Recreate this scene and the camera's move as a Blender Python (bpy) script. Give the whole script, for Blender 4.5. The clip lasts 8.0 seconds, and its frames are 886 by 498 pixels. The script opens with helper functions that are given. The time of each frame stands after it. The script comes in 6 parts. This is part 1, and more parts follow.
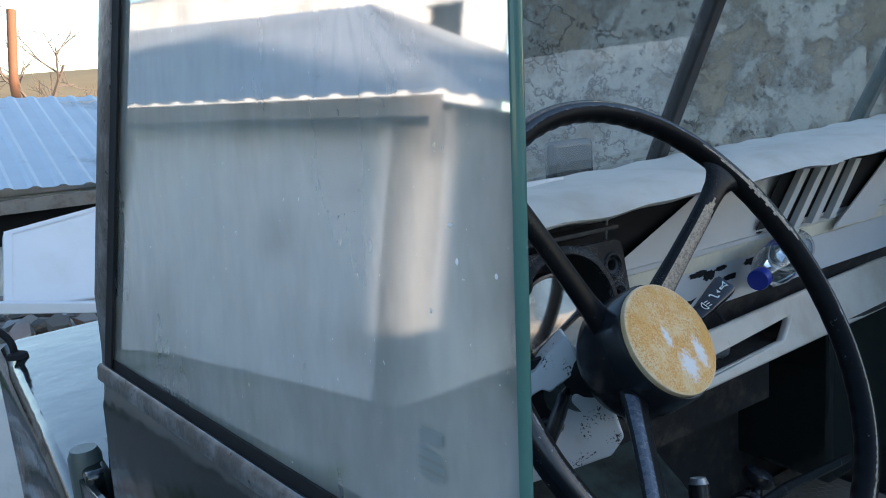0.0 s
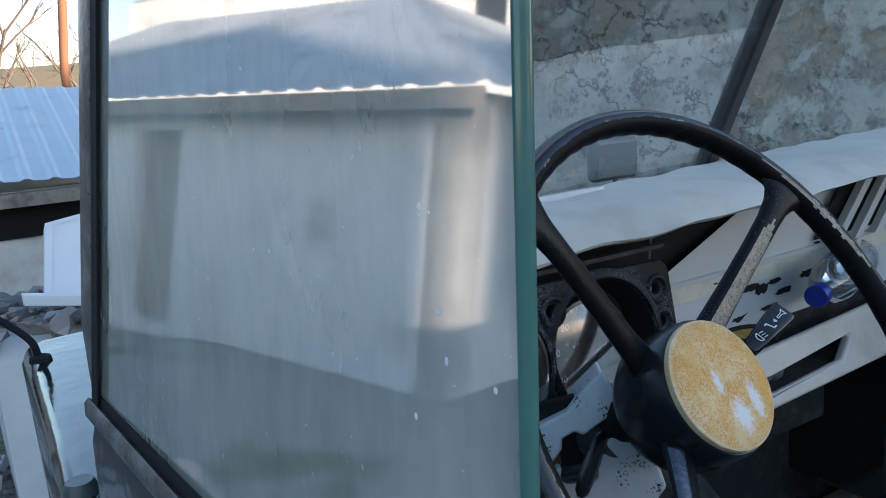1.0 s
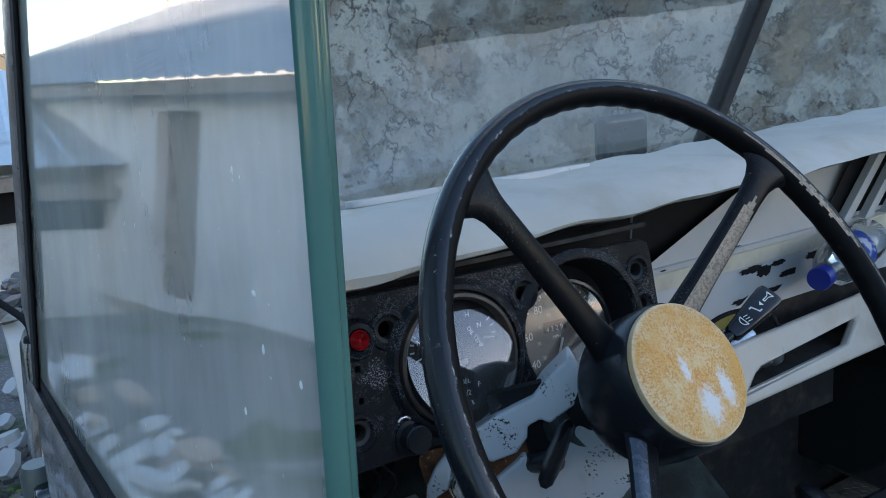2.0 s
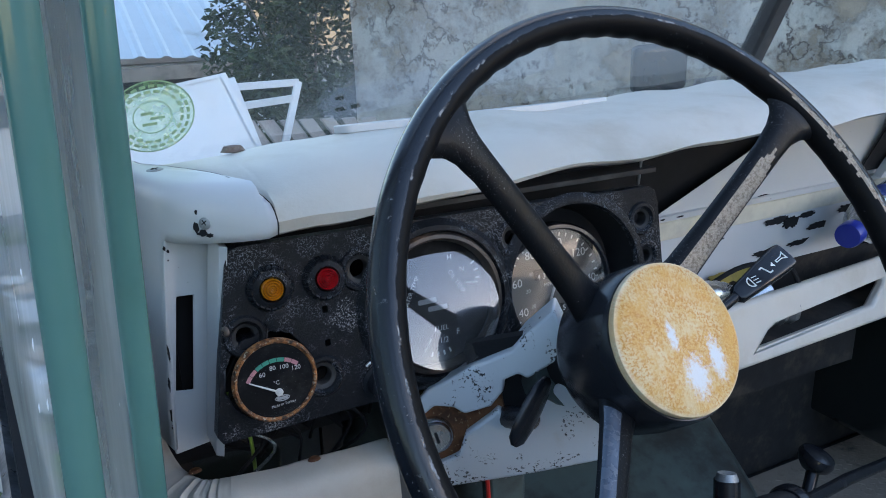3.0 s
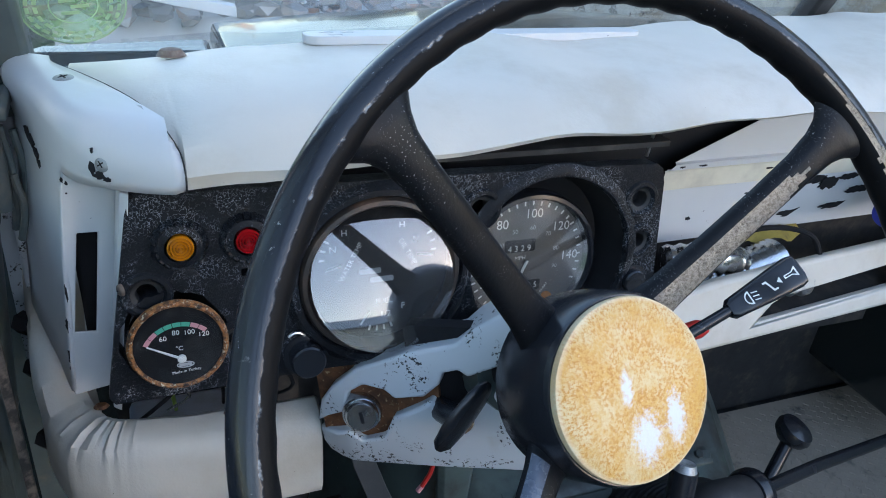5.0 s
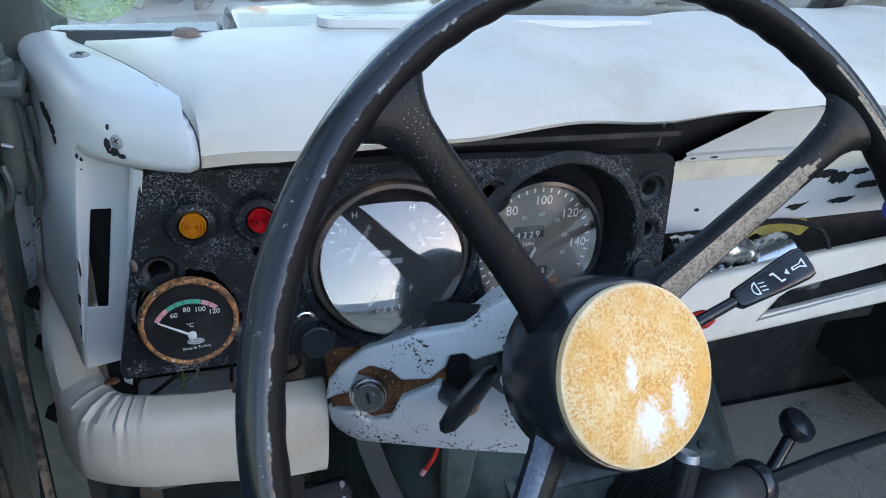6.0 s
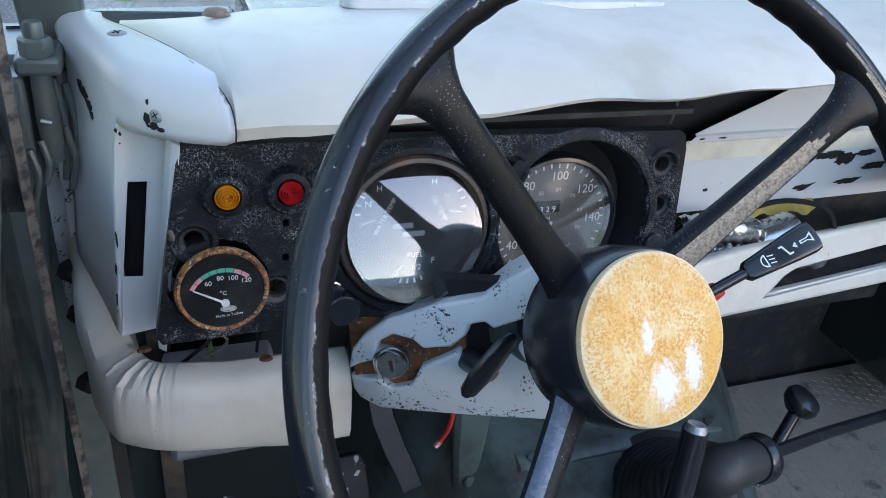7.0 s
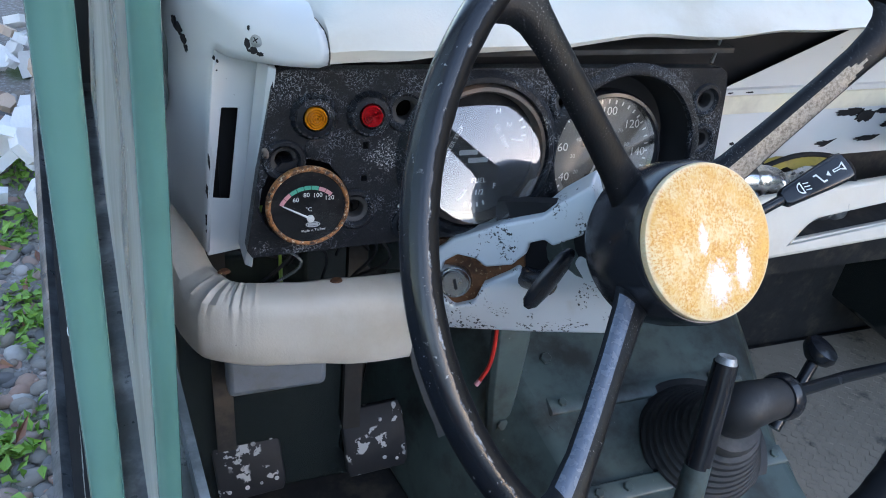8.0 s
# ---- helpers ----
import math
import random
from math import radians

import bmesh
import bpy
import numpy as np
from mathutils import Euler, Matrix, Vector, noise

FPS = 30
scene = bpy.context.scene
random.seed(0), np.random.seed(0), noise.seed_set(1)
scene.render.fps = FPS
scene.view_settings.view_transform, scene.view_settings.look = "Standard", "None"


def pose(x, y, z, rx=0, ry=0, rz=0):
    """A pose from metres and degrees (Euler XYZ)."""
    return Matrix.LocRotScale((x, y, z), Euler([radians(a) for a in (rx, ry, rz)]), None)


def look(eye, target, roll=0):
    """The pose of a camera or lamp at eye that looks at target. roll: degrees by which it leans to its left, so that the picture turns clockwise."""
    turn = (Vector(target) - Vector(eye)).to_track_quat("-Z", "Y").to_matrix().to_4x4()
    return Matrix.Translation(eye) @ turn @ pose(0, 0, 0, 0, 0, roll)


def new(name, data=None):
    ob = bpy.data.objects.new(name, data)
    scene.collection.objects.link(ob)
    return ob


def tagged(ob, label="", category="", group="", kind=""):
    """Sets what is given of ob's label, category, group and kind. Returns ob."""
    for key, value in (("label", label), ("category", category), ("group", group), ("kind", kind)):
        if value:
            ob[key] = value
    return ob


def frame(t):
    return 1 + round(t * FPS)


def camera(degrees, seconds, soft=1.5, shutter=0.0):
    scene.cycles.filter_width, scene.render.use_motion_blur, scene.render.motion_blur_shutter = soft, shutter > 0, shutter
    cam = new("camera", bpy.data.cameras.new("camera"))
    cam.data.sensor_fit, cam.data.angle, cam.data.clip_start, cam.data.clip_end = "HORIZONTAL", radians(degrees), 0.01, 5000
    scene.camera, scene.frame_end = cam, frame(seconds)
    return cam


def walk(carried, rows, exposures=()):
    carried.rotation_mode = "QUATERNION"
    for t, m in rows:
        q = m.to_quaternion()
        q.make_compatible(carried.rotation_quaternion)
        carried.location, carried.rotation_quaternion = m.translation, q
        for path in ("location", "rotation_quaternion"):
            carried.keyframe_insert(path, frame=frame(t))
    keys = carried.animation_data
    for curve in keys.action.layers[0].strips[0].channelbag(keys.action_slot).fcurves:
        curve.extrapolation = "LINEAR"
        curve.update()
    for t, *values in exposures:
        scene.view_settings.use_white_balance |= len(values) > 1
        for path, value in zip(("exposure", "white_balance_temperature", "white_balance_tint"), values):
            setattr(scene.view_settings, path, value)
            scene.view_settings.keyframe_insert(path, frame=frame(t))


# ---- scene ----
cam = camera(59.7, 8.0, soft=0.98)
ROWS = [
    (0, 0.1872, 0.0079, 1.5191, 79.33, 4.46, -34.53),
    (0.5, 0.2115, 0.0355, 1.5314, 79.29, 4.43, -32.89),
    (1, 0.2383, 0.0553, 1.5329, 78.77, 4.4, -31.36),
    (1.5, 0.2667, 0.0534, 1.5313, 78, 4.39, -30.26),
    (2.8, 0.3317, 0.0694, 1.5078, 74.54, 3.32, -27.6),
    (3, 0.3441, 0.0765, 1.5217, 71.81, 1.8, -26.23),
    (3.5, 0.3718, 0.1082, 1.5409, 67.77, -0.35, -24.27),
    (4, 0.3982, 0.1489, 1.5537, 64.45, -2.33, -22.53),
    (4.5, 0.4249, 0.1607, 1.56, 62.24, -4.02, -21.49),
    (4.7, 0.4299, 0.1568, 1.5683, 61.08, -4.65, -21.22),
    (6, 0.4273, 0.1484, 1.5673, 59.05, -5.93, -19.58),
    (6.5, 0.4236, 0.1507, 1.5688, 58.52, -6.02, -19.41),
    (7, 0.4094, 0.1325, 1.5679, 58.08, -5.88, -19.34),
    (7.5, 0.3843, 0.108, 1.5601, 57.55, -5.71, -19.31),
    (8, 0.3519, 0.0888, 1.5487, 57.24, -5.86, -19.13),
]
walk(cam, [(t, pose(x, y, z, rx, ry, rz)) for t, x, y, z, rx, ry, rz in ROWS],
     [(0.0, 1.98, 5550, 17), (1.5, 1.88, 5550, 17), (3.0, 2.5, 5750, 22), (3.5, 2.68, 5850, 22), (4.5, 2.83, 5950, 22), (6.0, 3.04, 6000, 22), (6.5, 3.01, 6000, 22), (8.0, 3.22, 6080, 24)])

# ---- light ----
SUN_AZ, SUN_EL = radians(146), radians(6)          # the low sun stands behind the car, to its right
sun_dir = Vector((math.sin(SUN_AZ) * math.cos(SUN_EL), math.cos(SUN_AZ) * math.cos(SUN_EL), math.sin(SUN_EL)))
world = bpy.data.worlds.new("sky")
scene.world = world
world.use_nodes = True
sky = world.node_tree.nodes.new("ShaderNodeTexSky")
sky.sky_type, sky.sun_disc = "NISHITA", False
sky.sun_elevation, sky.sun_rotation = SUN_EL, SUN_AZ
sky.air_density, sky.dust_density, sky.ozone_density = 1.0, 0.4, 1.0
back = world.node_tree.nodes["Background"]
back.inputs["Strength"].default_value = 0.15
world.node_tree.links.new(sky.outputs["Color"], back.inputs["Color"])
lamp = bpy.data.lights.new("sun", "SUN")
lamp.energy, lamp.angle, lamp.color = 3.0, radians(0.6), (1.0, 0.78, 0.52)
sun = new("sun", lamp)
sun.matrix_world = look(sun_dir * 50, (0, 0, 0))

# ---- materials ----


class Nodes:
    """A node tree under construction."""

    def __init__(self, name):
        self.mat = bpy.data.materials.new(name)
        self.mat.use_nodes = True
        self.t = self.mat.node_tree
        self.bsdf = self.t.nodes["Principled BSDF"]
        self.co = self.t.nodes.new("ShaderNodeTexCoord").outputs["Object"]

    def add(self, kind, operation="", data_type=""):
        n = self.t.nodes.new(kind)
        if operation:
            n.operation = operation
        if data_type:
            n.data_type = data_type
        return n

    def link(self, a, b):
        self.t.links.new(a, b)

    def noise(self, scale, detail=4.0, rough=0.55, stretch=None):
        n = self.add("ShaderNodeTexNoise")
        n.inputs["Scale"].default_value, n.inputs["Detail"].default_value, n.inputs["Roughness"].default_value = scale, detail, rough
        co = self.co
        if stretch:
            m = self.add("ShaderNodeMapping")
            m.inputs["Scale"].default_value = stretch
            self.link(co, m.inputs["Vector"])
            co = m.outputs["Vector"]
        self.link(co, n.inputs["Vector"])
        return n.outputs["Fac"]

    def ramp(self, fac, lo, hi):
        r = self.add("ShaderNodeMapRange")
        r.interpolation_type = "SMOOTHSTEP"
        r.inputs["From Min"].default_value, r.inputs["From Max"].default_value = lo, hi
        self.link(fac, r.inputs["Value"])
        return r.outputs["Result"]

    def math(self, op, a, b):
        m = self.add("ShaderNodeMath", operation=op)
        for i, v in enumerate((a, b)):
            if isinstance(v, (int, float)):
                m.inputs[i].default_value = v
            else:
                self.link(v, m.inputs[i])
        return m.outputs[0]

    def mix(self, fac, a, b):
        m = self.add("ShaderNodeMix", data_type="RGBA")
        if isinstance(fac, (int, float)):
            m.inputs[0].default_value = fac
        else:
            self.link(fac, m.inputs[0])
        for i, v in ((6, a), (7, b)):
            if isinstance(v, tuple):
                m.inputs[i].default_value = (*v, 1)
            else:
                self.link(v, m.inputs[i])
        return m.outputs[2]

    def bump(self, height, strength, distance=0.001):
        b = self.add("ShaderNodeBump")
        b.inputs["Strength"].default_value, b.inputs["Distance"].default_value = strength, distance
        self.link(height, b.inputs["Height"])
        self.link(b.outputs["Normal"], self.bsdf.inputs["Normal"])

    def done(self, colour=None, rough=None, metal=None, spec=None):
        for key, v in (("Base Color", colour), ("Roughness", rough), ("Metallic", metal), ("Specular IOR Level", spec)):
            if v is None:
                continue
            if isinstance(v, tuple):
                self.bsdf.inputs[key].default_value = (*v, 1)
            elif isinstance(v, (int, float)):
                self.bsdf.inputs[key].default_value = v
            else:
                self.link(v, self.bsdf.inputs[key])
        return self.mat


def surface(name, base, rough=0.5, metal=0.0, dirt=None, dirt_scale=12, dirt_at=(0.45, 0.75), grain=300, bump=0.1, vary=0.12, chip=None, chip_scale=60, chip_at=(0.66, 0.68), area=None, spec=0.5, depth=0.0006):
    """Paint or plain matter: soft shade changes, dirt patches, fine grain and chips down to another colour."""
    n = Nodes(name)
    dark = tuple(c * (1 - vary) for c in base)
    light = tuple(min(1, c * (1 + vary)) for c in base)
    col = n.mix(n.noise(dirt_scale * 2.3), dark, light)
    r = n.math("ADD", rough - 0.08, n.math("MULTIPLY", n.noise(dirt_scale * 5), 0.16))
    if dirt:
        col = n.mix(n.ramp(n.noise(dirt_scale, 6, 0.65), *dirt_at), col, dirt)
    g = n.noise(grain, 3)
    h = g
    if chip:
        m = n.ramp(n.noise(chip_scale, 5, 0.6), *chip_at)
        if area:
            m = n.math("MULTIPLY", m, n.ramp(n.noise(area[0], 2), area[1], area[1] + 0.04))
        col = n.mix(m, col, chip)
        h = n.math("SUBTRACT", n.math("MULTIPLY", g, 0.4), m)
    n.bump(h, bump, depth)
    return n.done(col, r, metal, spec)


WHITE = surface("white_paint", (0.55, 0.565, 0.58), 0.36, dirt=(0.5, 0.47, 0.4), dirt_scale=9, dirt_at=(0.6, 0.85), vary=0.04, grain=220, bump=0.12, chip=(0.03, 0.03, 0.032), chip_scale=190, chip_at=(0.735, 0.745))
WHITE_WORN = surface("worn_white_paint", (0.6, 0.635, 0.67), 0.42, dirt=(0.45, 0.42, 0.36), dirt_scale=14, dirt_at=(0.6, 0.85), vary=0.05, chip=(0.025, 0.027, 0.03), chip_scale=420, chip_at=(0.56, 0.6), area=(45, 0.525), bump=0.3)
VINYL = surface("white_painted_vinyl", (0.57, 0.545, 0.49), 0.46, dirt=(0.47, 0.43, 0.36), dirt_scale=11, dirt_at=(0.42, 0.75), vary=0.07, grain=520, bump=0.6, chip=(0.1, 0.08, 0.06), chip_scale=190, chip_at=(0.745, 0.755))


def crackle():
    """Black vinyl with a leathery crackle, dusty grey in its raised cells and rubbed patches."""
    n = Nodes("crackled_black_vinyl")
    cells = n.noise(700, 4, 0.6)
    worm = n.math("ABSOLUTE", n.math("SUBTRACT", n.noise(430, 2, 0.55), 0.5), 0.0)
    ridge = n.ramp(worm, 0.024, 0.006)
    zone = n.ramp(n.noise(34, 5, 0.7), 0.45, 0.6)
    col = n.mix(n.noise(90), (0.006, 0.007, 0.0095), (0.012, 0.0138, 0.0175))
    col = n.mix(n.math("MULTIPLY", n.math("MULTIPLY", ridge, zone), 0.6), col, (0.34, 0.37, 0.42))
    rub = n.math("MULTIPLY", n.ramp(n.noise(900, 4, 0.7), 0.52, 0.6), n.ramp(n.noise(26, 5, 0.65), 0.605, 0.66))
    col = n.mix(n.math("MULTIPLY", rub, 0.85), col, (0.38, 0.38, 0.39))
    h = n.math("ADD", n.math("MULTIPLY", ridge, 0.8), cells)
    n.bump(h, 0.5, 0.0009)
    return n.done(col, n.math("ADD", 0.22, n.math("MULTIPLY", n.noise(60), 0.26)), spec=0.17)


PANEL = crackle()
BLACK = surface("black_plastic", (0.014, 0.0155, 0.0195), 0.24, vary=0.3, grain=500, bump=0.12, chip=(0.2, 0.19, 0.18), chip_scale=240, chip_at=(0.78, 0.8))
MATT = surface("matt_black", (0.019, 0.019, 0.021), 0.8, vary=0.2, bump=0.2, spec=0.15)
RUBBER = surface("black_rubber", (0.02, 0.02, 0.021), 0.6, vary=0.3, dirt=(0.09, 0.085, 0.08), dirt_scale=20, dirt_at=(0.5, 0.8), bump=0.3)
GREEN = surface("dark_green_paint", (0.082, 0.104, 0.102), 0.38, dirt=(0.15, 0.135, 0.11), dirt_scale=26, dirt_at=(0.5, 0.75), vary=0.25, bump=0.35, chip=(0.2, 0.19, 0.17), chip_scale=70, chip_at=(0.74, 0.75))
GREEN_IN = surface("dusty_green_paint", (0.082, 0.112, 0.105), 0.4, dirt=(0.04, 0.04, 0.036), dirt_scale=13, dirt_at=(0.42, 0.68), vary=0.25, grain=60, bump=0.4, depth=0.0014, chip=(0.16, 0.16, 0.15), chip_scale=90, chip_at=(0.7, 0.72))
WORN_BODY = surface("dusty_worn_dark_paint", (0.03, 0.035, 0.038), 0.3, vary=0.3, dirt=(0.15, 0.16, 0.17), dirt_scale=38, dirt_at=(0.42, 0.7), grain=120, bump=0.3, depth=0.002, spec=0.6)
BODY = surface("glossy_green_body_paint", (0.012, 0.017, 0.017), 0.1, dirt=(0.05, 0.055, 0.055), dirt_scale=9, dirt_at=(0.6, 0.95), vary=0.2, grain=9, bump=0.25, depth=0.006, spec=0.9)
NEAR_BLACK = surface("mottled_near_black", (0.026, 0.0255, 0.026), 0.7, dirt=(0.075, 0.062, 0.05), dirt_scale=16, dirt_at=(0.48, 0.72), vary=0.4, grain=160, bump=0.6, spec=0.25)
STEEL = surface("bare_steel", (0.5, 0.5, 0.5), 0.3, metal=1.0, dirt=(0.2, 0.16, 0.12), dirt_scale=40, dirt_at=(0.6, 0.8), bump=0.15)
ALU = surface("dull_aluminium", (0.6, 0.61, 0.62), 0.25, metal=1.0, dirt=(0.35, 0.35, 0.36), dirt_scale=30, bump=0.1)
RUST = surface("rusty_steel", (0.2, 0.085, 0.035), 0.75, metal=0.2, dirt=(0.07, 0.03, 0.015), dirt_scale=60, dirt_at=(0.4, 0.65), vary=0.3, grain=900, bump=0.6, chip=(0.42, 0.3, 0.16), chip_scale=330, chip_at=(0.6, 0.66))
MAT_GREY = surface("worn_grey_floor_mat", (0.31, 0.262, 0.21), 0.85, dirt=(0.1, 0.09, 0.08), dirt_scale=13, dirt_at=(0.56, 0.7), vary=0.15, bump=0.5)
WORN_PAD = surface("worn_pedal_rubber", (0.014, 0.015, 0.018), 0.6, vary=0.3, bump=0.5, spec=0.25, chip=(0.36, 0.37, 0.38), chip_scale=85, chip_at=(0.520, 0.550), area=(26, 0.53))
YELLOWED = surface("yellowed_white_paint", (0.64, 0.61, 0.5), 0.5, dirt=(0.5, 0.47, 0.4), dirt_scale=20, bump=0.15)
BROWN = surface("dusty_brown_screw", (0.1, 0.075, 0.06), 0.7, dirt=(0.2, 0.17, 0.14), dirt_scale=120, bump=0.5)
INK = surface("pale_ink", (0.75, 0.75, 0.72), 0.5, vary=0.05, bump=0.0)
INK_DARK = surface("worn_grey_ink", (0.45, 0.46, 0.47), 0.5, vary=0.1, bump=0.0)
DIAL = surface("black_dial", (0.008, 0.008, 0.009), 0.6, spec=0.08, vary=0.2, dirt=(0.03, 0.03, 0.03), dirt_scale=60, bump=0.05)
DIAL_GREY = surface("plain_grey_dial", (0.105, 0.1, 0.094), 0.45, vary=0.2, dirt=(0.1, 0.09, 0.07), dirt_scale=40, bump=0.05)
EDGE = surface("green_glass_edge", (0.078, 0.182, 0.162), 0.14, vary=0.3, bump=0.03, grain=60, spec=0.6)
RED_WIRE = surface("red_plastic", (0.5, 0.03, 0.02), 0.4, bump=0.05)
YELLOW = surface("yellow_plastic", (0.34, 0.27, 0.06), 0.5, dirt=(0.15, 0.12, 0.05), dirt_scale=50, bump=0.1)
LIME = surface("lime_wire", (0.25, 0.4, 0.05), 0.4, bump=0.05)
BLUE = surface("blue_plastic", (0.015, 0.03, 0.28), 0.35, bump=0.05)
BOARD = surface("white_board", (0.76, 0.78, 0.8), 0.45, dirt=(0.6, 0.6, 0.58), dirt_scale=2, dirt_at=(0.5, 0.9), vary=0.03, bump=0.05)
WOOD = surface("weathered_wood", (0.3, 0.26, 0.22), 0.8, dirt=(0.14, 0.11, 0.09), dirt_scale=5, bump=0.4)
PALE_WOOD = surface("pale_plank", (0.42, 0.37, 0.33), 0.8, dirt=(0.25, 0.2, 0.17), dirt_scale=5, bump=0.4)


def cap_material():
    """Cream enamel with rust bleeding all over it and two patches left bare."""
    n = Nodes("rust_stained_cream_enamel")
    base = n.mix(n.noise(30), (0.66, 0.46, 0.2), (0.72, 0.59, 0.34))
    ochre = n.mix(n.noise(70, 5), (0.6, 0.27, 0.02), (0.7, 0.39, 0.07))
    big = n.ramp(n.noise(38, 8, 0.75), 0.36, 0.6)
    col = n.mix(n.math("MULTIPLY", big, 0.92), base, ochre)
    fine = n.ramp(n.noise(620, 4, 0.7), 0.46, 0.6)
    col = n.mix(n.math("MULTIPLY", fine, n.ramp(n.noise(60, 5), 0.28, 0.6)), col, (0.55, 0.22, 0.02))
    pale = n.ramp(n.noise(480, 4, 0.7), 0.55, 0.68)
    col = n.mix(n.math("MULTIPLY", pale, 0.22), col, (0.82, 0.7, 0.45))
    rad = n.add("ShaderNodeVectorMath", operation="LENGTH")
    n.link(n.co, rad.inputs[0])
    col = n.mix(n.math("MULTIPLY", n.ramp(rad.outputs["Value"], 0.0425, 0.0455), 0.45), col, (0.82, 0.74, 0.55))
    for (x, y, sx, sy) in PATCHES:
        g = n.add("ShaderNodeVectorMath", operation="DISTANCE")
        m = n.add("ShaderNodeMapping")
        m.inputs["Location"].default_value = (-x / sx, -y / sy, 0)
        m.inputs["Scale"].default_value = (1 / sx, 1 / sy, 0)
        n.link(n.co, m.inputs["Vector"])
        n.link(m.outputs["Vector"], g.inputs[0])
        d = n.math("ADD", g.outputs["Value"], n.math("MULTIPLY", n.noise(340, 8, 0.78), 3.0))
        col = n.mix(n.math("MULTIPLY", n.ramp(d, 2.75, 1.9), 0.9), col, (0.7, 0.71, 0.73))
    n.bump(n.noise(800, 4, 0.7), 0.5, 0.0005)
    return n.done(col, 0.42)


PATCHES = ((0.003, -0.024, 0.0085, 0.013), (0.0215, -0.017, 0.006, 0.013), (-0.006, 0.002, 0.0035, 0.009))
CAP = cap_material()


def rim_material():
    """Black wheel rim: its outside polished by use, its inside dull, the border between them chipped."""
    n = Nodes("worn_black_bakelite")
    sep = n.add("ShaderNodeSeparateXYZ")
    n.link(n.co, sep.inputs[0])
    r2 = n.math("ADD", n.math("MULTIPLY", sep.outputs["X"], sep.outputs["X"]), n.math("MULTIPLY", sep.outputs["Y"], sep.outputs["Y"]))
    d = n.math("SUBTRACT", n.math("SQRT", r2, 0.0), 0.1864)
    d = n.math("ADD", d, n.math("MULTIPLY", n.math("SUBTRACT", n.noise(170, 5, 0.65), 0.5), 0.004))
    shiny = n.ramp(d, -0.0003, 0.0003)
    border = n.ramp(n.math("ABSOLUTE", d, 0.0), 0.0008, 0.0002)
    col = n.mix(shiny, (0.006, 0.0064, 0.0076), (0.011, 0.013, 0.0175))
    m = n.math("MULTIPLY", n.ramp(n.noise(260, 9, 0.75), 0.62, 0.65), n.ramp(n.noise(24, 4, 0.6), 0.5, 0.58))
    flecks = n.math("MAXIMUM", m, n.math("MULTIPLY", border, n.ramp(n.noise(75, 5, 0.65), 0.52, 0.62)))
    col = n.mix(n.math("MULTIPLY", flecks, 0.8), col, (0.34, 0.34, 0.35))
    n.bump(n.math("ADD", n.math("SUBTRACT", n.math("MULTIPLY", n.noise(420, 4, 0.6), 0.5), flecks), n.math("MULTIPLY", shiny, -0.5)), 0.3, 0.0008)
    rough = n.math("ADD", n.math("MULTIPLY", shiny, -0.27), n.math("ADD", 0.4, n.math("MULTIPLY", n.noise(70, 5), 0.1)))
    return n.done(col, rough, spec=n.math("ADD", 0.09, n.math("MULTIPLY", shiny, 0.38)))


RIM = rim_material()


def spoke_material():
    """Dull black with a dusting of fine pale specks."""
    n = Nodes("specked_dull_black")
    col = n.mix(n.noise(40), (0.006, 0.0064, 0.0078), (0.0095, 0.0103, 0.0125))
    m = n.math("MULTIPLY", n.ramp(n.noise(1100, 3, 0.6), 0.64, 0.68), n.ramp(n.noise(30, 4, 0.6), 0.42, 0.6))
    big = n.math("MULTIPLY", n.ramp(n.noise(230, 6, 0.7), 0.67, 0.69), n.ramp(n.noise(34, 3, 0.6), 0.52, 0.58))
    col = n.mix(n.math("MULTIPLY", n.math("MAXIMUM", m, big), 0.8), col, (0.36, 0.36, 0.37))
    n.bump(n.math("SUBTRACT", n.noise(480, 4, 0.6), big), 0.3, 0.0006)
    return n.done(col, n.math("ADD", 0.3, n.math("MULTIPLY", n.noise(60, 5), 0.14)), spec=0.15)


SPOKE = spoke_material()


def worn_metal():
    """A strip where the black has gone and crinkled pale metal shows."""
    n = Nodes("bared_pale_metal")
    g = n.noise(520, 5, 0.7)
    col = n.mix(n.ramp(g, 0.3, 0.62), (0.24, 0.2, 0.165), (0.56, 0.49, 0.415))
    n.bump(g, 1.0, 0.0026)
    return n.done(col, 0.34, 1.0)


BARE = worn_metal()
# Rubbed spoke facet, with the sky's blue sheen painted into its colour.
RUBBED_SHEEN = surface("rubbed_sky_sheen", (0.085, 0.103, 0.138), 0.27, vary=0.2, dirt=(0.05, 0.06, 0.08), dirt_scale=40, dirt_at=(0.55, 0.95), grain=500, bump=0.25)


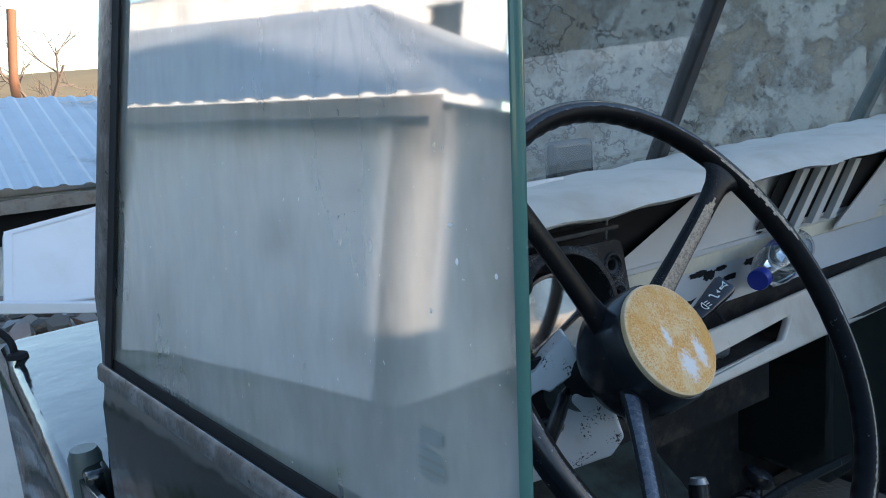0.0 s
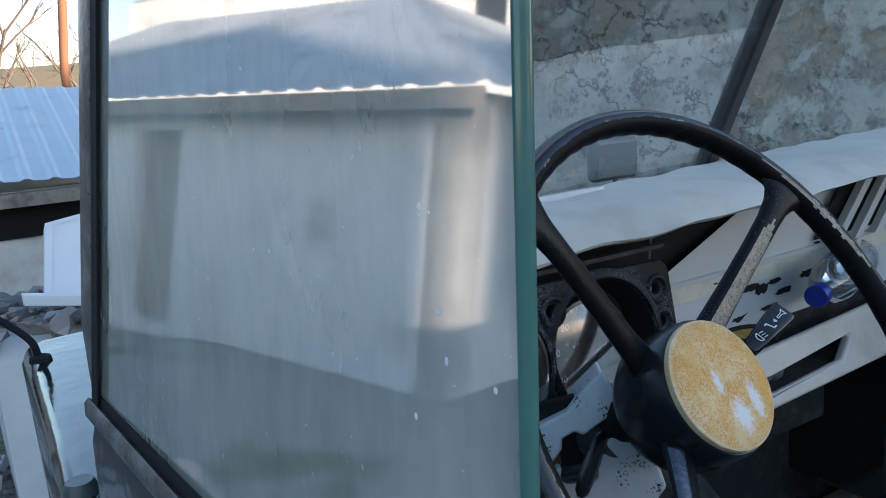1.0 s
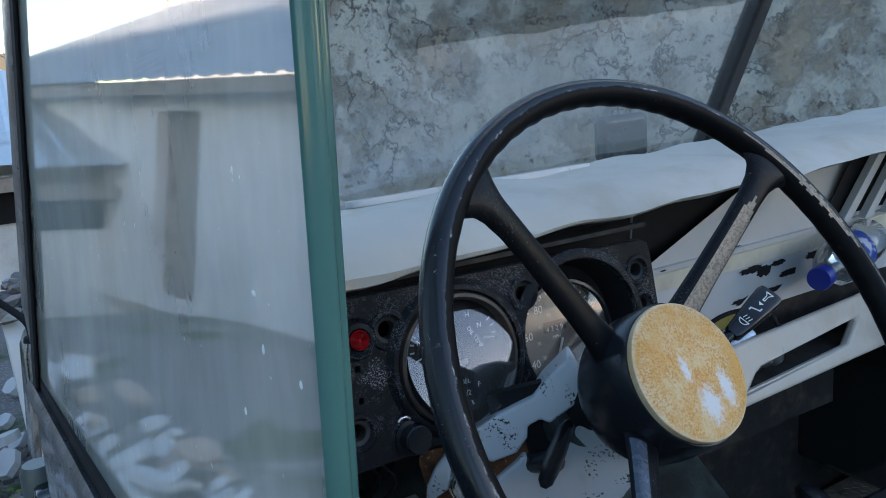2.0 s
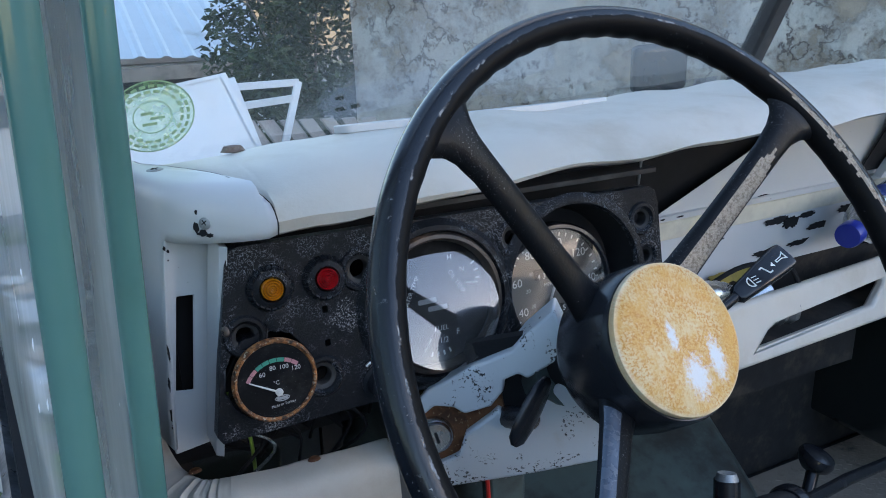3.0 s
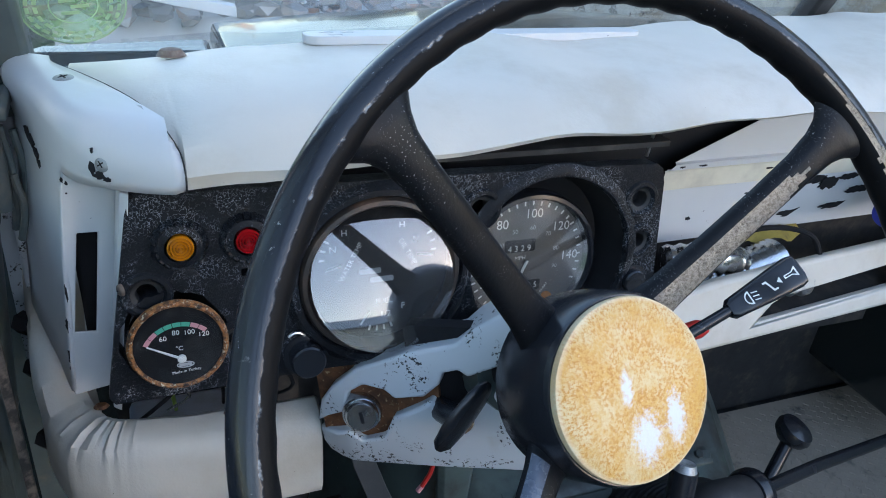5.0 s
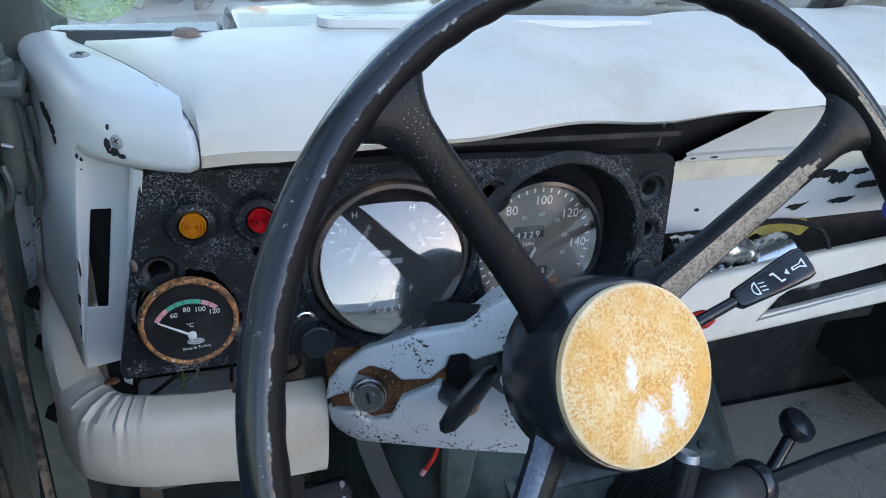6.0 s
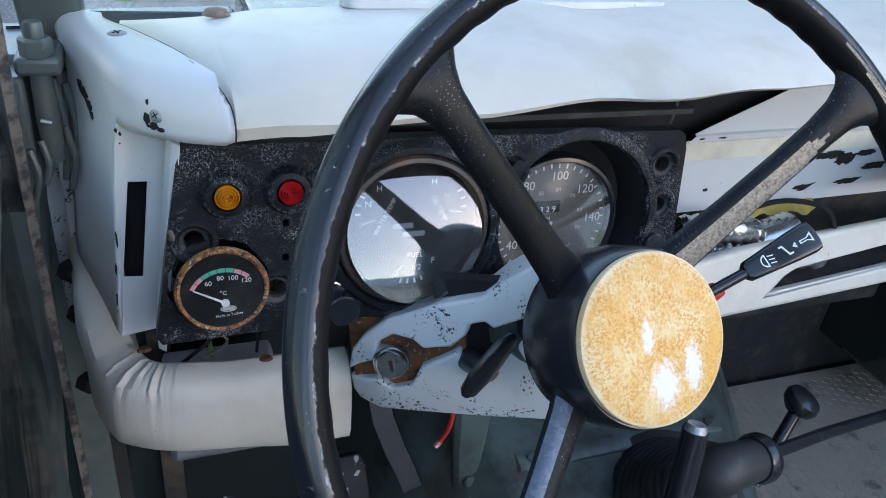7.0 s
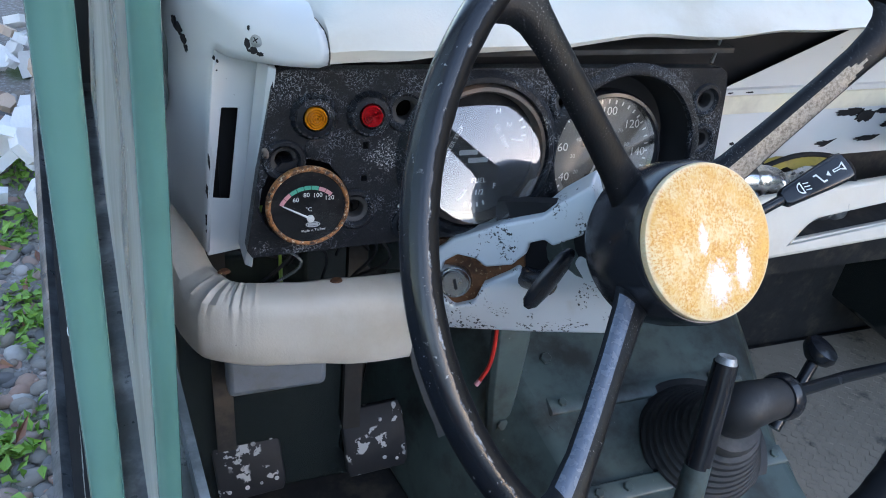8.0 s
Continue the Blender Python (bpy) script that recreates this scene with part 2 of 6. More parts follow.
def glass(name, tint, rough=0.02, dust=0.0, dust_colour=(0.6, 0.62, 0.6), strength=1.0, scale=(6, 6, 1)):
    """A thin pane: mirror-like at its surface, clear behind, with a film of dust on it."""
    n = Nodes(name)
    tr = n.add("ShaderNodeBsdfTransparent")
    tr.inputs["Color"].default_value = (*tint, 1)
    gl = n.add("ShaderNodeBsdfGlossy")
    gl.inputs["Roughness"].default_value = rough
    fr = n.add("ShaderNodeFresnel")
    fr.inputs["IOR"].default_value = 1.52
    m = n.add("ShaderNodeMixShader")
    n.link(n.math("MULTIPLY", fr.outputs["Fac"], strength), m.inputs["Fac"])
    n.link(tr.outputs[0], m.inputs[1])
    n.link(gl.outputs[0], m.inputs[2])
    out = m
    if dust:
        df = n.add("ShaderNodeBsdfDiffuse")
        df.inputs["Color"].default_value = (*dust_colour, 1)
        d = n.add("ShaderNodeMixShader")
        streak = n.ramp(n.noise(scale[0], 6, 0.65, (1, 1, 0.35)), 0.25, 0.8)
        spots = n.ramp(n.noise(260, 2), 0.72, 0.78)
        n.link(n.math("ADD", n.math("MULTIPLY", n.math("ADD", n.math("MULTIPLY", streak, 0.65), 0.3), dust), n.math("MULTIPLY", spots, dust * 0.6)), d.inputs["Fac"])
        n.link(m.outputs[0], d.inputs[1])
        tl = n.add("ShaderNodeBsdfTranslucent")
        tl.inputs["Color"].default_value = (*dust_colour, 1)
        half = n.add("ShaderNodeMixShader")
        half.inputs["Fac"].default_value = 0.5
        n.link(df.outputs[0], half.inputs[1])
        n.link(tl.outputs[0], half.inputs[2])
        n.link(half.outputs[0], d.inputs[2])
        out = d
    n.link(out.outputs[0], n.t.nodes["Material Output"].inputs["Surface"])
    return n.mat


DOOR_GLASS = glass("dusty_door_glass", (0.9, 0.96, 0.94), 0.035, 0.52, (0.76, 0.82, 0.8), 1.5)
SCREEN_GLASS = glass("windscreen_glass", (0.93, 0.97, 0.96), 0.02, 0.14, (0.55, 0.58, 0.58), 0.32)
CLOCK_GLASS = glass("small_dial_glass", (0.97, 0.97, 0.97), 0.03, 0.012, (0.6, 0.6, 0.6), 0.8)
SPEEDO_GLASS = glass("hazy_dial_glass", (0.95, 0.95, 0.94), 0.05, 0.13, (0.6, 0.58, 0.54), 2.2)
DIAL_GLASS = glass("dial_glass", (0.95, 0.96, 0.96), 0.03, 0.13, (0.62, 0.61, 0.6), 4.2)
CLEAR = glass("clear_plastic", (0.85, 0.9, 0.95), 0.05, 0.1, (0.6, 0.65, 0.7), 1.5)


def bezel_rust():
    """Thin steel ring gone to orange, brown and cream specks."""
    n = Nodes("speckled_rusty_ring")
    col = n.mix(n.ramp(n.noise(260, 6, 0.7), 0.4, 0.6), (0.09, 0.04, 0.02), (0.46, 0.19, 0.06))
    col = n.mix(n.ramp(n.noise(420, 5, 0.7), 0.56, 0.62), col, (0.62, 0.52, 0.38))
    col = n.mix(n.ramp(n.noise(110, 4), 0.6, 0.68), col, (0.03, 0.02, 0.016))
    n.bump(n.noise(600, 5, 0.7), 0.9, 0.0008)
    return n.done(col, 0.6, 0.25)


RUST_RING = bezel_rust()


def lens_material(name, colour):
    n = Nodes(name)
    n.bsdf.inputs["Transmission Weight"].default_value = 0.35
    n.bsdf.inputs["Coat Weight"].default_value = 1.0
    return n.done(colour, 0.12)


AMBER = lens_material("amber_lens", (0.68, 0.24, 0.006))
RED = lens_material("red_lens", (0.5, 0.008, 0.012))

# ---- building blocks ----
BASES = {}


def thing(name, base, label, category, group="", kind=""):
    ob = new(name)
    ob.empty_display_size = 0.05
    ob.location = base
    BASES[ob.name] = Vector(base)
    return tagged(ob, label, category, group, kind)


def part(name, bm, material, parent=None, label="", smooth=True):
    """Links a bmesh, made in the world's coordinates, as one mesh under a thing or a part."""
    me = bpy.data.meshes.new(name)
    bmesh.ops.recalc_face_normals(bm, faces=bm.faces)
    bm.to_mesh(me)
    bm.free()
    for m in material if isinstance(material, (list, tuple)) else [material]:
        me.materials.append(m)
    if smooth:
        for p in me.polygons:
            p.use_smooth = True
        me.set_sharp_from_angle(angle=radians(38))
    ob = new(name, me)
    if parent:
        ob.parent = parent
        if parent.name in BASES:
            ob.matrix_parent_inverse = Matrix.Translation(-BASES[parent.name])
    if label:
        ob["label"] = label
    return ob


def soften(ob, width=0.002, segments=2, angle=35):
    m = ob.modifiers.new("edges", "BEVEL")
    m.width, m.segments, m.limit_method, m.angle_limit = width, segments, "ANGLE", radians(angle)
    return ob


def box(x0, x1, y0, y1, z0, z1, bm=None):
    bm = bm or bmesh.new()
    m = Matrix.LocRotScale(((x0 + x1) / 2, (y0 + y1) / 2, (z0 + z1) / 2), None, (x1 - x0, y1 - y0, z1 - z0))
    bmesh.ops.create_cube(bm, size=1, matrix=m)
    return bm


def axes(origin, z, x_hint=(1, 0, 0)):
    """A pose whose z axis points along z and whose x axis lies near x_hint."""
    z = Vector(z).normalized()
    x = Vector(x_hint)
    x = (x - z * x.dot(z)).normalized()
    y = z.cross(x)
    m = Matrix((x, y, z)).transposed().to_4x4()
    m.translation = origin
    return m


def revolve(profile, m, steps=48, bm=None, closed=False):
    """A turned body: profile rows of (radius, height) round the z axis of the pose m."""
    bm = bm or bmesh.new()
    rings = []
    for r, h in profile:
        if r < 1e-6:
            rings.append([bm.verts.new(m @ Vector((0, 0, h)))])
        else:
            rings.append([bm.verts.new(m @ Vector((r * math.cos(a), r * math.sin(a), h))) for a in (2 * math.pi * i / steps for i in range(steps))])
    pairs = list(zip(rings, rings[1:])) + ([(rings[-1], rings[0])] if closed else [])
    for a, b in pairs:
        for i in range(steps):
            j = (i + 1) % steps
            f = ([a[i % len(a)]] + ([a[j]] if len(a) > 1 else []) + ([b[j]] if len(b) > 1 else []) + [b[i % len(b)]])
            if len(set(f)) > 2:
                bm.faces.new(f)
    return bm


def loft(rings, bm=None, caps=True, closed=True):
    """Skin over rings of points; each ring has the same count."""
    bm = bm or bmesh.new()
    vs = [[bm.verts.new(p) for p in ring] for ring in rings]
    n = len(rings[0])
    for a, b in zip(vs, vs[1:]):
        for i in range(n if closed else n - 1):
            j = (i + 1) % n
            bm.faces.new((a[i], a[j], b[j], b[i]))
    if caps and closed:
        bm.faces.new(vs[0])
        bm.faces.new(vs[-1])
    return bm


def tube(points, radius, steps=12, bm=None, flat=1.0):
    """A round bar or cable along points; radius is one number or one for each point."""
    pts = [Vector(p) for p in points]
    rad = radius if isinstance(radius, (list, tuple)) else [radius] * len(pts)
    rings, up = [], None
    for i, p in enumerate(pts):
        d = (pts[min(i + 1, len(pts) - 1)] - pts[max(i - 1, 0)]).normalized()
        if up is None:
            up = d.orthogonal().normalized()
        up = (up - d * up.dot(d)).normalized()
        side = d.cross(up)
        rings.append([p + rad[i] * (up * math.cos(a) + side * math.sin(a) * flat) for a in (2 * math.pi * k / steps for k in range(steps))])
    return loft(rings, bm)


def bend(points, n=8):
    """A smooth line through points."""
    p = [Vector(q) for q in points]
    p = [2 * p[0] - p[1]] + p + [2 * p[-1] - p[-2]]
    out = []
    for a, b, c, d in zip(p, p[1:], p[2:], p[3:]):
        for k in range(n):
            t = k / n
            out.append(0.5 * (2 * b + (c - a) * t + (2 * a - 5 * b + 4 * c - d) * t * t + (3 * b - a - 3 * c + d) * t ** 3))
    return out + [p[-2]]


def plate(outline, holes, thick, m, bm=None):
    """A sheet in the xy plane of the pose m, cut out along outline and holes; it goes back from z = 0 by thick."""
    bm = bm or bmesh.new()
    start = set(bm.faces)
    edges = []
    for loop in [outline] + list(holes):
        vs = [bm.verts.new(m @ Vector((x, y, 0))) for x, y in loop]
        edges += [bm.edges.new((a, b)) for a, b in zip(vs, vs[1:] + vs[:1])]
    bmesh.ops.triangle_fill(bm, use_beauty=True, use_dissolve=False, edges=edges)
    faces = [f for f in bm.faces if f not in start]
    got = bmesh.ops.extrude_face_region(bm, geom=faces)
    off = m.to_3x3() @ Vector((0, 0, -thick))
    bmesh.ops.translate(bm, vec=off, verts=[v for v in got["geom"] if isinstance(v, bmesh.types.BMVert)])
    return bm


def ring(cx, cy, r, n=24, squash=1.0):
    return [(cx + r * math.cos(2 * math.pi * i / n), cy + r * squash * math.sin(2 * math.pi * i / n)) for i in range(n)]


def rounded(x0, x1, y0, y1, r, n=4):
    out = []
    for cx, cy, a in ((x1 - r, y1 - r, 0), (x0 + r, y1 - r, 90), (x0 + r, y0 + r, 180), (x1 - r, y0 + r, 270)):
        out += [(cx + r * math.cos(radians(a + 90 * k / n)), cy + r * math.sin(radians(a + 90 * k / n))) for k in range(n + 1)]
    return out


def lettering(text, m, size, material, parent, name="lettering"):
    """Words in the built-in font, as a thin mesh in the xy plane of the pose m, centred."""
    cu = bpy.data.curves.new(name, "FONT")
    cu.body, cu.size, cu.align_x, cu.align_y, cu.resolution_u = text, size, "CENTER", "CENTER", 3
    tmp = bpy.data.objects.new(name, cu)
    me = bpy.data.meshes.new_from_object(tmp)
    bm = bmesh.new()
    bm.from_mesh(me)
    bm.transform(m)
    bpy.data.objects.remove(tmp)
    return part(name, bm, material, parent, smooth=False)


def wobble(bm, amount, scale, seed=0):
    for v in bm.verts:
        v.co += noise.noise_vector(v.co * scale + Vector((seed, seed * 2, 0))) * amount


def screw(m, r, material, parent, name="screw"):
    """A domed cross-head screw."""
    bm = revolve([(r, -0.001), (r, 0.0003), (r * 0.8, 0.0012), (r * 0.42, 0.0016), (0.0, 0.0016)], m, 16)
    ob = part(name, bm, material, parent)
    b2 = bmesh.new()
    for a in (0.5, 0.5 + math.pi / 2):
        mm = m @ pose(0, 0, 0.0016, 0, 0, math.degrees(a)) @ Matrix.Diagonal((r * 0.9, r * 0.15, 0.0004, 1))
        bmesh.ops.create_cube(b2, size=1, matrix=mm)
    part("slot", b2, MATT, ob, smooth=False)
    return ob


def hexhead(m, r, h, material, parent, name="bolt"):
    bm = revolve([(0, 0), (r, 0), (r, h * 0.85), (r * 0.86, h), (0, h)], m, 6)
    return part(name, bm, material, parent, smooth=False)

# ---- the vehicle's body ----


def side_x(y, z):
    """The plane of the driver's door glass."""
    return 0.288 + 0.1 * (0.6 - y) + 0.09 * (z - 1.35)


def screen_y(x, z):
    """The plane of the windscreen."""
    return 0.683 + 0.13 * (x - 0.4) - 0.5 * (z - 1.41)


body = thing("off_road_vehicle", (1.08, 0.9, 0.0), "old dark green four-wheel-drive vehicle standing on gravel", "car")
# wing and bonnet
wing = part("wing", loft([[(0.255, y, 0.7), (0.25, y, 1.12), (0.262, y, 1.148), (0.29, y, 1.156), (0.56, y, 1.165), (0.56, y, 0.7)] for y in (0.79, 1.1, 1.4, 1.6)]), BODY, body)
soften(wing, 0.012, 3)
wing_r = part("wing", loft([[(1.905, y, 0.7), (1.91, y, 1.12), (1.898, y, 1.148), (1.87, y, 1.156), (1.6, y, 1.165), (1.6, y, 0.7)] for y in (0.79, 1.1, 1.4, 1.6)]), BODY, body)
soften(wing_r, 0.012, 3)
rows = []
for y, lift in ((0.82, 0.0), (0.86, 0.03), (1.2, 0.034), (1.5, 0.03), (1.6, 0.022), (1.635, -0.01)):
    rows.append([(x, y, 1.17 + lift + 0.03 * (1 - ((x - 1.08) / 0.52) ** 2)) for x in (0.565, 0.6, 0.75, 0.95, 1.08, 1.2, 1.4, 1.56, 1.595)] + [(1.595, y, 1.14), (0.565, y, 1.14)])
soften(part("bonnet", loft(rows), BODY, body, "dark bonnet that mirrors the pale sky"), 0.02, 4)
grille = part("radiator_panel", box(0.57, 1.59, 1.5, 1.62, 0.55, 1.135), BODY, body)
# hull below the doors, floor, bulkhead
part("sill", box(0.3, 0.34, -0.95, 0.78, 0.5, 0.6), GREEN, body)
part("sill", box(1.83, 1.87, -0.95, 0.78, 0.5, 0.6), GREEN, body)
part("floor_pan", box(0.34, 1.83, -0.95, 1.0, 0.56, 0.6), NEAR_BLACK, body)
part("firewall", box(0.345, 1.83, 1.0, 1.02, 0.6, 1.15), NEAR_BLACK, body)
part("footwell_side", box(0.3, 0.345, 0.79, 1.0, 0.6, 1.15), NEAR_BLACK, body)
part("footwell_side", box(1.83, 1.87, 0.79, 1.0, 0.6, 1.15), NEAR_BLACK, body)
part("bulkhead_top", loft([[(x, screen_y(x, 1.39) + 0.03, 1.392), (x, screen_y(x, 1.39) + 0.1, 1.36), (x, 0.84, 1.2), (x, 1.0, 1.15), (x, 1.0, 1.13), (x, 0.82, 1.17), (x, screen_y(x, 1.38) + 0.02, 1.36)] for x in (0.32, 0.7, 1.08, 1.5, 1.85)]), BODY, body)
post = part("door_post", loft([[(side_x(0.72, z) + 0.006 + a, y, z) for a, y in ((0.016, 0.665), (0.05, 0.655), (0.056, 0.668), (0.05, 0.73), (0.016, 0.73))] for z in (0.6, 1.0, 1.3, 1.39)]), GREEN, body)
soften(post, 0.004)
part("door_post", loft([[(1.885 - a, y, z) for a, y in ((0.0, 0.67), (0.05, 0.66), (0.056, 0.672), (0.05, 0.79), (0.0, 0.79))] for z in (0.6, 1.0, 1.3, 1.4)]), GREEN, body)
part("pillar_plate", box(0.306, 0.335, 0.75, 0.755, 0.6, 1.38), GREEN, body)
# rear tub, roughly closed
part("rear_tub", plate([(-2.2, 0.45), (-0.95, 0.45), (-0.95, 1.2), (-2.2, 1.2)], [], 0.03, axes((0.3, 0, 0), (-1, 0, 0), (0, 1, 0))), BODY, body)
part("rear_tub", plate([(-2.2, 0.45), (-0.95, 0.45), (-0.95, 1.2), (-2.2, 1.2)], [], 0.03, axes((1.9, 0, 0), (-1, 0, 0), (0, 1, 0))), BODY, body)
part("tailboard", box(0.3, 1.87, -2.23, -2.2, 0.45, 1.2), BODY, body)
part("load_floor", box(0.3, 1.87, -2.2, -0.95, 0.55, 0.6), GREEN, body)


def wheel(x, y):
    tyre = part("tyre", revolve([(0.2, -0.08), (0.3, -0.1), (0.37, -0.085), (0.385, -0.05), (0.385, 0.05), (0.37, 0.085), (0.3, 0.1), (0.2, 0.08)], axes((x, y, 0.385), (1, 0, 0), (0, 1, 0)), 40, closed=True), RUBBER, body)
    part("rim", revolve([(0.0, 0.02), (0.1, 0.03), (0.17, 0.05), (0.2, 0.07), (0.2, -0.07), (0.17, -0.05), (0.1, -0.03), (0.0, -0.02)], axes((x, y, 0.385), (1, 0, 0), (0, 1, 0)), 32), GREEN, tyre)


for x in (0.42, 1.74):
    for y in (1.35, -1.5):
        wheel(x, y)

# transmission tunnel, floor mats
tun = []
for y, w, h in ((0.2, 0.17, 0.79), (0.45, 0.18, 0.8), (0.62, 0.2, 0.83), (0.78, 0.24, 0.9), (1.0, 0.28, 1.0)):
    tun.append([(0.93 - w - 0.04, y, 0.6), (0.93 - w, y, h - 0.07), (0.93 - w + 0.05, y, h), (0.93 + w - 0.05, y, h), (0.93 + w, y, h - 0.07), (0.93 + w + 0.04, y, 0.6)])
tunnel = soften(part("gearbox_tunnel", loft(tun), GREEN_IN, body, "dusty grey-green gearbox cover with bolts"), 0.01, 3)
for x, y, z in ((0.78, 0.68, 0.853), (0.8, 0.76, 0.893), (1.07, 0.7, 0.866), (0.77, 0.56, 0.82)):
    hexhead(axes((x, y, z - 0.004), (0, -0.4, 1)), 0.008, 0.007, GREEN_IN, tunnel)
part("tunnel_flange", box(0.7, 0.716, 0.3, 0.98, 0.6, 0.63), GREEN_IN, tunnel)
for y0, lift in ((0.585, 0.823), (0.7, 0.862)):
    strip = part("cover_flange", loft([[(x, y0 + b, z + c) for x, z in ((0.73, lift - 0.07), (0.782, lift - 0.001), (1.075, lift - 0.001), (1.125, lift - 0.07))] + [(x, y0 + b, z - 0.01) for x, z in ((1.125, lift - 0.07), (1.075, lift - 0.001), (0.782, lift - 0.001), (0.73, lift - 0.07))] for b, c in ((-0.012, 0.002), (-0.01, 0.0045), (0.01, 0.0095), (0.012, 0.007))]), GREEN_IN, tunnel)
    for x in (0.8, 0.84, 1.03, 1.06):
        hexhead(axes((x, y0, lift + 0.005), (0, -0.3, 1)), 0.006, 0.005, GREEN_IN, strip)
mat = thing("floor_mat", (1.4, 0.6, 0.6), "worn grey rubber floor mat with a raised stud pattern", "floor mat")
bm = box(1.17, 1.8, 0.1, 0.98, 0.602, 0.612)
part("sheet", bm, MAT_GREY, mat)
bm = bmesh.new()
for i in range(34):
    for j in range(46):
        x, y = 1.18 + i * 0.018, 0.14 + j * 0.018 + (0.009 if i % 2 else 0)
        bmesh.ops.create_cube(bm, size=1, matrix=pose(x, y, 0.6122, 0, 0, 45) @ Matrix.Diagonal((0.011, 0.011, 0.0018, 1)))
tagged(part("studs", bm, MAT_GREY, mat, smooth=False), kind="stuff")

# ---- driver's door ----
door = thing("door_1", (0.33, 0.1, 0.6), "dark green vehicle door, shut, with sliding glass", "door", kind="structure")


def door_point(y, z, off=0.0):
    return (side_x(y, max(z, 1.33)) + off + (0.01 if z < 1.33 else 0), y, z)


skin = loft([[door_point(y, 0.58, -0.02), door_point(y, 1.2, -0.02), door_point(y, 1.31, -0.016), door_point(y, 1.335, 0.0), door_point(y, 1.335, 0.03), door_point(y, 0.58, 0.02)] for y in (0.64, 0.4, 0.1, -0.28)])
soften(part("lower_skin", skin, BODY, door, "dark green panel that mirrors the yard"), 0.006, 3)
# window channel along the bottom and up the front
part("bottom_channel", loft([[door_point(y, 1.336 + h, a) for a, h in ((-0.0105, 0), (-0.0105, 0.009), (-0.008, 0.012), (-0.005, 0.01), (-0.005, 0.004), (0.03, 0.004), (0.03, 0.012), (0.033, 0.012), (0.033, 0))] for y in (0.62, 0.3, 0.0, -0.28)]), WORN_BODY, door)
part("bottom_rubber", loft([[door_point(y, 1.342 + h, a) for a, h in ((-0.005, 0), (-0.005, 0.012), (0.0, 0.009), (0.0, 0)) ] for y in (0.61, 0.3, 0.0, -0.27)]), MATT, door)


def front_y(z):
    return 0.606 - 0.26 * (z - 1.345)


frame_sec = ((-0.007, 0.004), (-0.0085, 0.008), (-0.0085, 0.03), (-0.004, 0.034), (0.031, 0.034), (0.031, 0.004))
part("front_frame", loft([[door_point(front_y(z) + b, z, a) for a, b in frame_sec] for z in (1.3, 1.4, 1.5, 1.6, 1.75)]), WORN_BODY, door)
part("front_rubber", loft([[door_point(front_y(z) + b, z, a) for a, b in ((-0.0075, -0.008), (-0.0075, 0.006), (0.031, 0.006), (0.031, -0.008), (0.029, -0.008), (0.029, 0.0), (-0.006, 0.0), (-0.006, -0.008))] for z in (1.348, 1.4, 1.5, 1.6, 1.75)]), MATT, door)
part("top_frame", loft([[door_point(y, 1.75 + h, a) for a, h in ((-0.016, 0), (-0.016, 0.03), (0.022, 0.03), (0.022, 0))] for y in (0.53, 0.1, -0.28)]), BODY, door)
part("rear_frame", loft([[door_point(-0.28 + b, z, a) for a, b in ((-0.016, 0), (-0.016, -0.03), (0.022, -0.03), (0.022, 0))] for z in (1.33, 1.5, 1.78)]), BODY, door)
# seal on the inside of the door, brown with age
part("door_seal", loft([[door_point(front_y(max(z, 1.345)) + b, z, a) for a, b in ((0.0315, 0.002), (0.037, 0.005), (0.037, 0.012), (0.0315, 0.015))] for z in (0.65, 1.0, 1.3, 1.5, 1.75)]), surface("perished_brown_seal", (0.15, 0.13, 0.11), 0.8, dirt=(0.03, 0.03, 0.03), dirt_scale=90, dirt_at=(0.4, 0.6), bump=0.6), door)


def lean(z):
    """How far the rear edges of the panes stand off their plane."""
    return -0.0015 - 0.043 * (z - 1.5)


def pane(off, y_rear, thick=0.005, inward=0.0):
    """One sliding pane with a ground, rounded rear edge."""
    rows, h = [], thick / 2
    for z in (1.344, 1.45, 1.6, 1.75):
        f = front_y(z)
        twist = lean(z)
        rows.append([door_point(f, z, off - h + inward), door_point(y_rear + 0.002, z, off - h + twist), door_point(y_rear + 0.002, z, off + h + twist), door_point(f, z, off + h + inward)])
    bm = bmesh.new()
    vs = [[bm.verts.new(p) for p in r] for r in rows]
    for a, b in zip(vs, vs[1:]):
        bm.faces.new((a[0], a[1], b[1], b[0]))
    gl = part("pane", bm, DOOR_GLASS, door, "dusty scratched sliding glass")
    gl.visible_shadow = False
    edge = [(0.0032 - 0.0032 * math.cos(a) ** 0.7, h * math.sin(a)) for a in (-1.45 + 2.9 * k / 14 for k in range(15))]
    bm = loft([[door_point(y_rear + b, z, off + a + lean(z)) for b, a in edge] for z in (1.344, 1.45, 1.6, 1.75)], caps=True)
    part("ground_edge", bm, EDGE, gl, "green ground edge of the glass")
    return gl


pane(-0.001, 0.1895, 0.0056)
pane(0.012, 0.2125, 0.0052, 0.015)
# woven pile in the channel between the panes
part("channel_pile", loft([[door_point(y, 1.341 + h, a + 0.009 * (y - 0.2) / 0.4) for a, h in ((0.0022, 0.0), (0.0024, 0.006), (0.005, 0.0085), (0.0078, 0.006), (0.008, 0.0))] for y in (0.6, 0.4, 0.2, -0.27)]), RUBBER, door)
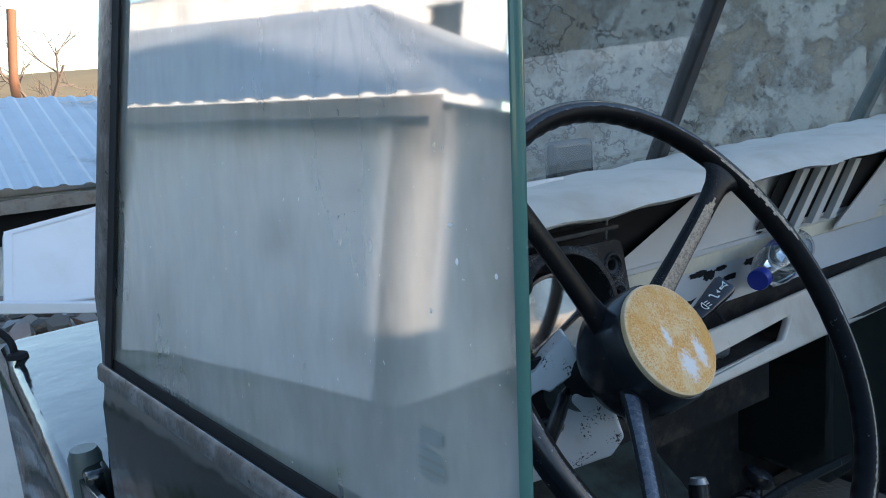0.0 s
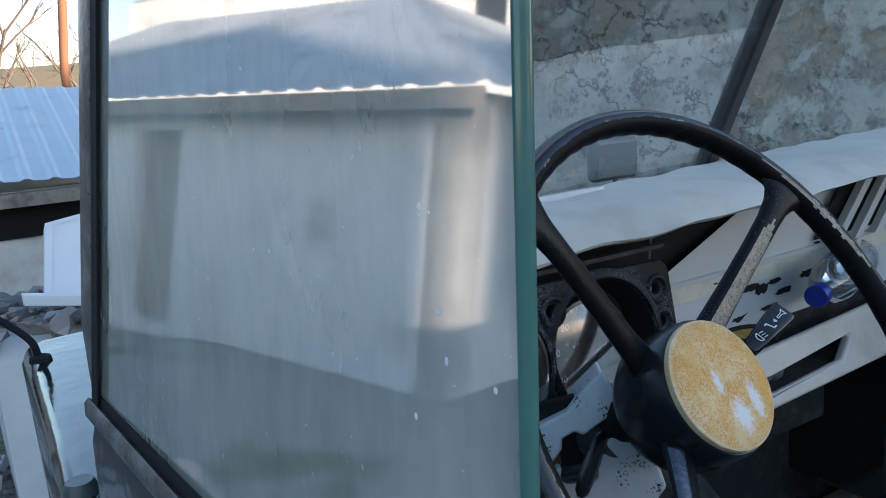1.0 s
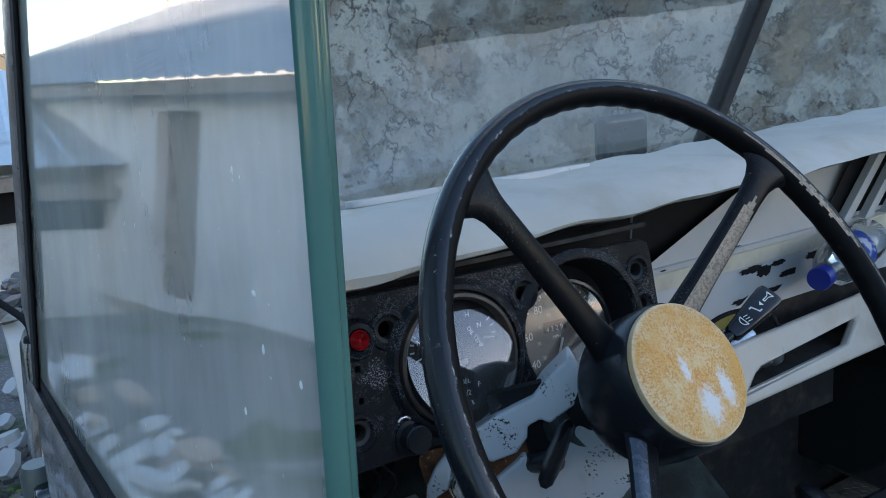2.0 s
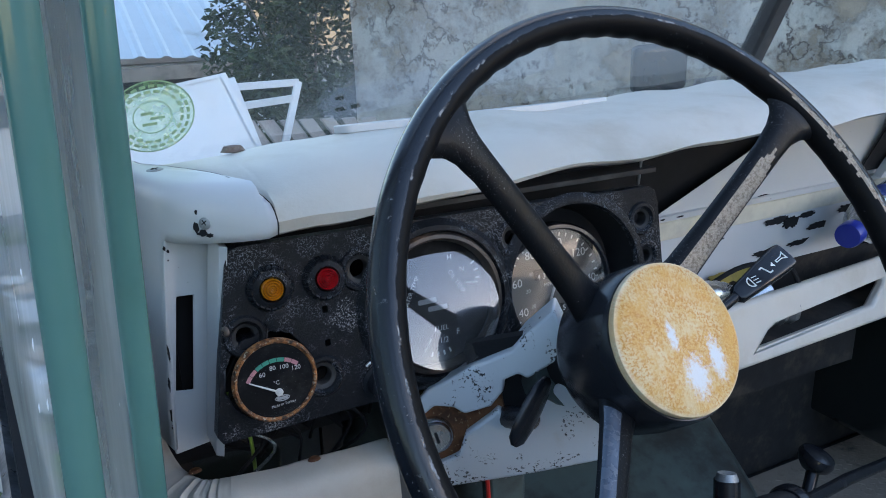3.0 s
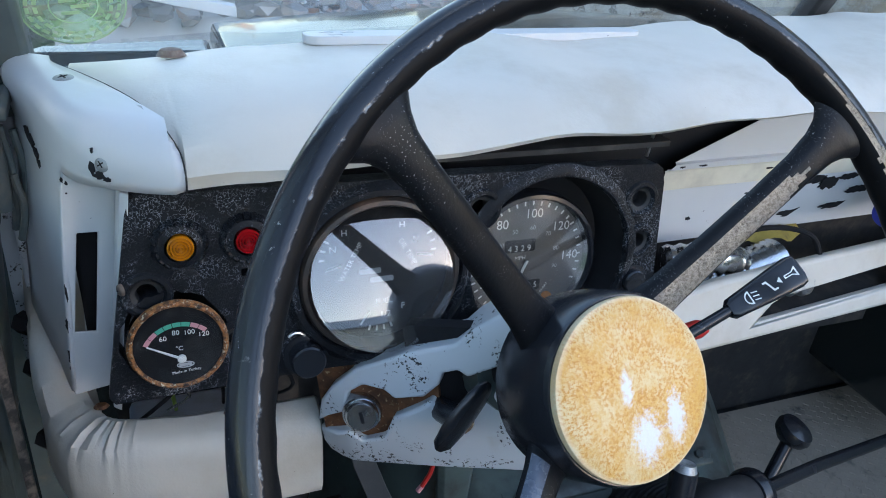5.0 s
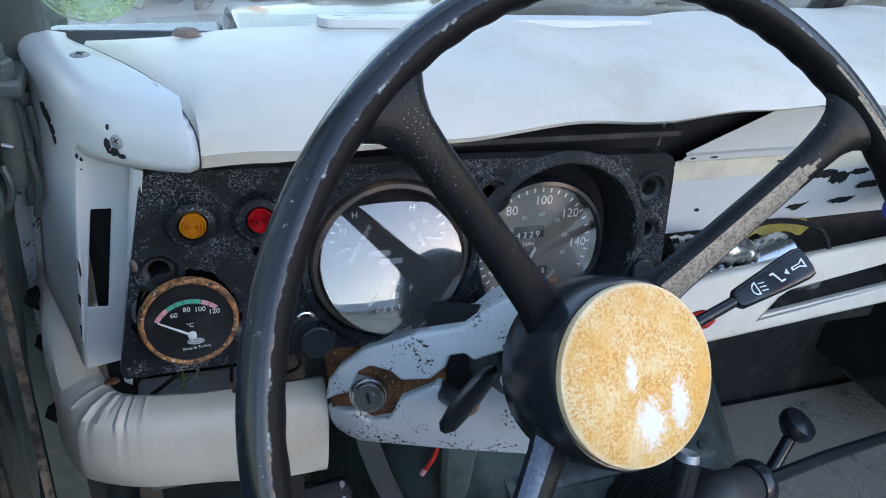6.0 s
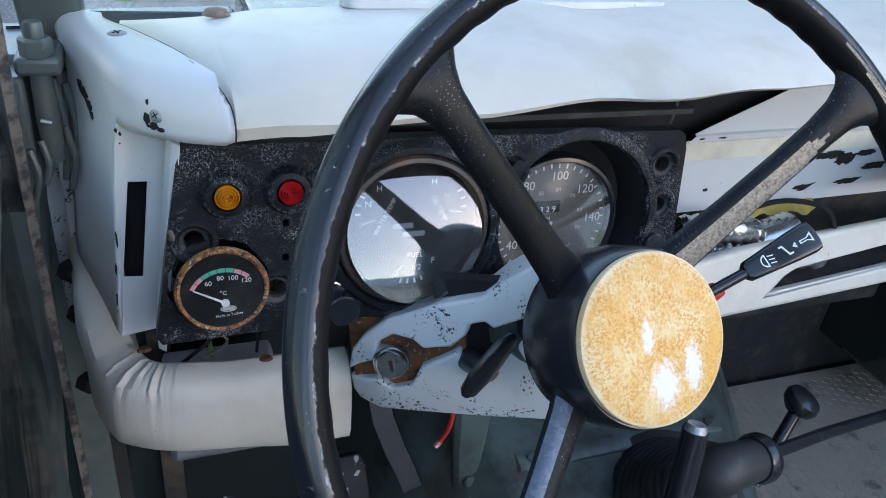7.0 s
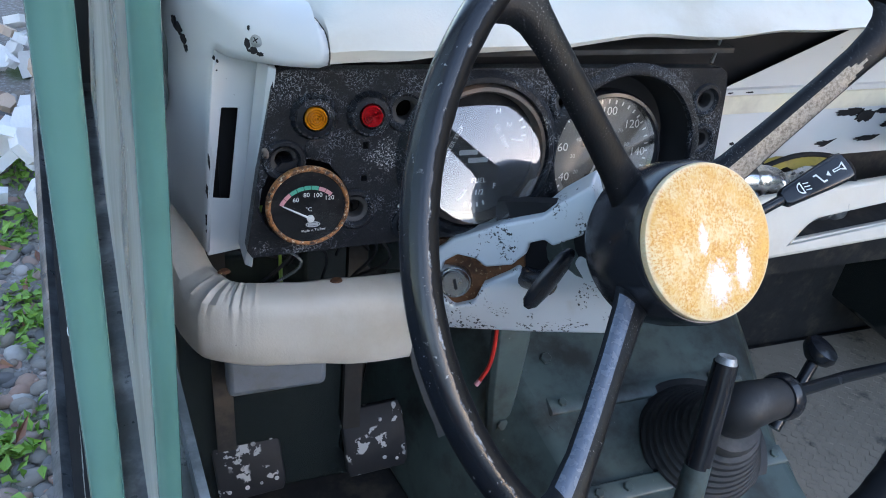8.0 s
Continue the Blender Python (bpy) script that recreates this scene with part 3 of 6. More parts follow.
# worn mark in a lower corner of the glass, printing that cannot be read
bm = bmesh.new()
for k, (w, z) in enumerate(((0.013, 1.397), (0.016, 1.391), (0.016, 1.387), (0.014, 1.383))):
    y = 0.235
    a, b = door_point(y + w / 2, z, -0.0025), door_point(y - w / 2, z, -0.0025)
    c, d = door_point(y - w / 2, z + (0.005 if k == 0 else 0.0025), -0.0025), door_point(y + w / 2, z + (0.005 if k == 0 else 0.0025), -0.0025)
    bm.faces.new([bm.verts.new(p) for p in (a, b, c, d)])
part("etched_mark", bm, surface("faint_etching", (0.27, 0.3, 0.3), 0.5, vary=0.2, bump=0.0), door)
for y, z, w, h in ((0.2183, 1.4663, 0.0008, 0.0013), (0.2331, 1.4471, 0.0008, 0.0011), (0.254, 1.4327, 0.0009, 0.0022), (0.1993, 1.4635, 0.0008, 0.001), (0.2212, 1.4787, 0.0013, 0.0008), (0.2506, 1.4141, 0.0003, 0.005), (0.2409, 1.4164, 0.0018, 0.0006), (0.2944, 1.4257, 0.0012, 0.001), (0.3203, 1.4903, 0.0006, 0.0012), (0.2235, 1.5043, 0.0006, 0.0006)):
    m = axes(door_point(y, z, -0.0039 + lean(z) * (front_y(z) - y) / (front_y(z) - 0.1895)), (-1, -0.1, 0.09), (0.1, -1, 0))
    part("paint_speck", revolve([(1.0, 0.0), (0.6, 0.00015), (0.0, 0.0002)], m @ Matrix.Diagonal((w, h, 1, 1)), 10), BOARD, door)
# hinge outside, below the window
hinge = part("hinge", box(0.262, 0.283, 0.69, 0.76, 1.17, 1.235), BODY, door)
soften(hinge, 0.006, 3)
part("hinge_pin", revolve([(0, 0), (0.013, 0), (0.014, 0.004), (0.014, 0.075), (0.011, 0.082), (0, 0.082)], axes((0.268, 0.722, 1.165), (0, 0, 1))), GREEN, hinge)
soften(part("hinge_strap", loft([[door_point(y, z, -0.026) for z in (1.19, 1.225)] + [door_point(y, z, -0.018) for z in (1.225, 1.19)] for y in (0.72, 0.6, 0.5)]), BODY, hinge), 0.002)
# far door, plain
door2 = thing("door_2", (1.9, 0.1, 0.6), "dark green vehicle door on the passenger's side", "door", kind="structure")
soften(part("lower_skin", box(1.87, 1.9, -0.28, 0.7, 0.58, 1.335), GREEN_IN, door2), 0.006)

# ---- windscreen ----
ws = thing("windscreen", (1.08, 0.76, 1.41), "hinged two-pane windscreen with a dark frame", "windscreen")


def screen_bar(x0, x1, z0, z1, name, depth=0.03, lean=0.0):
    rows = []
    for x, z in ((x0, z0), (x1, z0), (x1, z1), (x0, z1)):
        rows.append((x + (lean if z == z1 else 0), screen_y(x, z), z))
    front = [Vector(p) + Vector((0, -depth / 2, 0)) for p in rows]
    rear = [Vector(p) + Vector((0, depth / 2, 0)) for p in rows]
    return soften(part(name, loft([front, rear]), RUBBER if name == "centre_bar" else GREEN, ws), 0.004)


screen_bar(0.335, 0.372, 1.385, 1.85, "side_frame")
screen_bar(1.8, 1.83, 1.385, 1.85, "side_frame")
screen_bar(1.067, 1.093, 1.4, 1.85, "centre_bar", 0.025)
screen_bar(0.335, 1.83, 1.37, 1.398, "bottom_rail")
screen_bar(0.335, 1.83, 1.85, 1.89, "top_rail")
for x0, x1 in ((0.372, 1.062), (1.098, 1.8)):
    bm = bmesh.new()
    bm.faces.new([bm.verts.new((x, screen_y(x, z), z)) for x, z in ((x0, 1.398), (x1, 1.398), (x1, 1.85), (x0, 1.85))])
    pn = part("pane", bm, SCREEN_GLASS, ws, "hazy windscreen glass with dried drops")
    pn.visible_shadow = False


# ---- steering wheel ----
C = Vector((0.6405, 0.3648, 1.3457))
N = Vector((0.097, -1.0, 0.635)).normalized()
WM = axes(C, N)
sw = thing("steering_wheel", C - N * 0.09, "black three-spoke steering wheel, worn to bare metal", "steering wheel")
SPOKES = (40.5, 134.5, 224.5)
bm = bmesh.new()
STEPS, SEC = 320, 36
rings = []
for i in range(STEPS):
    a = 2 * math.pi * i / STEPS
    grip = 0.0009 * math.sin(a * 60)
    rows = []
    for k in range(SEC):
        p = 2 * math.pi * k / SEC
        inner = max(0.0, -math.cos(p)) * max(0.0, -math.sin(p) * 0.6 + 0.4)
        rr = 0.0089 + grip * inner
        r, h = 0.1874 + rr * math.cos(p), 0.0096 * math.sin(p)
        rows.append(bm.verts.new((r * math.cos(a), r * math.sin(a), h)))
    rings.append(rows)
fray = random.Random(4)
for i in range(STEPS):
    deg = 360 * i / STEPS
    for k in range(SEC):
        f = bm.faces.new((rings[i][k], rings[(i + 1) % STEPS][k], rings[(i + 1) % STEPS][(k + 1) % SEC], rings[i][(k + 1) % SEC]))
        ragged_end = fray.random() < 0.5
        if (k == 10 and 12 < deg < 50) or (k == 11 and 15 < deg < 43) or (k in (9, 12) and 18 < deg < 40 and ragged_end and i % 3):
            f.material_index = 1
rim = part("rim", bm, (RIM, BARE), sw)
rim.matrix_basis = WM


def spoke(deg, bare, rubbed=False):
    """A tapering arm, ridged along its middle, that climbs from the hub to the rim and flares there."""
    turn = WM @ pose(0, 0, 0, 0, 0, deg)
    table = [(0.036, (-0.056, 0.034, 0.016)), (0.046, (-0.053, 0.027, 0.015)), (0.06, (-0.047, 0.0225, 0.0135)), (0.09, (-0.034, 0.020, 0.0125)), (0.125, (-0.019, 0.019, 0.012)), (0.15, (-0.009, 0.0195, 0.012)), (0.165, (-0.004, 0.0225, 0.0125)), (0.175, (-0.001, 0.029, 0.0125)), (0.184, (0.0, 0.042, 0.012))]
    sec = [(-0.5, -0.15), (-0.47, 0.1), (-0.42, 0.26), (-0.36, 0.37), (-0.29, 0.43), (-0.2, 0.465), (-0.1, 0.48), (0.0, 0.485), (0.1, 0.475), (0.2, 0.45), (0.28, 0.41), (0.36, 0.33), (0.43, 0.2), (0.48, 0.05), (0.5, -0.15), (0.3, -0.5), (-0.3, -0.5)]
    if rubbed:
        table[-2:] = [(0.175, (-0.001, 0.0245, 0.0125)), (0.184, (0.0, 0.029, 0.012))]
    count, rows = 74, []
    for i in range(count + 1):
        r = 0.036 + 0.148 * i / count
        h, w, t = next([u + (v - u) * (r - ra) / (rb - ra) for u, v in zip(va, vb)] for (ra, va), (rb, vb) in zip(table, table[1:]) if r <= rb + 1e-9)
        curve = 0.0 if r < 0.16 else (r - 0.16) * 0.25
        rows.append([turn @ Vector((r - curve * (abs(y) * 2) ** 2, y * w, h + z * t)) for y, z in sec])
    bm = loft(rows)
    bm.faces.ensure_lookup_table()
    n = len(sec)
    for i in range(count):
        along = i / count
        lo, hi = (3, 9) if bare else (1, 6)
        if bare:
            lo += (along > 0.66) + (along > 0.7) + (along > 0.73)
            hi -= (along > 0.69) + (along > 0.72)
            worn = 0.08 < along < 0.76
        else:
            # the lower arm's left facet carries the painted sky sheen
            worn = rubbed and 0.1 < along < 0.9
        if worn:
            for k in range(lo, hi):
                bm.faces[i * n + k].material_index = 1 if bare else 2
    return part("spoke", bm, (SPOKE, BARE, RUBBED_SHEEN), sw, "black spoke with its face worn to pale metal" if bare else "")


for i, deg in enumerate(SPOKES):
    spoke(deg, i == 0, i == 2)
CAP_N = Vector((0.0878, -1.0, 0.674)).normalized()
CAPM = axes(Vector((0.6406, 0.3851, 1.3294)) + CAP_N * 0.0022, CAP_N)
hub = part("hub", revolve([(0.0, -0.092), (0.03, -0.092), (0.044, -0.088), (0.0495, -0.078), (0.0505, -0.06), (0.0485, -0.034), (0.0468, -0.031), (0.0, -0.031)], CAPM @ pose(0, 0, 0.0255), 64), BLACK, sw)
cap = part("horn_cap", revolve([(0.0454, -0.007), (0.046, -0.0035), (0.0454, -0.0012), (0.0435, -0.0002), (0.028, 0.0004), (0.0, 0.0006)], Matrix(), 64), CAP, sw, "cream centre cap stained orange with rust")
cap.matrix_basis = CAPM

# ---- steering column and its cowl ----
AX = -N
col = thing("steering_column", C + AX * 0.4, "steering column behind a chipped white cowl", "steering column")
part("shaft", tube([C + AX * 0.1, C + AX * 0.6], 0.02, 20), MATT, col)
tube_part = part("outer_tube", tube([C + AX * 0.13, C + AX * 0.62], 0.03, 24), GREEN_IN, col)


COWL = axes((0.5425, 0.51, 1.2265), (-0.5906, -0.803, 0.0803), (0.0775, -0.055, 0.02))


def cowl_half(outline, label):
    """One half of the cowl: a cut sheet, rounded towards the column."""
    bm = plate(outline, [], 0.035, COWL)
    lm = COWL.inverted()
    bmesh.ops.subdivide_edges(bm, edges=[e for e in bm.edges if e.calc_length() > 0.02], cuts=2)
    for v in bm.verts:
        q = lm @ v.co
        edge = max(0.0, (abs(q.y - 0.012) - 0.025)) ** 1.5 * 1.6 + max(0.0, -0.02 - q.x) * 0.5
        q.z -= min(edge, 0.02)
        v.co = COWL @ q
    return soften(part("cowl_half", bm, WHITE_WORN, col, label), 0.004, 3, 40)


cowl_half([(-0.0375, -0.015), (-0.031, 0.004), (-0.019, 0.0195), (0.0, 0.034), (0.0325, 0.0455), (0.0645, 0.053), (0.074, 0.061), (0.097, 0.074), (0.102, 0.058), (0.102, 0.046), (0.0817, 0.037), (0.0717, 0.0325), (0.066, 0.037), (0.0555, 0.034), (0.053, 0.0257), (0.0425, 0.0163), (0.023, 0.0132), (0.0165, 0.0193), (0.003, 0.022), (-0.0085, 0.015), (-0.0135, 0.0), (-0.0255, -0.0055)], "upper half of the white cowl, flaked to black")
cowl_half([(-0.037, -0.019), (-0.012, -0.0148), (-0.004, -0.0225), (0.012, -0.0172), (0.02, -0.0017), (0.0405, 0.0094), (0.047, 0.0143), (0.0515, 0.0065), (0.059, 0.0015), (0.0735, 0.01), (0.0966, 0.031), (0.118, 0.03), (0.122, -0.022), (0.108, -0.037), (0.06, -0.042), (0.02, -0.0445), (-0.016, -0.0464), (-0.0355, -0.0437), (-0.039, -0.034)], "lower half of the white cowl, flaked to black")
part("cowl_core", plate(rounded(-0.032, 0.05, -0.03, 0.03, 0.008, 3), [], 0.012, COWL @ pose(0, 0, -0.008)), RUST, col, "rusty bracket between the cowl halves")
# Black plate set behind the gap so that it looks shaded.
part("cowl_gap_dark", plate(rounded(0.03, 0.1, -0.03, 0.06, 0.004, 2), [], 0.01, COWL @ pose(0, 0, -0.012)), MATT, col)
lockm = axes((0.5415, 0.508, 1.227), (-0.3, -0.9, 0.25))
lock = part("ignition_lock", revolve([(0.0, -0.02), (0.0128, -0.02), (0.0128, -0.004), (0.0118, -0.002), (0.0108, -0.0012), (0.0104, 0.001), (0.0092, 0.0022), (0.0, 0.0022)], lockm, 40), ALU, col, "dull metal ignition lock")
bm = bmesh.new()
bmesh.ops.create_cube(bm, size=1, matrix=lockm @ pose(0, 0, 0.002, 0, 0, 12) @ Matrix.Diagonal((0.0022, 0.008, 0.0012, 1)))
part("keyhole", bm, MATT, lock, smooth=False)
# black switch paddle
pb, pt = Vector((0.573, 0.456, 1.239)), Vector((0.603, 0.462, 1.279))
rows = []
d = (pt - pb).normalized()
s = Vector((1, 0.25, -0.7)).normalized()
s = (s - d * s.dot(d)).normalized()
q = d.cross(s)
for t, w in ((0.0, 0.003), (0.08, 0.0075), (0.3, 0.0105), (0.55, 0.0105), (0.8, 0.009), (0.94, 0.006), (1.0, 0.0025)):
    c = pb.lerp(pt, t)
    rows.append([c + s * w * math.cos(a) + q * (0.004 * min(1, w / 0.007)) * math.sin(a) for a in (2 * math.pi * k / 16 for k in range(16))])
paddle = part("switch_paddle", loft(rows), BLACK, col, "black plastic switch lever")
part("pivot", tube([(0.59, 0.462, 1.252), (0.585, 0.5, 1.235)], 0.008, 14), BLACK, paddle)
# stalk to the right
sb, g0 = Vector((0.6936, 0.4587, 1.268)), Vector((0.7717, 0.4645, 1.3011))
sd = (g0 - sb).normalized()
stalk = part("indicator_stalk", tube([sb, sb.lerp(g0, 0.5), sb.lerp(g0, 1.02)], 0.0038, 12), BLACK, col, "black stalk with white light and horn signs")
face_n = Vector((-0.366, -0.312, 0.25))
face_n = (face_n - sd * face_n.dot(sd)).normalized()
grip = []
sm = axes(g0, sd, face_n.cross(sd))
for h, w, t in ((0.0, 0.0045, 0.0042), (0.003, 0.0072, 0.0052), (0.02, 0.0088, 0.0055), (0.04, 0.0106, 0.0058), (0.052, 0.0113, 0.0058), (0.0565, 0.0103, 0.0052), (0.0585, 0.006, 0.003)):
    grip.append([sm @ Vector((w * math.copysign(abs(math.cos(a)) ** 0.45, math.cos(a)), t * math.copysign(abs(math.sin(a)) ** 0.45, math.sin(a)), h)) for a in (2 * math.pi * k / 28 for k in range(28))])
gp = part("grip", loft(grip), BLACK, stalk)


def stalk_sign(loop, along, name):
    m = axes(g0 + sd * along + face_n * 0.0062, face_n, sd)
    part(name, plate(loop[0], loop[1:], 0.0003, m), INK, gp, smooth=False)


stalk_sign([[(0.0046 * math.cos(a), 0.0046 * math.sin(a)) for a in (math.pi / 2 + math.pi * k / 14 for k in range(15))], [(-0.0008 + 0.003 * math.cos(a), 0.0034 * math.sin(a)) for a in (math.pi / 2 + math.pi * k / 14 for k in range(15))]], 0.0155, "light_sign")
for k in (-1, 0, 1):
    stalk_sign([[(0.0014, k * 0.0026 - 0.0005), (0.0056, k * 0.0026 - 0.0015), (0.0056, k * 0.0026 - 0.0008), (0.0014, k * 0.0026 + 0.0002)]], 0.0155, "light_sign")
stalk_sign([[(-0.0035, 0.004), (-0.0005, 0.004), (0.002, -0.003), (0.0045, -0.003), (0.0045, -0.0042), (0.0012, -0.0042), (-0.0013, 0.0028), (-0.0035, 0.0028)]], 0.0305, "arrow_sign")
stalk_sign([[(-0.006, 0.0), (-0.003, 0.0022), (-0.003, -0.0022)]], 0.0425, "horn_sign")
stalk_sign([[(-0.002, 0.0012), (0.004, 0.0012), (0.008, 0.0036), (0.008, -0.0036), (0.004, -0.0012), (-0.002, -0.0012)], [(-0.001, 0.0005), (-0.001, -0.0005), (0.0042, -0.0005), (0.007, -0.002), (0.007, 0.002), (0.0042, 0.0005)]], 0.0445, "horn_sign")

# ---- instrument panel ----
PN = Vector((0, -1, 0.15)).normalized()


def on_panel(x, z, off=0.0):
    return axes(Vector((x, 0.522 + 0.15 * (z - 1.259), z)) + PN * off, PN)


P0 = axes((0, 0.522, 1.259), PN)
K = math.sqrt(1 + 0.15 ** 2)


def pl(pts):
    return [(x, (z - 1.259) * K) for x, z in pts]


panel = thing("instrument_panel", (0.58, 0.53, 1.258), "crackled black instrument panel with empty switch holes", "instrument panel")
outline = pl([(0.4, 1.257), (0.52, 1.259), (0.62, 1.256), (0.757, 1.256), (0.7595, 1.262), (0.756, 1.36), (0.7535, 1.37), (0.748, 1.3735), (0.6, 1.3765), (0.426, 1.3785), (0.4195, 1.376), (0.4165, 1.368), (0.397, 1.262)])
SMALL = ((0.739, 1.3495, 0.008), (0.7415, 1.3195, 0.0075), (0.621, 1.353, 0.0085), (0.423, 1.322, 0.0085), (0.469, 1.2855, 0.009), (0.503, 1.351, 0.0095))
holes = [ring(x, (z - 1.259) * K, r, 20) for x, z, r in SMALL]
ragged = random.Random(7)
holes.append([(0.435 + (0.0285 + ragged.uniform(-0.0008, 0.0022)) * math.cos(a), (1.2942 - 1.259) * K + (0.0285 + ragged.uniform(-0.0008, 0.0022)) * math.sin(a)) for a in (2 * math.pi * i / 40 for i in range(40))])
holes.append(ring(0.5565, (1.3172 - 1.259) * K, 0.0478, 48))
holes.append(ring(0.6735, (1.313 - 1.259) * K, 0.0575, 48))
holes += [rounded(0.474, 0.478, (1.3265 - 1.259) * K, (1.3315 - 1.259) * K, 0.0006, 1), rounded(0.473, 0.477, (1.3045 - 1.259) * K, (1.309 - 1.259) * K, 0.0006, 1)]
soften(part("face", plate(outline, holes, 0.014, P0), PANEL, panel), 0.0018, 2, 50)
part("back", box(0.413, 0.757, 0.5805, 0.584, 1.262, 1.372), MATT, panel)
for x, z, r in SMALL:
    m = on_panel(x, z, 0.0002)
    part("hole_rim", revolve([(r - 0.0005, -0.008), (r + 0.0002, 0.0002), (r + 0.002, 0.0018), (r + 0.0042, 0.0016), (r + 0.0055, 0.0)], m, 28), PANEL, panel)
    if r > 0.0072:
        part("grommet", revolve([(r + 0.0003, -0.0005), (r * 0.72, -0.0018), (r * 0.66, -0.003), (r * 0.66, -0.011)], m, 24), RUBBER, panel)
# hooded recess of the speedometer and the shallow hood over the other dial
part("recess", revolve([(0.0575, 0.0), (0.0575, -0.002), (0.054, -0.02), (0.052, -0.03)], on_panel(0.6735, 1.313), 56), MATT, panel)
part("hood", revolve([(0.0578, 0.0), (0.0585, 0.0028), (0.062, 0.003), (0.0665, 0.0)], on_panel(0.6735, 1.313), 56), PANEL, panel)
part("dial_hood", revolve([(0.0505, 0.0), (0.052, 0.0045), (0.0555, 0.0042), (0.06, 0.0)], on_panel(0.5565, 1.3172), 56), PANEL, panel)


def knob(x, z, r, h, label):
    part("push_knob", revolve([(r + 0.003, 0.0), (r + 0.003, 0.0018), (r, 0.002), (r, h), (r - 0.001, h + 0.001), (0, h + 0.0012)], on_panel(x, z), 28), BLACK, panel, label)


knob(0.739, 1.2915, 0.0085, 0.006, "round black push knob")
knob(0.5085, 1.2715, 0.0105, 0.012, "round black push knob")
part("bent_clip", tube([on_panel(0.503, 1.284, 0.001) @ Vector((0.005 * math.cos(a), 0.004 * math.sin(a), 0.002)) for a in (0.3 + 2.4 * k / 8 for k in range(9))], 0.0012, 8), STEEL, panel)
part("blank_plug", revolve([(0.0075, 0), (0.0075, 0.0008), (0.0065, 0.0012), (0, 0.0012)], on_panel(0.444, 1.3285), 24), PANEL, panel)
for x, z in ((0.4105, 1.33), (0.402, 1.271)):
    screw(axes((x, 0.527, z), (-0.9, -0.4, 0)), 0.0034, BROWN, panel)


def warning_lamp(x, z, lens, label, category="warning lamp"):
    lampo = thing("warning_lamp", on_panel(x, z).translation, label, category, "warning lamps")
    m = on_panel(x, z)
    ridge = part("knurled_ring", revolve([(0.0142, 0), (0.0142, 0.001), (0.0118, 0.0056), (0.0084, 0.0066), (0.0076, 0.002)], m, 48), PANEL, lampo)
    b2 = bmesh.new()
    for k in range(20):
        bmesh.ops.create_cube(b2, size=1, matrix=m @ pose(0, 0, 0, 0, 0, 18 * k) @ pose(0.0132, 0, 0.0028) @ pose(0, 0, 0, 0, -24, 0) @ Matrix.Diagonal((0.002, 0.0029, 0.0056, 1)))
    tagged(part("knurling", b2, PANEL, ridge, smooth=False), kind="stuff")
    prof = [(0.0072, 0.002), (0.0072, 0.0072)]
    for k in range(4):
        r = 0.0069 - k * 0.0016
        prof += [(r, 0.0082 + 0.0002 * k), (r - 0.0005, 0.0088 + 0.0002 * k), (r - 0.001, 0.0082 + 0.0002 * k), (r - 0.0013, 0.0066 + 0.0002 * k)]
    prof.append((0, 0.0092))
    part("lens", revolve(prof, m, 36), lens, lampo)


warning_lamp(0.4425, 1.3497, AMBER, "amber ribbed warning lamp in a knurled black ring")
warning_lamp(0.4784, 1.3499, RED, "red ribbed warning lamp in a knurled black ring")

# ---- temperature gauge ----
tg = thing("temperature_gauge", on_panel(0.435, 1.2952).translation, "round black temperature gauge with a rusty bezel", "gauge", "dials")
TM = on_panel(0.4366, 1.2921, 0.006)
bz = part("bezel", revolve([(0.0272, -0.003), (0.0275, -0.001), (0.027, 0.0008), (0.0258, 0.002), (0.0247, 0.0016), (0.0241, 0.0006)], TM, 64), RUST_RING, tg, "rusted steel bezel")
part("dial", revolve([(0.0243, 0.0), (0.0, 0.0)], TM, 48), DIAL, tg)


def on_dial(m, x, y, h=0.0004, turn=0.0):
    return m @ pose(x, y, h, 0, 0, turn)


def arc_piece(m, cx, cy, r0, r1, a0, a1, material, parent, name="scale_mark"):
    n = 6
    pts = [(cx + r * math.cos(radians(a)), cy + r * math.sin(radians(a))) for r, seq in ((r0, range(n + 1)), (r1, range(n, -1, -1))) for a in [a0 + (a1 - a0) * k / n for k in seq]]
    part(name, plate(pts, [], 0.0002, m @ pose(0, 0, 0.0005)), material, parent, smooth=False)


PINK = surface("pink_ink", (0.6, 0.28, 0.3), 0.5, bump=0.0)
SEA = surface("green_ink", (0.06, 0.36, 0.25), 0.5, bump=0.0)
for k in range(8):
    a = 152 - k * 13.2
    arc_piece(TM, 0.001, -0.0077, 0.0196, 0.0222, a - 12.2, a, SEA if 2 <= k <= 5 else PINK, tg)
for text, x, y, s in (("60", -0.008, 0.0053, 0.0042), ("80", -0.001, 0.0082, 0.0042), ("100", 0.0062, 0.0077, 0.0042), ("120", 0.0138, 0.0054, 0.0042), ("°C", 0.0002, -0.0018, 0.0038), ("Made in Turkey", 0.003, -0.0165, 0.0025)):
    lettering(text, on_dial(TM, x, y, turn=(4 if len(text) > 4 else 0)), s, INK, tg)
part("maker_sign", plate(ring(0.0027, -0.0124, 0.0048, 24, 0.42), [ring(0.0027, -0.0124, 0.0042, 24, 0.32)], 0.0002, TM @ pose(0, 0, 0.0005)), INK_DARK, tg, smooth=False)
part("maker_sign", plate(rounded(-0.0008, 0.0062, -0.0133, -0.0115, 0.0006, 2), [], 0.0002, TM @ pose(0, 0, 0.0005)), INK_DARK, tg, smooth=False)
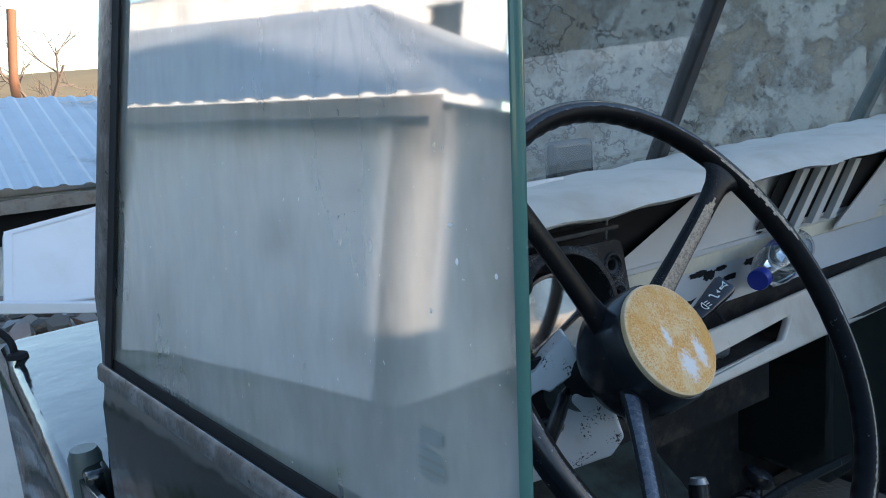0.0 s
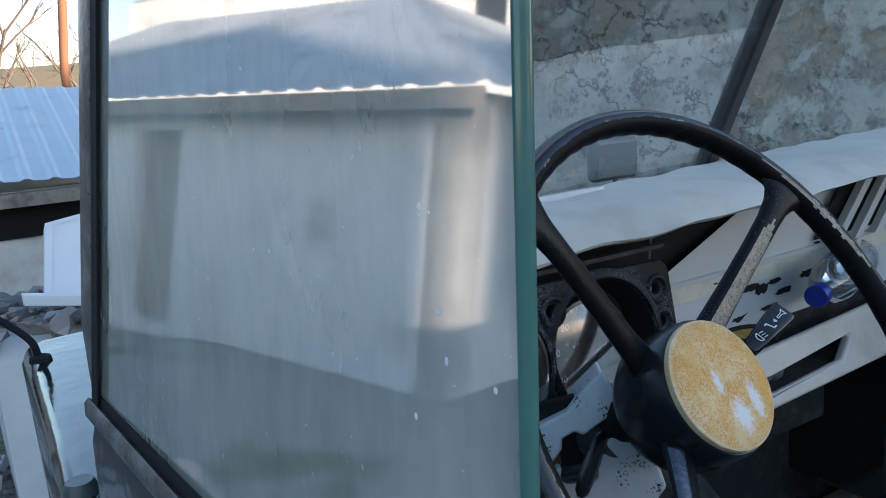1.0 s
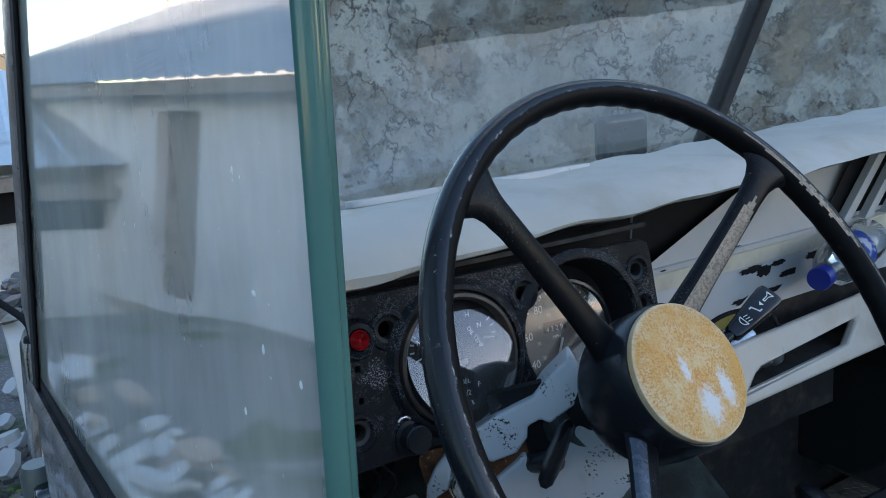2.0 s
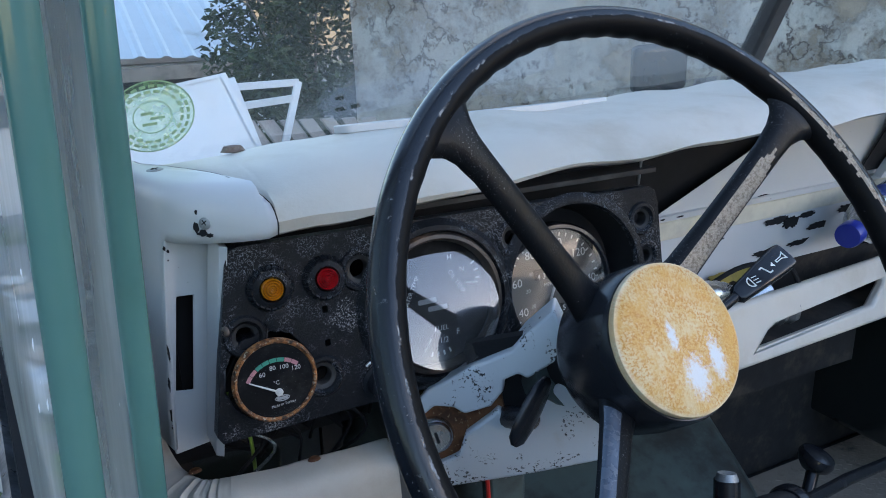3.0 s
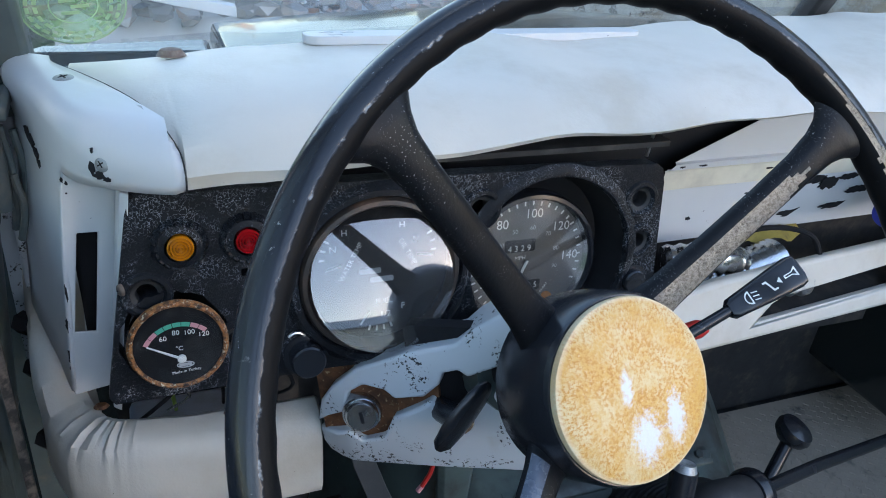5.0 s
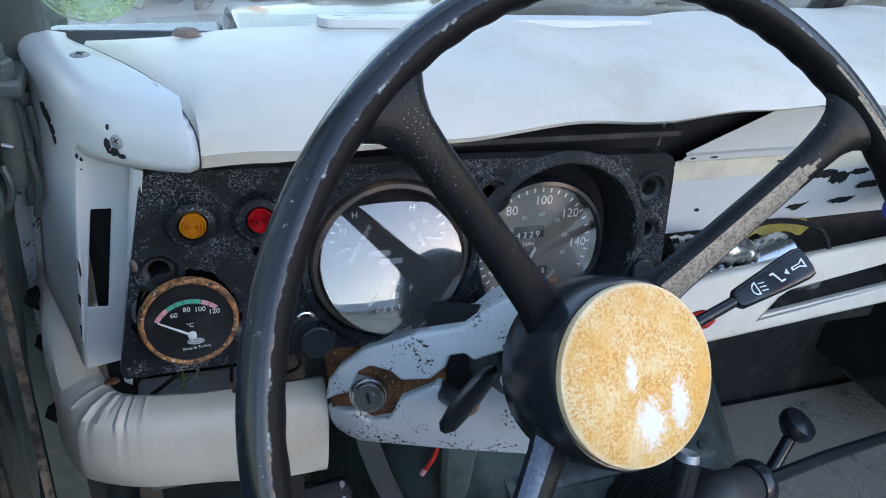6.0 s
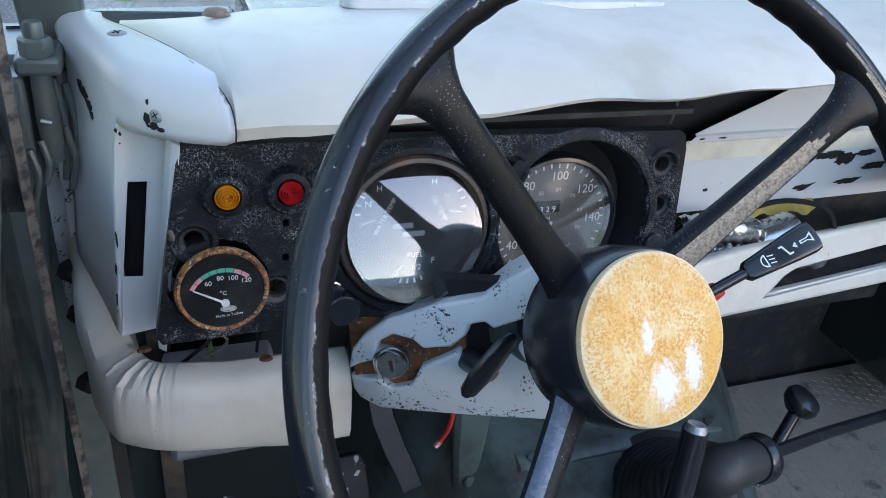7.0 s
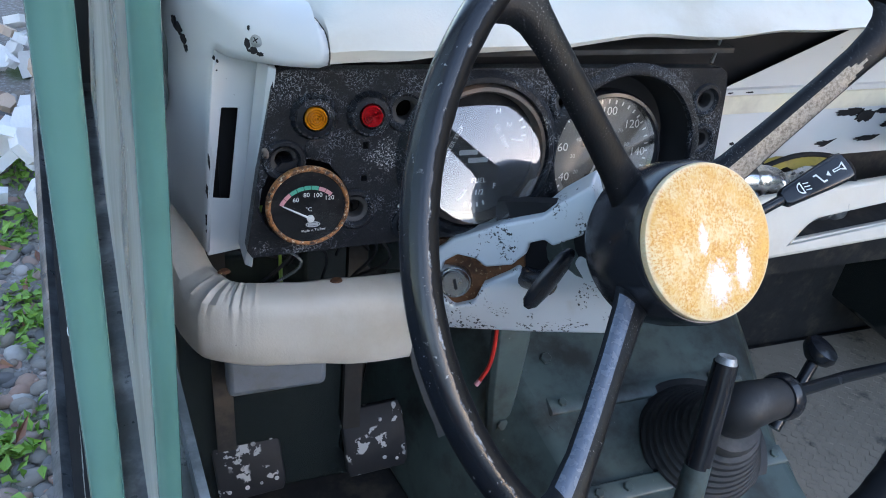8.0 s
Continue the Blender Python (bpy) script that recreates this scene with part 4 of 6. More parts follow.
nd = part("needle", tube([TM @ Vector((0.001, -0.0077, 0.0018)), TM @ Vector((-0.0168, 0.0022, 0.0016))], [0.0008, 0.0004], 8), INK, tg)
part("pivot", revolve([(0.0024, 0.001), (0.0024, 0.0026), (0.0018, 0.003), (0, 0.003)], TM @ pose(0.001, -0.0077, 0), 20), INK, nd)
gl = part("glass", revolve([(0.0234, 0.004), (0, 0.0044)], TM, 48), CLOCK_GLASS, tg)
gl.visible_shadow = False

# ---- fuel and water dial ----
fg = thing("combined_gauge", on_panel(0.5565, 1.3172).translation, "large round dial for fuel and water, its glass mirroring the sky", "gauge", "dials")
FM = on_panel(0.5565, 1.3172, -0.004)
part("bezel", revolve([(0.0498, 0.0), (0.0505, 0.006), (0.049, 0.009), (0.0465, 0.0095), (0.0448, 0.007), (0.044, 0.002)], FM, 72), surface("brown_black_bezel", (0.035, 0.028, 0.024), 0.45, dirt=(0.12, 0.07, 0.045), dirt_scale=40, dirt_at=(0.45, 0.7), bump=0.3), fg, "dark bezel browned by rust")
part("dial", revolve([(0.0442, 0.0), (0.0, 0.0)], FM, 48), DIAL, fg)
for text, x, y, s, turn in (("FUEL", 0.003, -0.0195, 0.0052, 0), ("1/2", 0.004, -0.0285, 0.0058, 0), ("F", 0.0155, -0.0245, 0.0062, 0), ("N", -0.029, 0.018, 0.006, 0), ("WATER TEMP", -0.018, 0.009, 0.0044, 62), ("OIL TEMP", 0.018, 0.012, 0.0048, -60), ("H", -0.022, 0.028, 0.0055, 0), ("H", 0.014, 0.03, 0.0055, 0), ("N", 0.023, 0.02, 0.0055, 0)):
    lettering(text, on_dial(FM, x, y, turn=turn), s, INK, fg)
for x0, x1, y in ((-0.013, 0.001, 0.0018), (-0.006, 0.009, -0.0042)):
    part("maker_sign", plate(rounded(x0, x1, y - 0.0018, y + 0.0018, 0.0008, 2), [], 0.0002, FM @ pose(0, 0, 0.0005)), INK_DARK, fg, smooth=False)
for cx, cy, angles in ((0.0, -0.015, (-70, -82, -94, -106)), (-0.013, 0.012, (150, 165, 180)), (0.012, 0.012, (0, 15, 30))):
    for a in angles:
        arc_piece(FM, cx, cy, 0.021, 0.0245, a - 1.6, a + 1.6, INK, fg)
for cx, cy, a in ((0.0, -0.015, -125), (-0.013, 0.012, 197), (0.012, 0.012, -8)):
    p0, p1 = Vector((cx + 0.012 * math.cos(radians(a)), cy + 0.012 * math.sin(radians(a)), 0.002)), Vector((cx + 0.022 * math.cos(radians(a)), cy + 0.022 * math.sin(radians(a)), 0.002))
    part("needle", tube([FM @ p0, FM @ p1], 0.0006, 8), INK, fg)
gl = part("glass", revolve([(0.0446, 0.0), (0.03, 0.0012), (0.0, 0.0018)], FM @ pose(0, 0, 0.0105, -18), 64), DIAL_GLASS, fg, "glass dial cover with a bright reflection")
gl.visible_shadow = False

# ---- speedometer ----
sp = thing("speedometer", on_panel(0.667, 1.306).translation, "grey speedometer set deep in its hood", "gauge", "dials")
SM = on_panel(0.667, 1.3055, -0.022)
part("bezel", revolve([(0.0505, -0.004), (0.0505, 0.005), (0.049, 0.008), (0.0465, 0.0085), (0.045, 0.006), (0.0442, 0.002)], SM, 72), BLACK, sp)
part("dial", revolve([(0.0445, 0.0), (0.0, 0.0)], SM, 48), DIAL_GREY, sp)
for k, text in enumerate(("20", "40", "60", "80", "100", "120", "140")):
    a = 252 - k * 42
    lettering(text, on_dial(SM, 0.0335 * math.cos(radians(a)), 0.0335 * math.sin(radians(a))), 0.0092, INK, sp)
for k in range(36):
    a = 276 - k * 8.6
    arc_piece(SM, 0, 0, 0.0395, 0.0425, a - 0.8, a + 0.8, INK, sp)
for k, text in enumerate(("20", "30", "40", "50", "60", "70", "80", "90")):
    a = 214 - k * 33
    lettering(text, on_dial(SM, 0.0235 * math.cos(radians(a)), 0.0235 * math.sin(radians(a))), 0.0044, INK_DARK, sp)
for text, x, y, s in (("MPH", -0.005, 0.002, 0.0042), ("km/h", 0.001, -0.0285, 0.0055), ("1 4 3 5", 0.001, -0.0195, 0.0062), ("4 3 2 9", -0.006, 0.009, 0.0062), ("COLD START", 0.0125, -0.026, 0.003)):
    lettering(text, on_dial(SM, x, y, 0.0009, 52 if "C" in text else 0), s, INK, sp)
part("counter_window", plate(rounded(-0.017, 0.006, 0.0065, 0.0155, 0.001, 2), [], 0.0003, SM @ pose(0, 0, 0.0006)), DIAL, sp, smooth=False)
part("counter_window", plate(rounded(-0.011, 0.012, -0.0235, -0.0155, 0.001, 2), [], 0.0003, SM @ pose(0, 0, 0.0006)), DIAL, sp, smooth=False)
part("tell_tale", revolve([(0.004, 0.0), (0.004, 0.001), (0, 0.0014)], SM @ pose(0.018, -0.03, 0), 20), AMBER, sp)
part("needle", tube([SM @ Vector((0, 0, 0.002)), SM @ Vector((-0.0105, -0.024, 0.002))], [0.0011, 0.0006], 8), INK, sp)
gl = part("glass", revolve([(0.045, 0.0062), (0.0, 0.0066)], SM, 64), SPEEDO_GLASS, sp)
gl.visible_shadow = False

# ---- dashboard ----
dash = thing("dashboard", (1.1, 0.6, 1.39), "padded dashboard top, white paint over vinyl", "dashboard")


def pad_row(x):
    f = 0.05 * (x - 0.45) + (0.0085 + 0.75 * (0.4475 - x) if x < 0.4475 else 0.0)
    b = 0.13 * (x - 0.45)
    lift = 0.006 * min(1, max(0, (x - 0.49) / 0.03)) + 0.011 * max(0, x - 0.5)
    sag = (0.0015 * math.sin(x * 31) + 0.0012 * math.sin(x * 57 + 1)) * min(1.0, max(0.0, (x - 0.45) / 0.05))
    pts = ((0.674 + b, 1.4), (0.67 + b, 1.4165), (0.645 + b * 0.8, 1.4205), (0.61 + b * 0.5, 1.4215), (0.57 + f, 1.4205), (0.545 + f, 1.415), (0.5275 + f, 1.4055), (0.5195 + f, 1.396 + lift * 0.4), (0.521 + f, 1.3885 + lift), (0.53 + f, 1.385 + lift), (0.55 + f, 1.3865 + lift), (0.6 + f, 1.392), (0.65 + b, 1.395))
    low = 0.0055 * (1 - min(1.0, max(0.0, (x - 0.4) / 0.1)) ** 2)
    under = [0.005 if x < cover_right(y) - 0.002 else 0.0 for y, z in pts]
    return [(x, y, z + (sag - (low if k < 6 else 0.0) - (under[k] if k < 7 else -under[k]) if k < 10 else 0) + 0.004 * max(0, x - 0.5)) for k, (y, z) in enumerate(pts)]


def cover_right(y):
    """The curved line where the hard cover ends on the padding."""
    t = min(1.0, max(0.0, (y - 0.519) / 0.13))
    return 0.4475 - 0.065 * t ** 1.45


xs = [0.393 + 0.0125 * i for i in range(5)] + [0.4455] + [0.4485 + 0.0125 * i for i in range(117)]
bm = loft([pad_row(x) for x in xs])
for v in bm.verts:
    k = min(1.0, max(0.0, (v.co.x - 0.455) / 0.06))
    v.co += k * (0.0012 * noise.noise_vector(v.co * 22 + Vector((3, 6, 0))) + 0.0022 * noise.noise_vector(v.co * 9 + Vector((5, 10, 0))))
part("padded_top", bm, VINYL, dash, "white painted vinyl padding, creased along its edge")
# hard white corner cover, one sheet from the top down the side
def ease(table, s):
    """Reads a table of (s, values) rows between its rows."""
    for (a, u), (b, v) in zip(table, table[1:]):
        if s <= b:
            k = (s - a) / (b - a)
            k = max(0.0, min(1.0, k))
            return [p * (1 - k) + q * k for p, q in zip(u, v)]
    return list(table[-1][1])


OUTER = bend([(0.3575, 0.664, 0), (0.3655, 0.64, 0), (0.3775, 0.604, 0), (0.3865, 0.5735, 0), (0.396, 0.5545, 0), (0.41, 0.5415, 0), (0.428, 0.529, 0), (0.447, 0.5195, 0)], 4)
SEAM = [(cover_right(y), y, z) for y, z in ((0.66, 1.4168), (0.645, 1.4174), (0.625, 1.4176), (0.605, 1.4176), (0.588, 1.4174), (0.572, 1.4166), (0.556, 1.4142), (0.545, 1.4112), (0.5275, 1.406), (0.5193, 1.3965), (0.5205, 1.3882))]
INWARD = [(0.0, (0.97, 0.22, 0.011)), (0.42, (0.95, 0.3, 0.012)), (0.6, (0.7, 0.7, 0.017)), (0.8, (0.35, 0.93, 0.022)), (1.0, (-0.12, 0.99, 0.026))]
bm = bmesh.new()
N_ST = len(OUTER)
FOLD = 12
grid = []
for i, o in enumerate(OUTER):
    s = i / (N_ST - 1)
    dx, dy, r = ease(INWARD, s)
    qx, qy, qz = ease([(k / 4, SEAM[k]) for k in range(5)], s)
    zt = 1.4172 - 0.001 * s
    flare = -0.0 if s > 0.5 else 0.006 * (0.5 - s)
    row = []
    if i <= FOLD:
        for z in (1.236, 1.26, 1.3, 1.34):
            row.append((o.x - 0.088 * (1.385 - z), o.y + (0.05 - 0.1 * i / FOLD) * (1.385 - z), z))
    for z in (1.379 + 0.0075 * s * s, 1.386 + 0.004 * s, zt - r):
        row.append((o.x - flare * (z - 1.379) * 40, o.y, z))
    for a in (15, 32, 50, 70, 90):
        c, sn = 1 - math.cos(radians(a)), math.sin(radians(a))
        row.append((o.x + dx * r * 1.15 * c - flare, o.y + dy * r * 1.15 * c, zt - r + r * sn))
    end = Vector(row[-1])
    for k in (0.33, 0.66, 1.0):
        row.append(end.lerp(Vector((qx, qy, qz)), k))
    grid.append(row)
last = [Vector((cover_right(y), y, z)) for y, z in ((0.521, 1.388), (0.519, 1.393), (0.5192, 1.397), (0.5225, 1.4018), (0.5275, 1.406), (0.535, 1.4087), (0.545, 1.4112), (0.556, 1.4142), (0.568, 1.4165), (0.578, 1.4171), (0.588, 1.4174))]
grid[-1] = last
vs = [[bm.verts.new(p) for p in row] for row in grid]
for i in range(N_ST - 1):
    a, b = vs[i], vs[i + 1]
    if i == FOLD:
        a = a[4:]
    for k in range(len(a) - 1):
        bm.faces.new((a[k], b[k], b[k + 1], a[k + 1]))
corner = part("corner_cover", bm, WHITE, dash, "hard white corner cover with chipped paint")
th = corner.modifiers.new("sheet", "SOLIDIFY")
th.thickness, th.offset = 0.0025, -1
OLD_SCREW = surface("dull_painted_screw", (0.33, 0.35, 0.36), 0.45, metal=0.5, dirt=(0.2, 0.19, 0.18), dirt_scale=200, bump=0.3)
screw(axes((0.392, 0.616, 1.4165), (-0.06, -0.05, 1)), 0.0062, OLD_SCREW, corner)
screw(axes((0.4095, 0.5428, 1.396), (-0.55, -0.8, 0.28)), 0.0042, OLD_SCREW, corner)
# the seam between cover and padding, and flakes of paint gone from the cover
part("seam", tube(bend([(x + 0.0004, y, z - 0.0004) for x, y, z in SEAM], 5), 0.0005, 6), NEAR_BLACK, corner)
flakes = random.Random(31)


def flake(m, w, h, parent, lobes=9):
    """A ragged patch of dark primer where paint has come off."""
    pts = []
    for k in range(lobes * 2):
        a = math.pi * k / lobes
        r = flakes.uniform(0.5 if lobes < 20 else 0.62, 1.0)
        pts.append((w * r * math.cos(a), h * r * math.sin(a)))
    part("paint_flake", plate(pts, [], 0.0016, m), MATT, parent, smooth=False)


SIDE_N = Vector((-0.955, -0.27, -0.08))
SIDE_X = (0.27, -0.955, 0)
for y, z, w, h in ((0.634, 1.379, 0.0045, 0.006), (0.627, 1.3765, 0.006, 0.0045), (0.62, 1.372, 0.006, 0.0035), (0.615, 1.367, 0.0035, 0.003)):
    flake(axes(Vector((0.3655 - 0.333 * (y - 0.64) - 0.05 * (1.385 - z), y, z)) + SIDE_N * 0.0012, SIDE_N, SIDE_X), w, h, corner)
for x, y, z, w, h in ((0.4042, 0.5462, 1.394, 0.0022, 0.0055), (0.4075, 0.543, 1.3895, 0.0045, 0.0028), (0.411, 0.5405, 1.3885, 0.003, 0.0016), (0.405, 0.546, 1.4025, 0.001, 0.0018)):
    flake(axes((x, y - 0.0006, z), (-0.55, -0.8, 0.2)), w, h, corner)
# slotted upright strip beside the panel
STM = axes((0.3855, 0.571, 1.305), (0.2, -1, 0.02), (0.98, 0.19, 0))
strip_out = [(-0.0125, -0.066), (-0.0115, -0.0735), (0.0125, -0.073), (0.0265, 0.02), (0.0365, 0.066), (0.003, 0.078), (-0.0005, 0.06), (-0.0062, 0.01)]
soften(part("slotted_strip", plate(strip_out, [[(-0.0052, -0.028), (0.0064, -0.0308), (0.0155, 0.0352), (0.0045, 0.0366)]], 0.002, STM), WHITE, dash, "white upright strip with a long slot"), 0.0008)
soften(part("edge_strip", loft([[(x + dx, y, z) for x, y in ((0.3985, 0.575), (0.3995, 0.5425), (0.404, 0.538), (0.404, 0.575))] for z, dx in ((1.238, -0.0025), (1.38, 0.016))]), WHITE, dash), 0.0006)
for x, y, w, h in ((-0.0098, -0.045, 0.0018, 0.009), (-0.0105, -0.053, 0.0016, 0.005), (-0.0062, 0.0, 0.0009, 0.007), (-0.0085, -0.022, 0.0012, 0.006), (0.0035, 0.068, 0.0012, 0.0015), (0.0028, 0.062, 0.0006, 0.0007), (0.0015, 0.07, 0.0008, 0.002)):
    flake(STM @ pose(x, y, 0.0005), w, h, dash)
# Added black sheet gives the long slot its shaded inside.
part("slot_dark", box(0.387, 0.413, 0.592, 0.596, 1.25, 1.36), MATT, dash)
# demister plate on top
vent = part("demister_plate", plate(rounded(0.54, 0.812, 0.652, 0.678, 0.01, 5), [rounded(0.552, 0.562, 0.668, 0.672, 0.001, 2), rounded(0.567, 0.577, 0.668, 0.672, 0.001, 2), rounded(0.556, 0.566, 0.658, 0.662, 0.001, 2)], 0.006, pose(0, 0.665, 1.4236, -7, 0, 1.4) @ pose(0, -0.665, 0)), WHITE, dash)
soften(vent, 0.0008)
# Black inset stands in for the shade down in the plate's slots.
part("plate_slot_dark", box(0.551, 0.578, 0.67, 0.688, 1.4182, 1.4208), MATT, dash)
part("rusty_clip", revolve([(0.0, 0.006), (0.009, 0.005), (0.013, 0.0), (0.0, -0.002)], pose(0.452, 0.657, 1.4165) @ Matrix.Diagonal((0.72, 0.45, 0.8, 1)), 16), surface("dusty_brown_steel", (0.13, 0.09, 0.07), 0.7, dirt=(0.3, 0.27, 0.23), dirt_scale=60, bump=0.5), dash)
part("hanger", tube([(0.7505, 0.552, 1.398), (0.7505, 0.555, 1.372)], 0.0012, 8), STEEL, dash)
part("hanger_plate", plate([(0.736, 1.401), (0.772, 1.402), (0.757, 1.393), (0.7495, 1.391)], [], 0.001, axes((0, 0.551, 0), (0, -1, 0))), WHITE, dash)
part("metal_ledge", box(0.47, 0.76, 0.546, 0.57, 1.3825, 1.3862), RUBBER, dash)
soften(part("inner_side", loft([[(0.338, 0.7, z), (0.352, 0.703, z), (0.368, 0.69, z), (0.368, 0.71, z), (0.338, 0.71, z)] for z in (1.2, 1.26, 1.33, 1.385)]), WHITE_WORN, dash), 0.002)
bm = bmesh.new()
cols = [[bm.verts.new((0.322 + 0.012 * i, 0.735 + 0.012 * noise.noise(Vector((i * 0.45, j * 0.3, 5))), 1.14 + 0.0118 * j)) for i in range(5)] for j in range(21)]
for u, v in zip(cols, cols[1:]):
    for i in range(4):
        bm.faces.new((u[i], u[i + 1], v[i + 1], v[i]))
kick = part("kick_panel", bm, WHITE_WORN, dash, "dented grey-white kick panel")
kick.modifiers.new("sheet", "SOLIDIFY").thickness = 0.002
# black sheet standing in for the shaded hollow behind the panel
part("hollow_dark", box(0.36, 1.3, 0.77, 0.775, 1.1, 1.385), MATT, dash)

# ---- parcel shelf to the right of the column ----
shelf = thing("parcel_shelf", (1.3, 0.65, 1.16), "white metal parcel shelf with slots in its lip", "shelf")


LM = axes((0.95, 0.625, 1.117), (0.0112, -0.0682, 0.0225), (1, 0.12, -0.06))
lip = [(-0.11, 0.0), (0.86, 0.0), (0.86, 0.096), (0.0, 0.071), (-0.07, 0.064), (-0.11, 0.045)]
slot = [(0.06, 0.0165), (0.31, 0.023), (0.345, 0.046), (0.35, 0.053), (0.1, 0.039), (0.083, 0.033)]
lp = part("shelf_lip", plate(lip, [slot], 0.016, LM), VINYL, shelf)
soften(lp, 0.005, 3, 50)
part("shelf_floor", loft([[(x, 0.64 + 0.12 * (x - 0.95), 1.122 - 0.06 * (x - 0.95)), (x, 0.77, 1.125 - 0.06 * (x - 0.95)), (x, 0.77, 1.118 - 0.06 * (x - 0.95)), (x, 0.64 + 0.12 * (x - 0.95), 1.116 - 0.06 * (x - 0.95))] for x in (0.85, 1.2, 1.83)]), NEAR_BLACK, shelf)
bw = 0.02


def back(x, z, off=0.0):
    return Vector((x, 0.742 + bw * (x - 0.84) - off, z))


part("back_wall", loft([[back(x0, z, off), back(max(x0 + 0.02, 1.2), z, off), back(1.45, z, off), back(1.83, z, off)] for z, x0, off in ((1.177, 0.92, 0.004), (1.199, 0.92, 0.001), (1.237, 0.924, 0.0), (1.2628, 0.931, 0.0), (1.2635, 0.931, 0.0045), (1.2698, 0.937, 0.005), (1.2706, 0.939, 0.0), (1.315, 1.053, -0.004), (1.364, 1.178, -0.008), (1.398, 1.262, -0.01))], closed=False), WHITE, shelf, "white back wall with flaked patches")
part("lower_wall", loft([[back(x, z, off) for x in (0.85, 1.2, 1.83)] for z, off in ((1.07, -0.02), (1.1775, -0.006))], closed=False), NEAR_BLACK, shelf)
part("yellowed_strip", loft([[back(x, z, off) for z, off in ((1.2385, 0.0), (1.2397, 0.0015), (1.2603, 0.0015), (1.2615, 0.0))] for x in (0.928, 1.2, 1.5, 1.83)], closed=False), YELLOWED, shelf, "yellowed strip along the back wall")
for x, z, w, h in ((0.946, 1.2665, 0.0047, 0.0014), (0.973, 1.2665, 0.007, 0.0012), (1.07, 1.2542, 0.0069, 0.0012), (0.975, 1.2013, 0.0047, 0.0029), (1.049, 1.2248, 0.004, 0.0014), (1.116, 1.2698, 0.0137, 0.0021), (1.149, 1.2328, 0.0341, 0.0057), (1.172, 1.2267, 0.0226, 0.0091), (1.202, 1.2324, 0.0203, 0.0045), (1.231, 1.2139, 0.0336, 0.0056), (1.137, 1.1928, 0.0399, 0.0057), (1.207, 1.1961, 0.045, 0.0045), (1.285, 1.2294, 0.0288, 0.0067), (1.361, 1.2207, 0.0328, 0.0066), (1.304, 1.2725, 0.0111, 0.0022)):
    flake(axes(back(x, z, 0.0053 if 1.263 < z < 1.2698 else 0.0022 if 1.2385 < z < 1.2615 else 0.0012), (0.09, -1, 0)), w, h, shelf, 9 if w < 0.012 else 24)
for x0 in (1.31, 1.364, 1.418, 1.472):
    part("vent_bar", loft([[(x, 0.728, z), (x + 0.019, 0.728, z), (x + 0.019, 0.74, z), (x, 0.74, z)] for x, z in ((x0, 1.272), (x0 + 0.085, 1.366))]), WHITE, shelf)
# No hole is cut: a black sheet paints the vent's dark inside.
part("vent_dark", loft([[back(x, z, 0.0065) for x, z in ((1.288, 1.279), (1.74, 1.279), (1.82, 1.364), (1.36, 1.364))], [back(x, z, 0.0045) for x, z in ((1.288, 1.279), (1.74, 1.279), (1.82, 1.364), (1.36, 1.364))]]), MATT, shelf)
part("vent_flap", plate([(1.5, 1.25), (1.63, 1.25), (1.79, 1.368), (1.7, 1.368)], [], 0.003, axes((0, 0.735, 0), (0, -1, 0))), WHITE, shelf)

# ---- knee roll ----
knee = thing("knee_roll", (0.44, 0.56, 1.12), "white vinyl knee roll, wrinkled at the bend", "knee pad")
path = [(0.362, 0.74), (0.366, 0.68), (0.372, 0.638), (0.379, 0.604), (0.39, 0.582), (0.408, 0.5735), (0.43, 0.571), (0.47, 0.568), (0.5, 0.567), (0.519, 0.567), (0.5255, 0.567)]
pts = bend([(x, y, 0) for x, y in path], 14)
rows = []
for i, p in enumerate(pts):
    d = (pts[min(i + 1, len(pts) - 1)] - pts[max(i - 1, 0)]).normalized()
    out = Vector((d.y, -d.x, 0))
    wr = 0.0014 * (math.sin(i * 2.5) + 0.8 * math.sin(i * 1.6 + 1)) * math.exp(-((i - 60) / 8.5) ** 2)
    rise = 0.32 * max(0.0, p.y - 0.6)
    turn = max(0.0, 1 - abs(abs(d.x) - 0.7) / 0.7) ** 2
    end = min(1.0, (len(pts) - 1 - i) / 7.0) ** 0.5
    sec = []
    for a, h in ((-0.008, 0.002), (0.004, 0.0), (0.022, 0.002), (0.0285, 0.007), (0.031, 0.016), (0.0305, 0.04), (0.029, 0.061), (0.0255, 0.071), (0.018, 0.0765), (0.007, 0.0785), (0.002, 0.0755), (-0.004, 0.05)):
        up_ = max(0.0, (h - 0.05) / 0.0285) ** 1.5
        sec.append(p + out * ((a * (1 + 0.2 * turn) + (wr * up_ if a > -0.01 else 0)) * (0.55 + 0.45 * end)) + Vector((0, 0, 1.125 + 0.043 + (h - 0.043) * (0.86 + 0.14 * end) + wr * up_ + max(0.0, 1 - h / 0.03) * (0.004 + 0.016 * max(0.0, min(1.0, (0.5 - p.x) / 0.13))) + rise * (1.0 + 0.5 * (1 - h / 0.086)))))
    rows.append(sec)
bm = loft(rows)
wobble(bm, 0.0016, 26, 2)
kp = part("roll", bm, VINYL, knee)
soften(kp, 0.003, 2, 60)
for x, y in ((0.386, 0.586), (0.466, 0.559)):
    part("rust_spot", revolve([(0.0, 0.0012), (0.0035, 0.0008), (0.005, -0.001)], pose(x, y, 1.2045) @ Matrix.Diagonal((1, 0.7, 1, 1)), 14), RUST, knee)

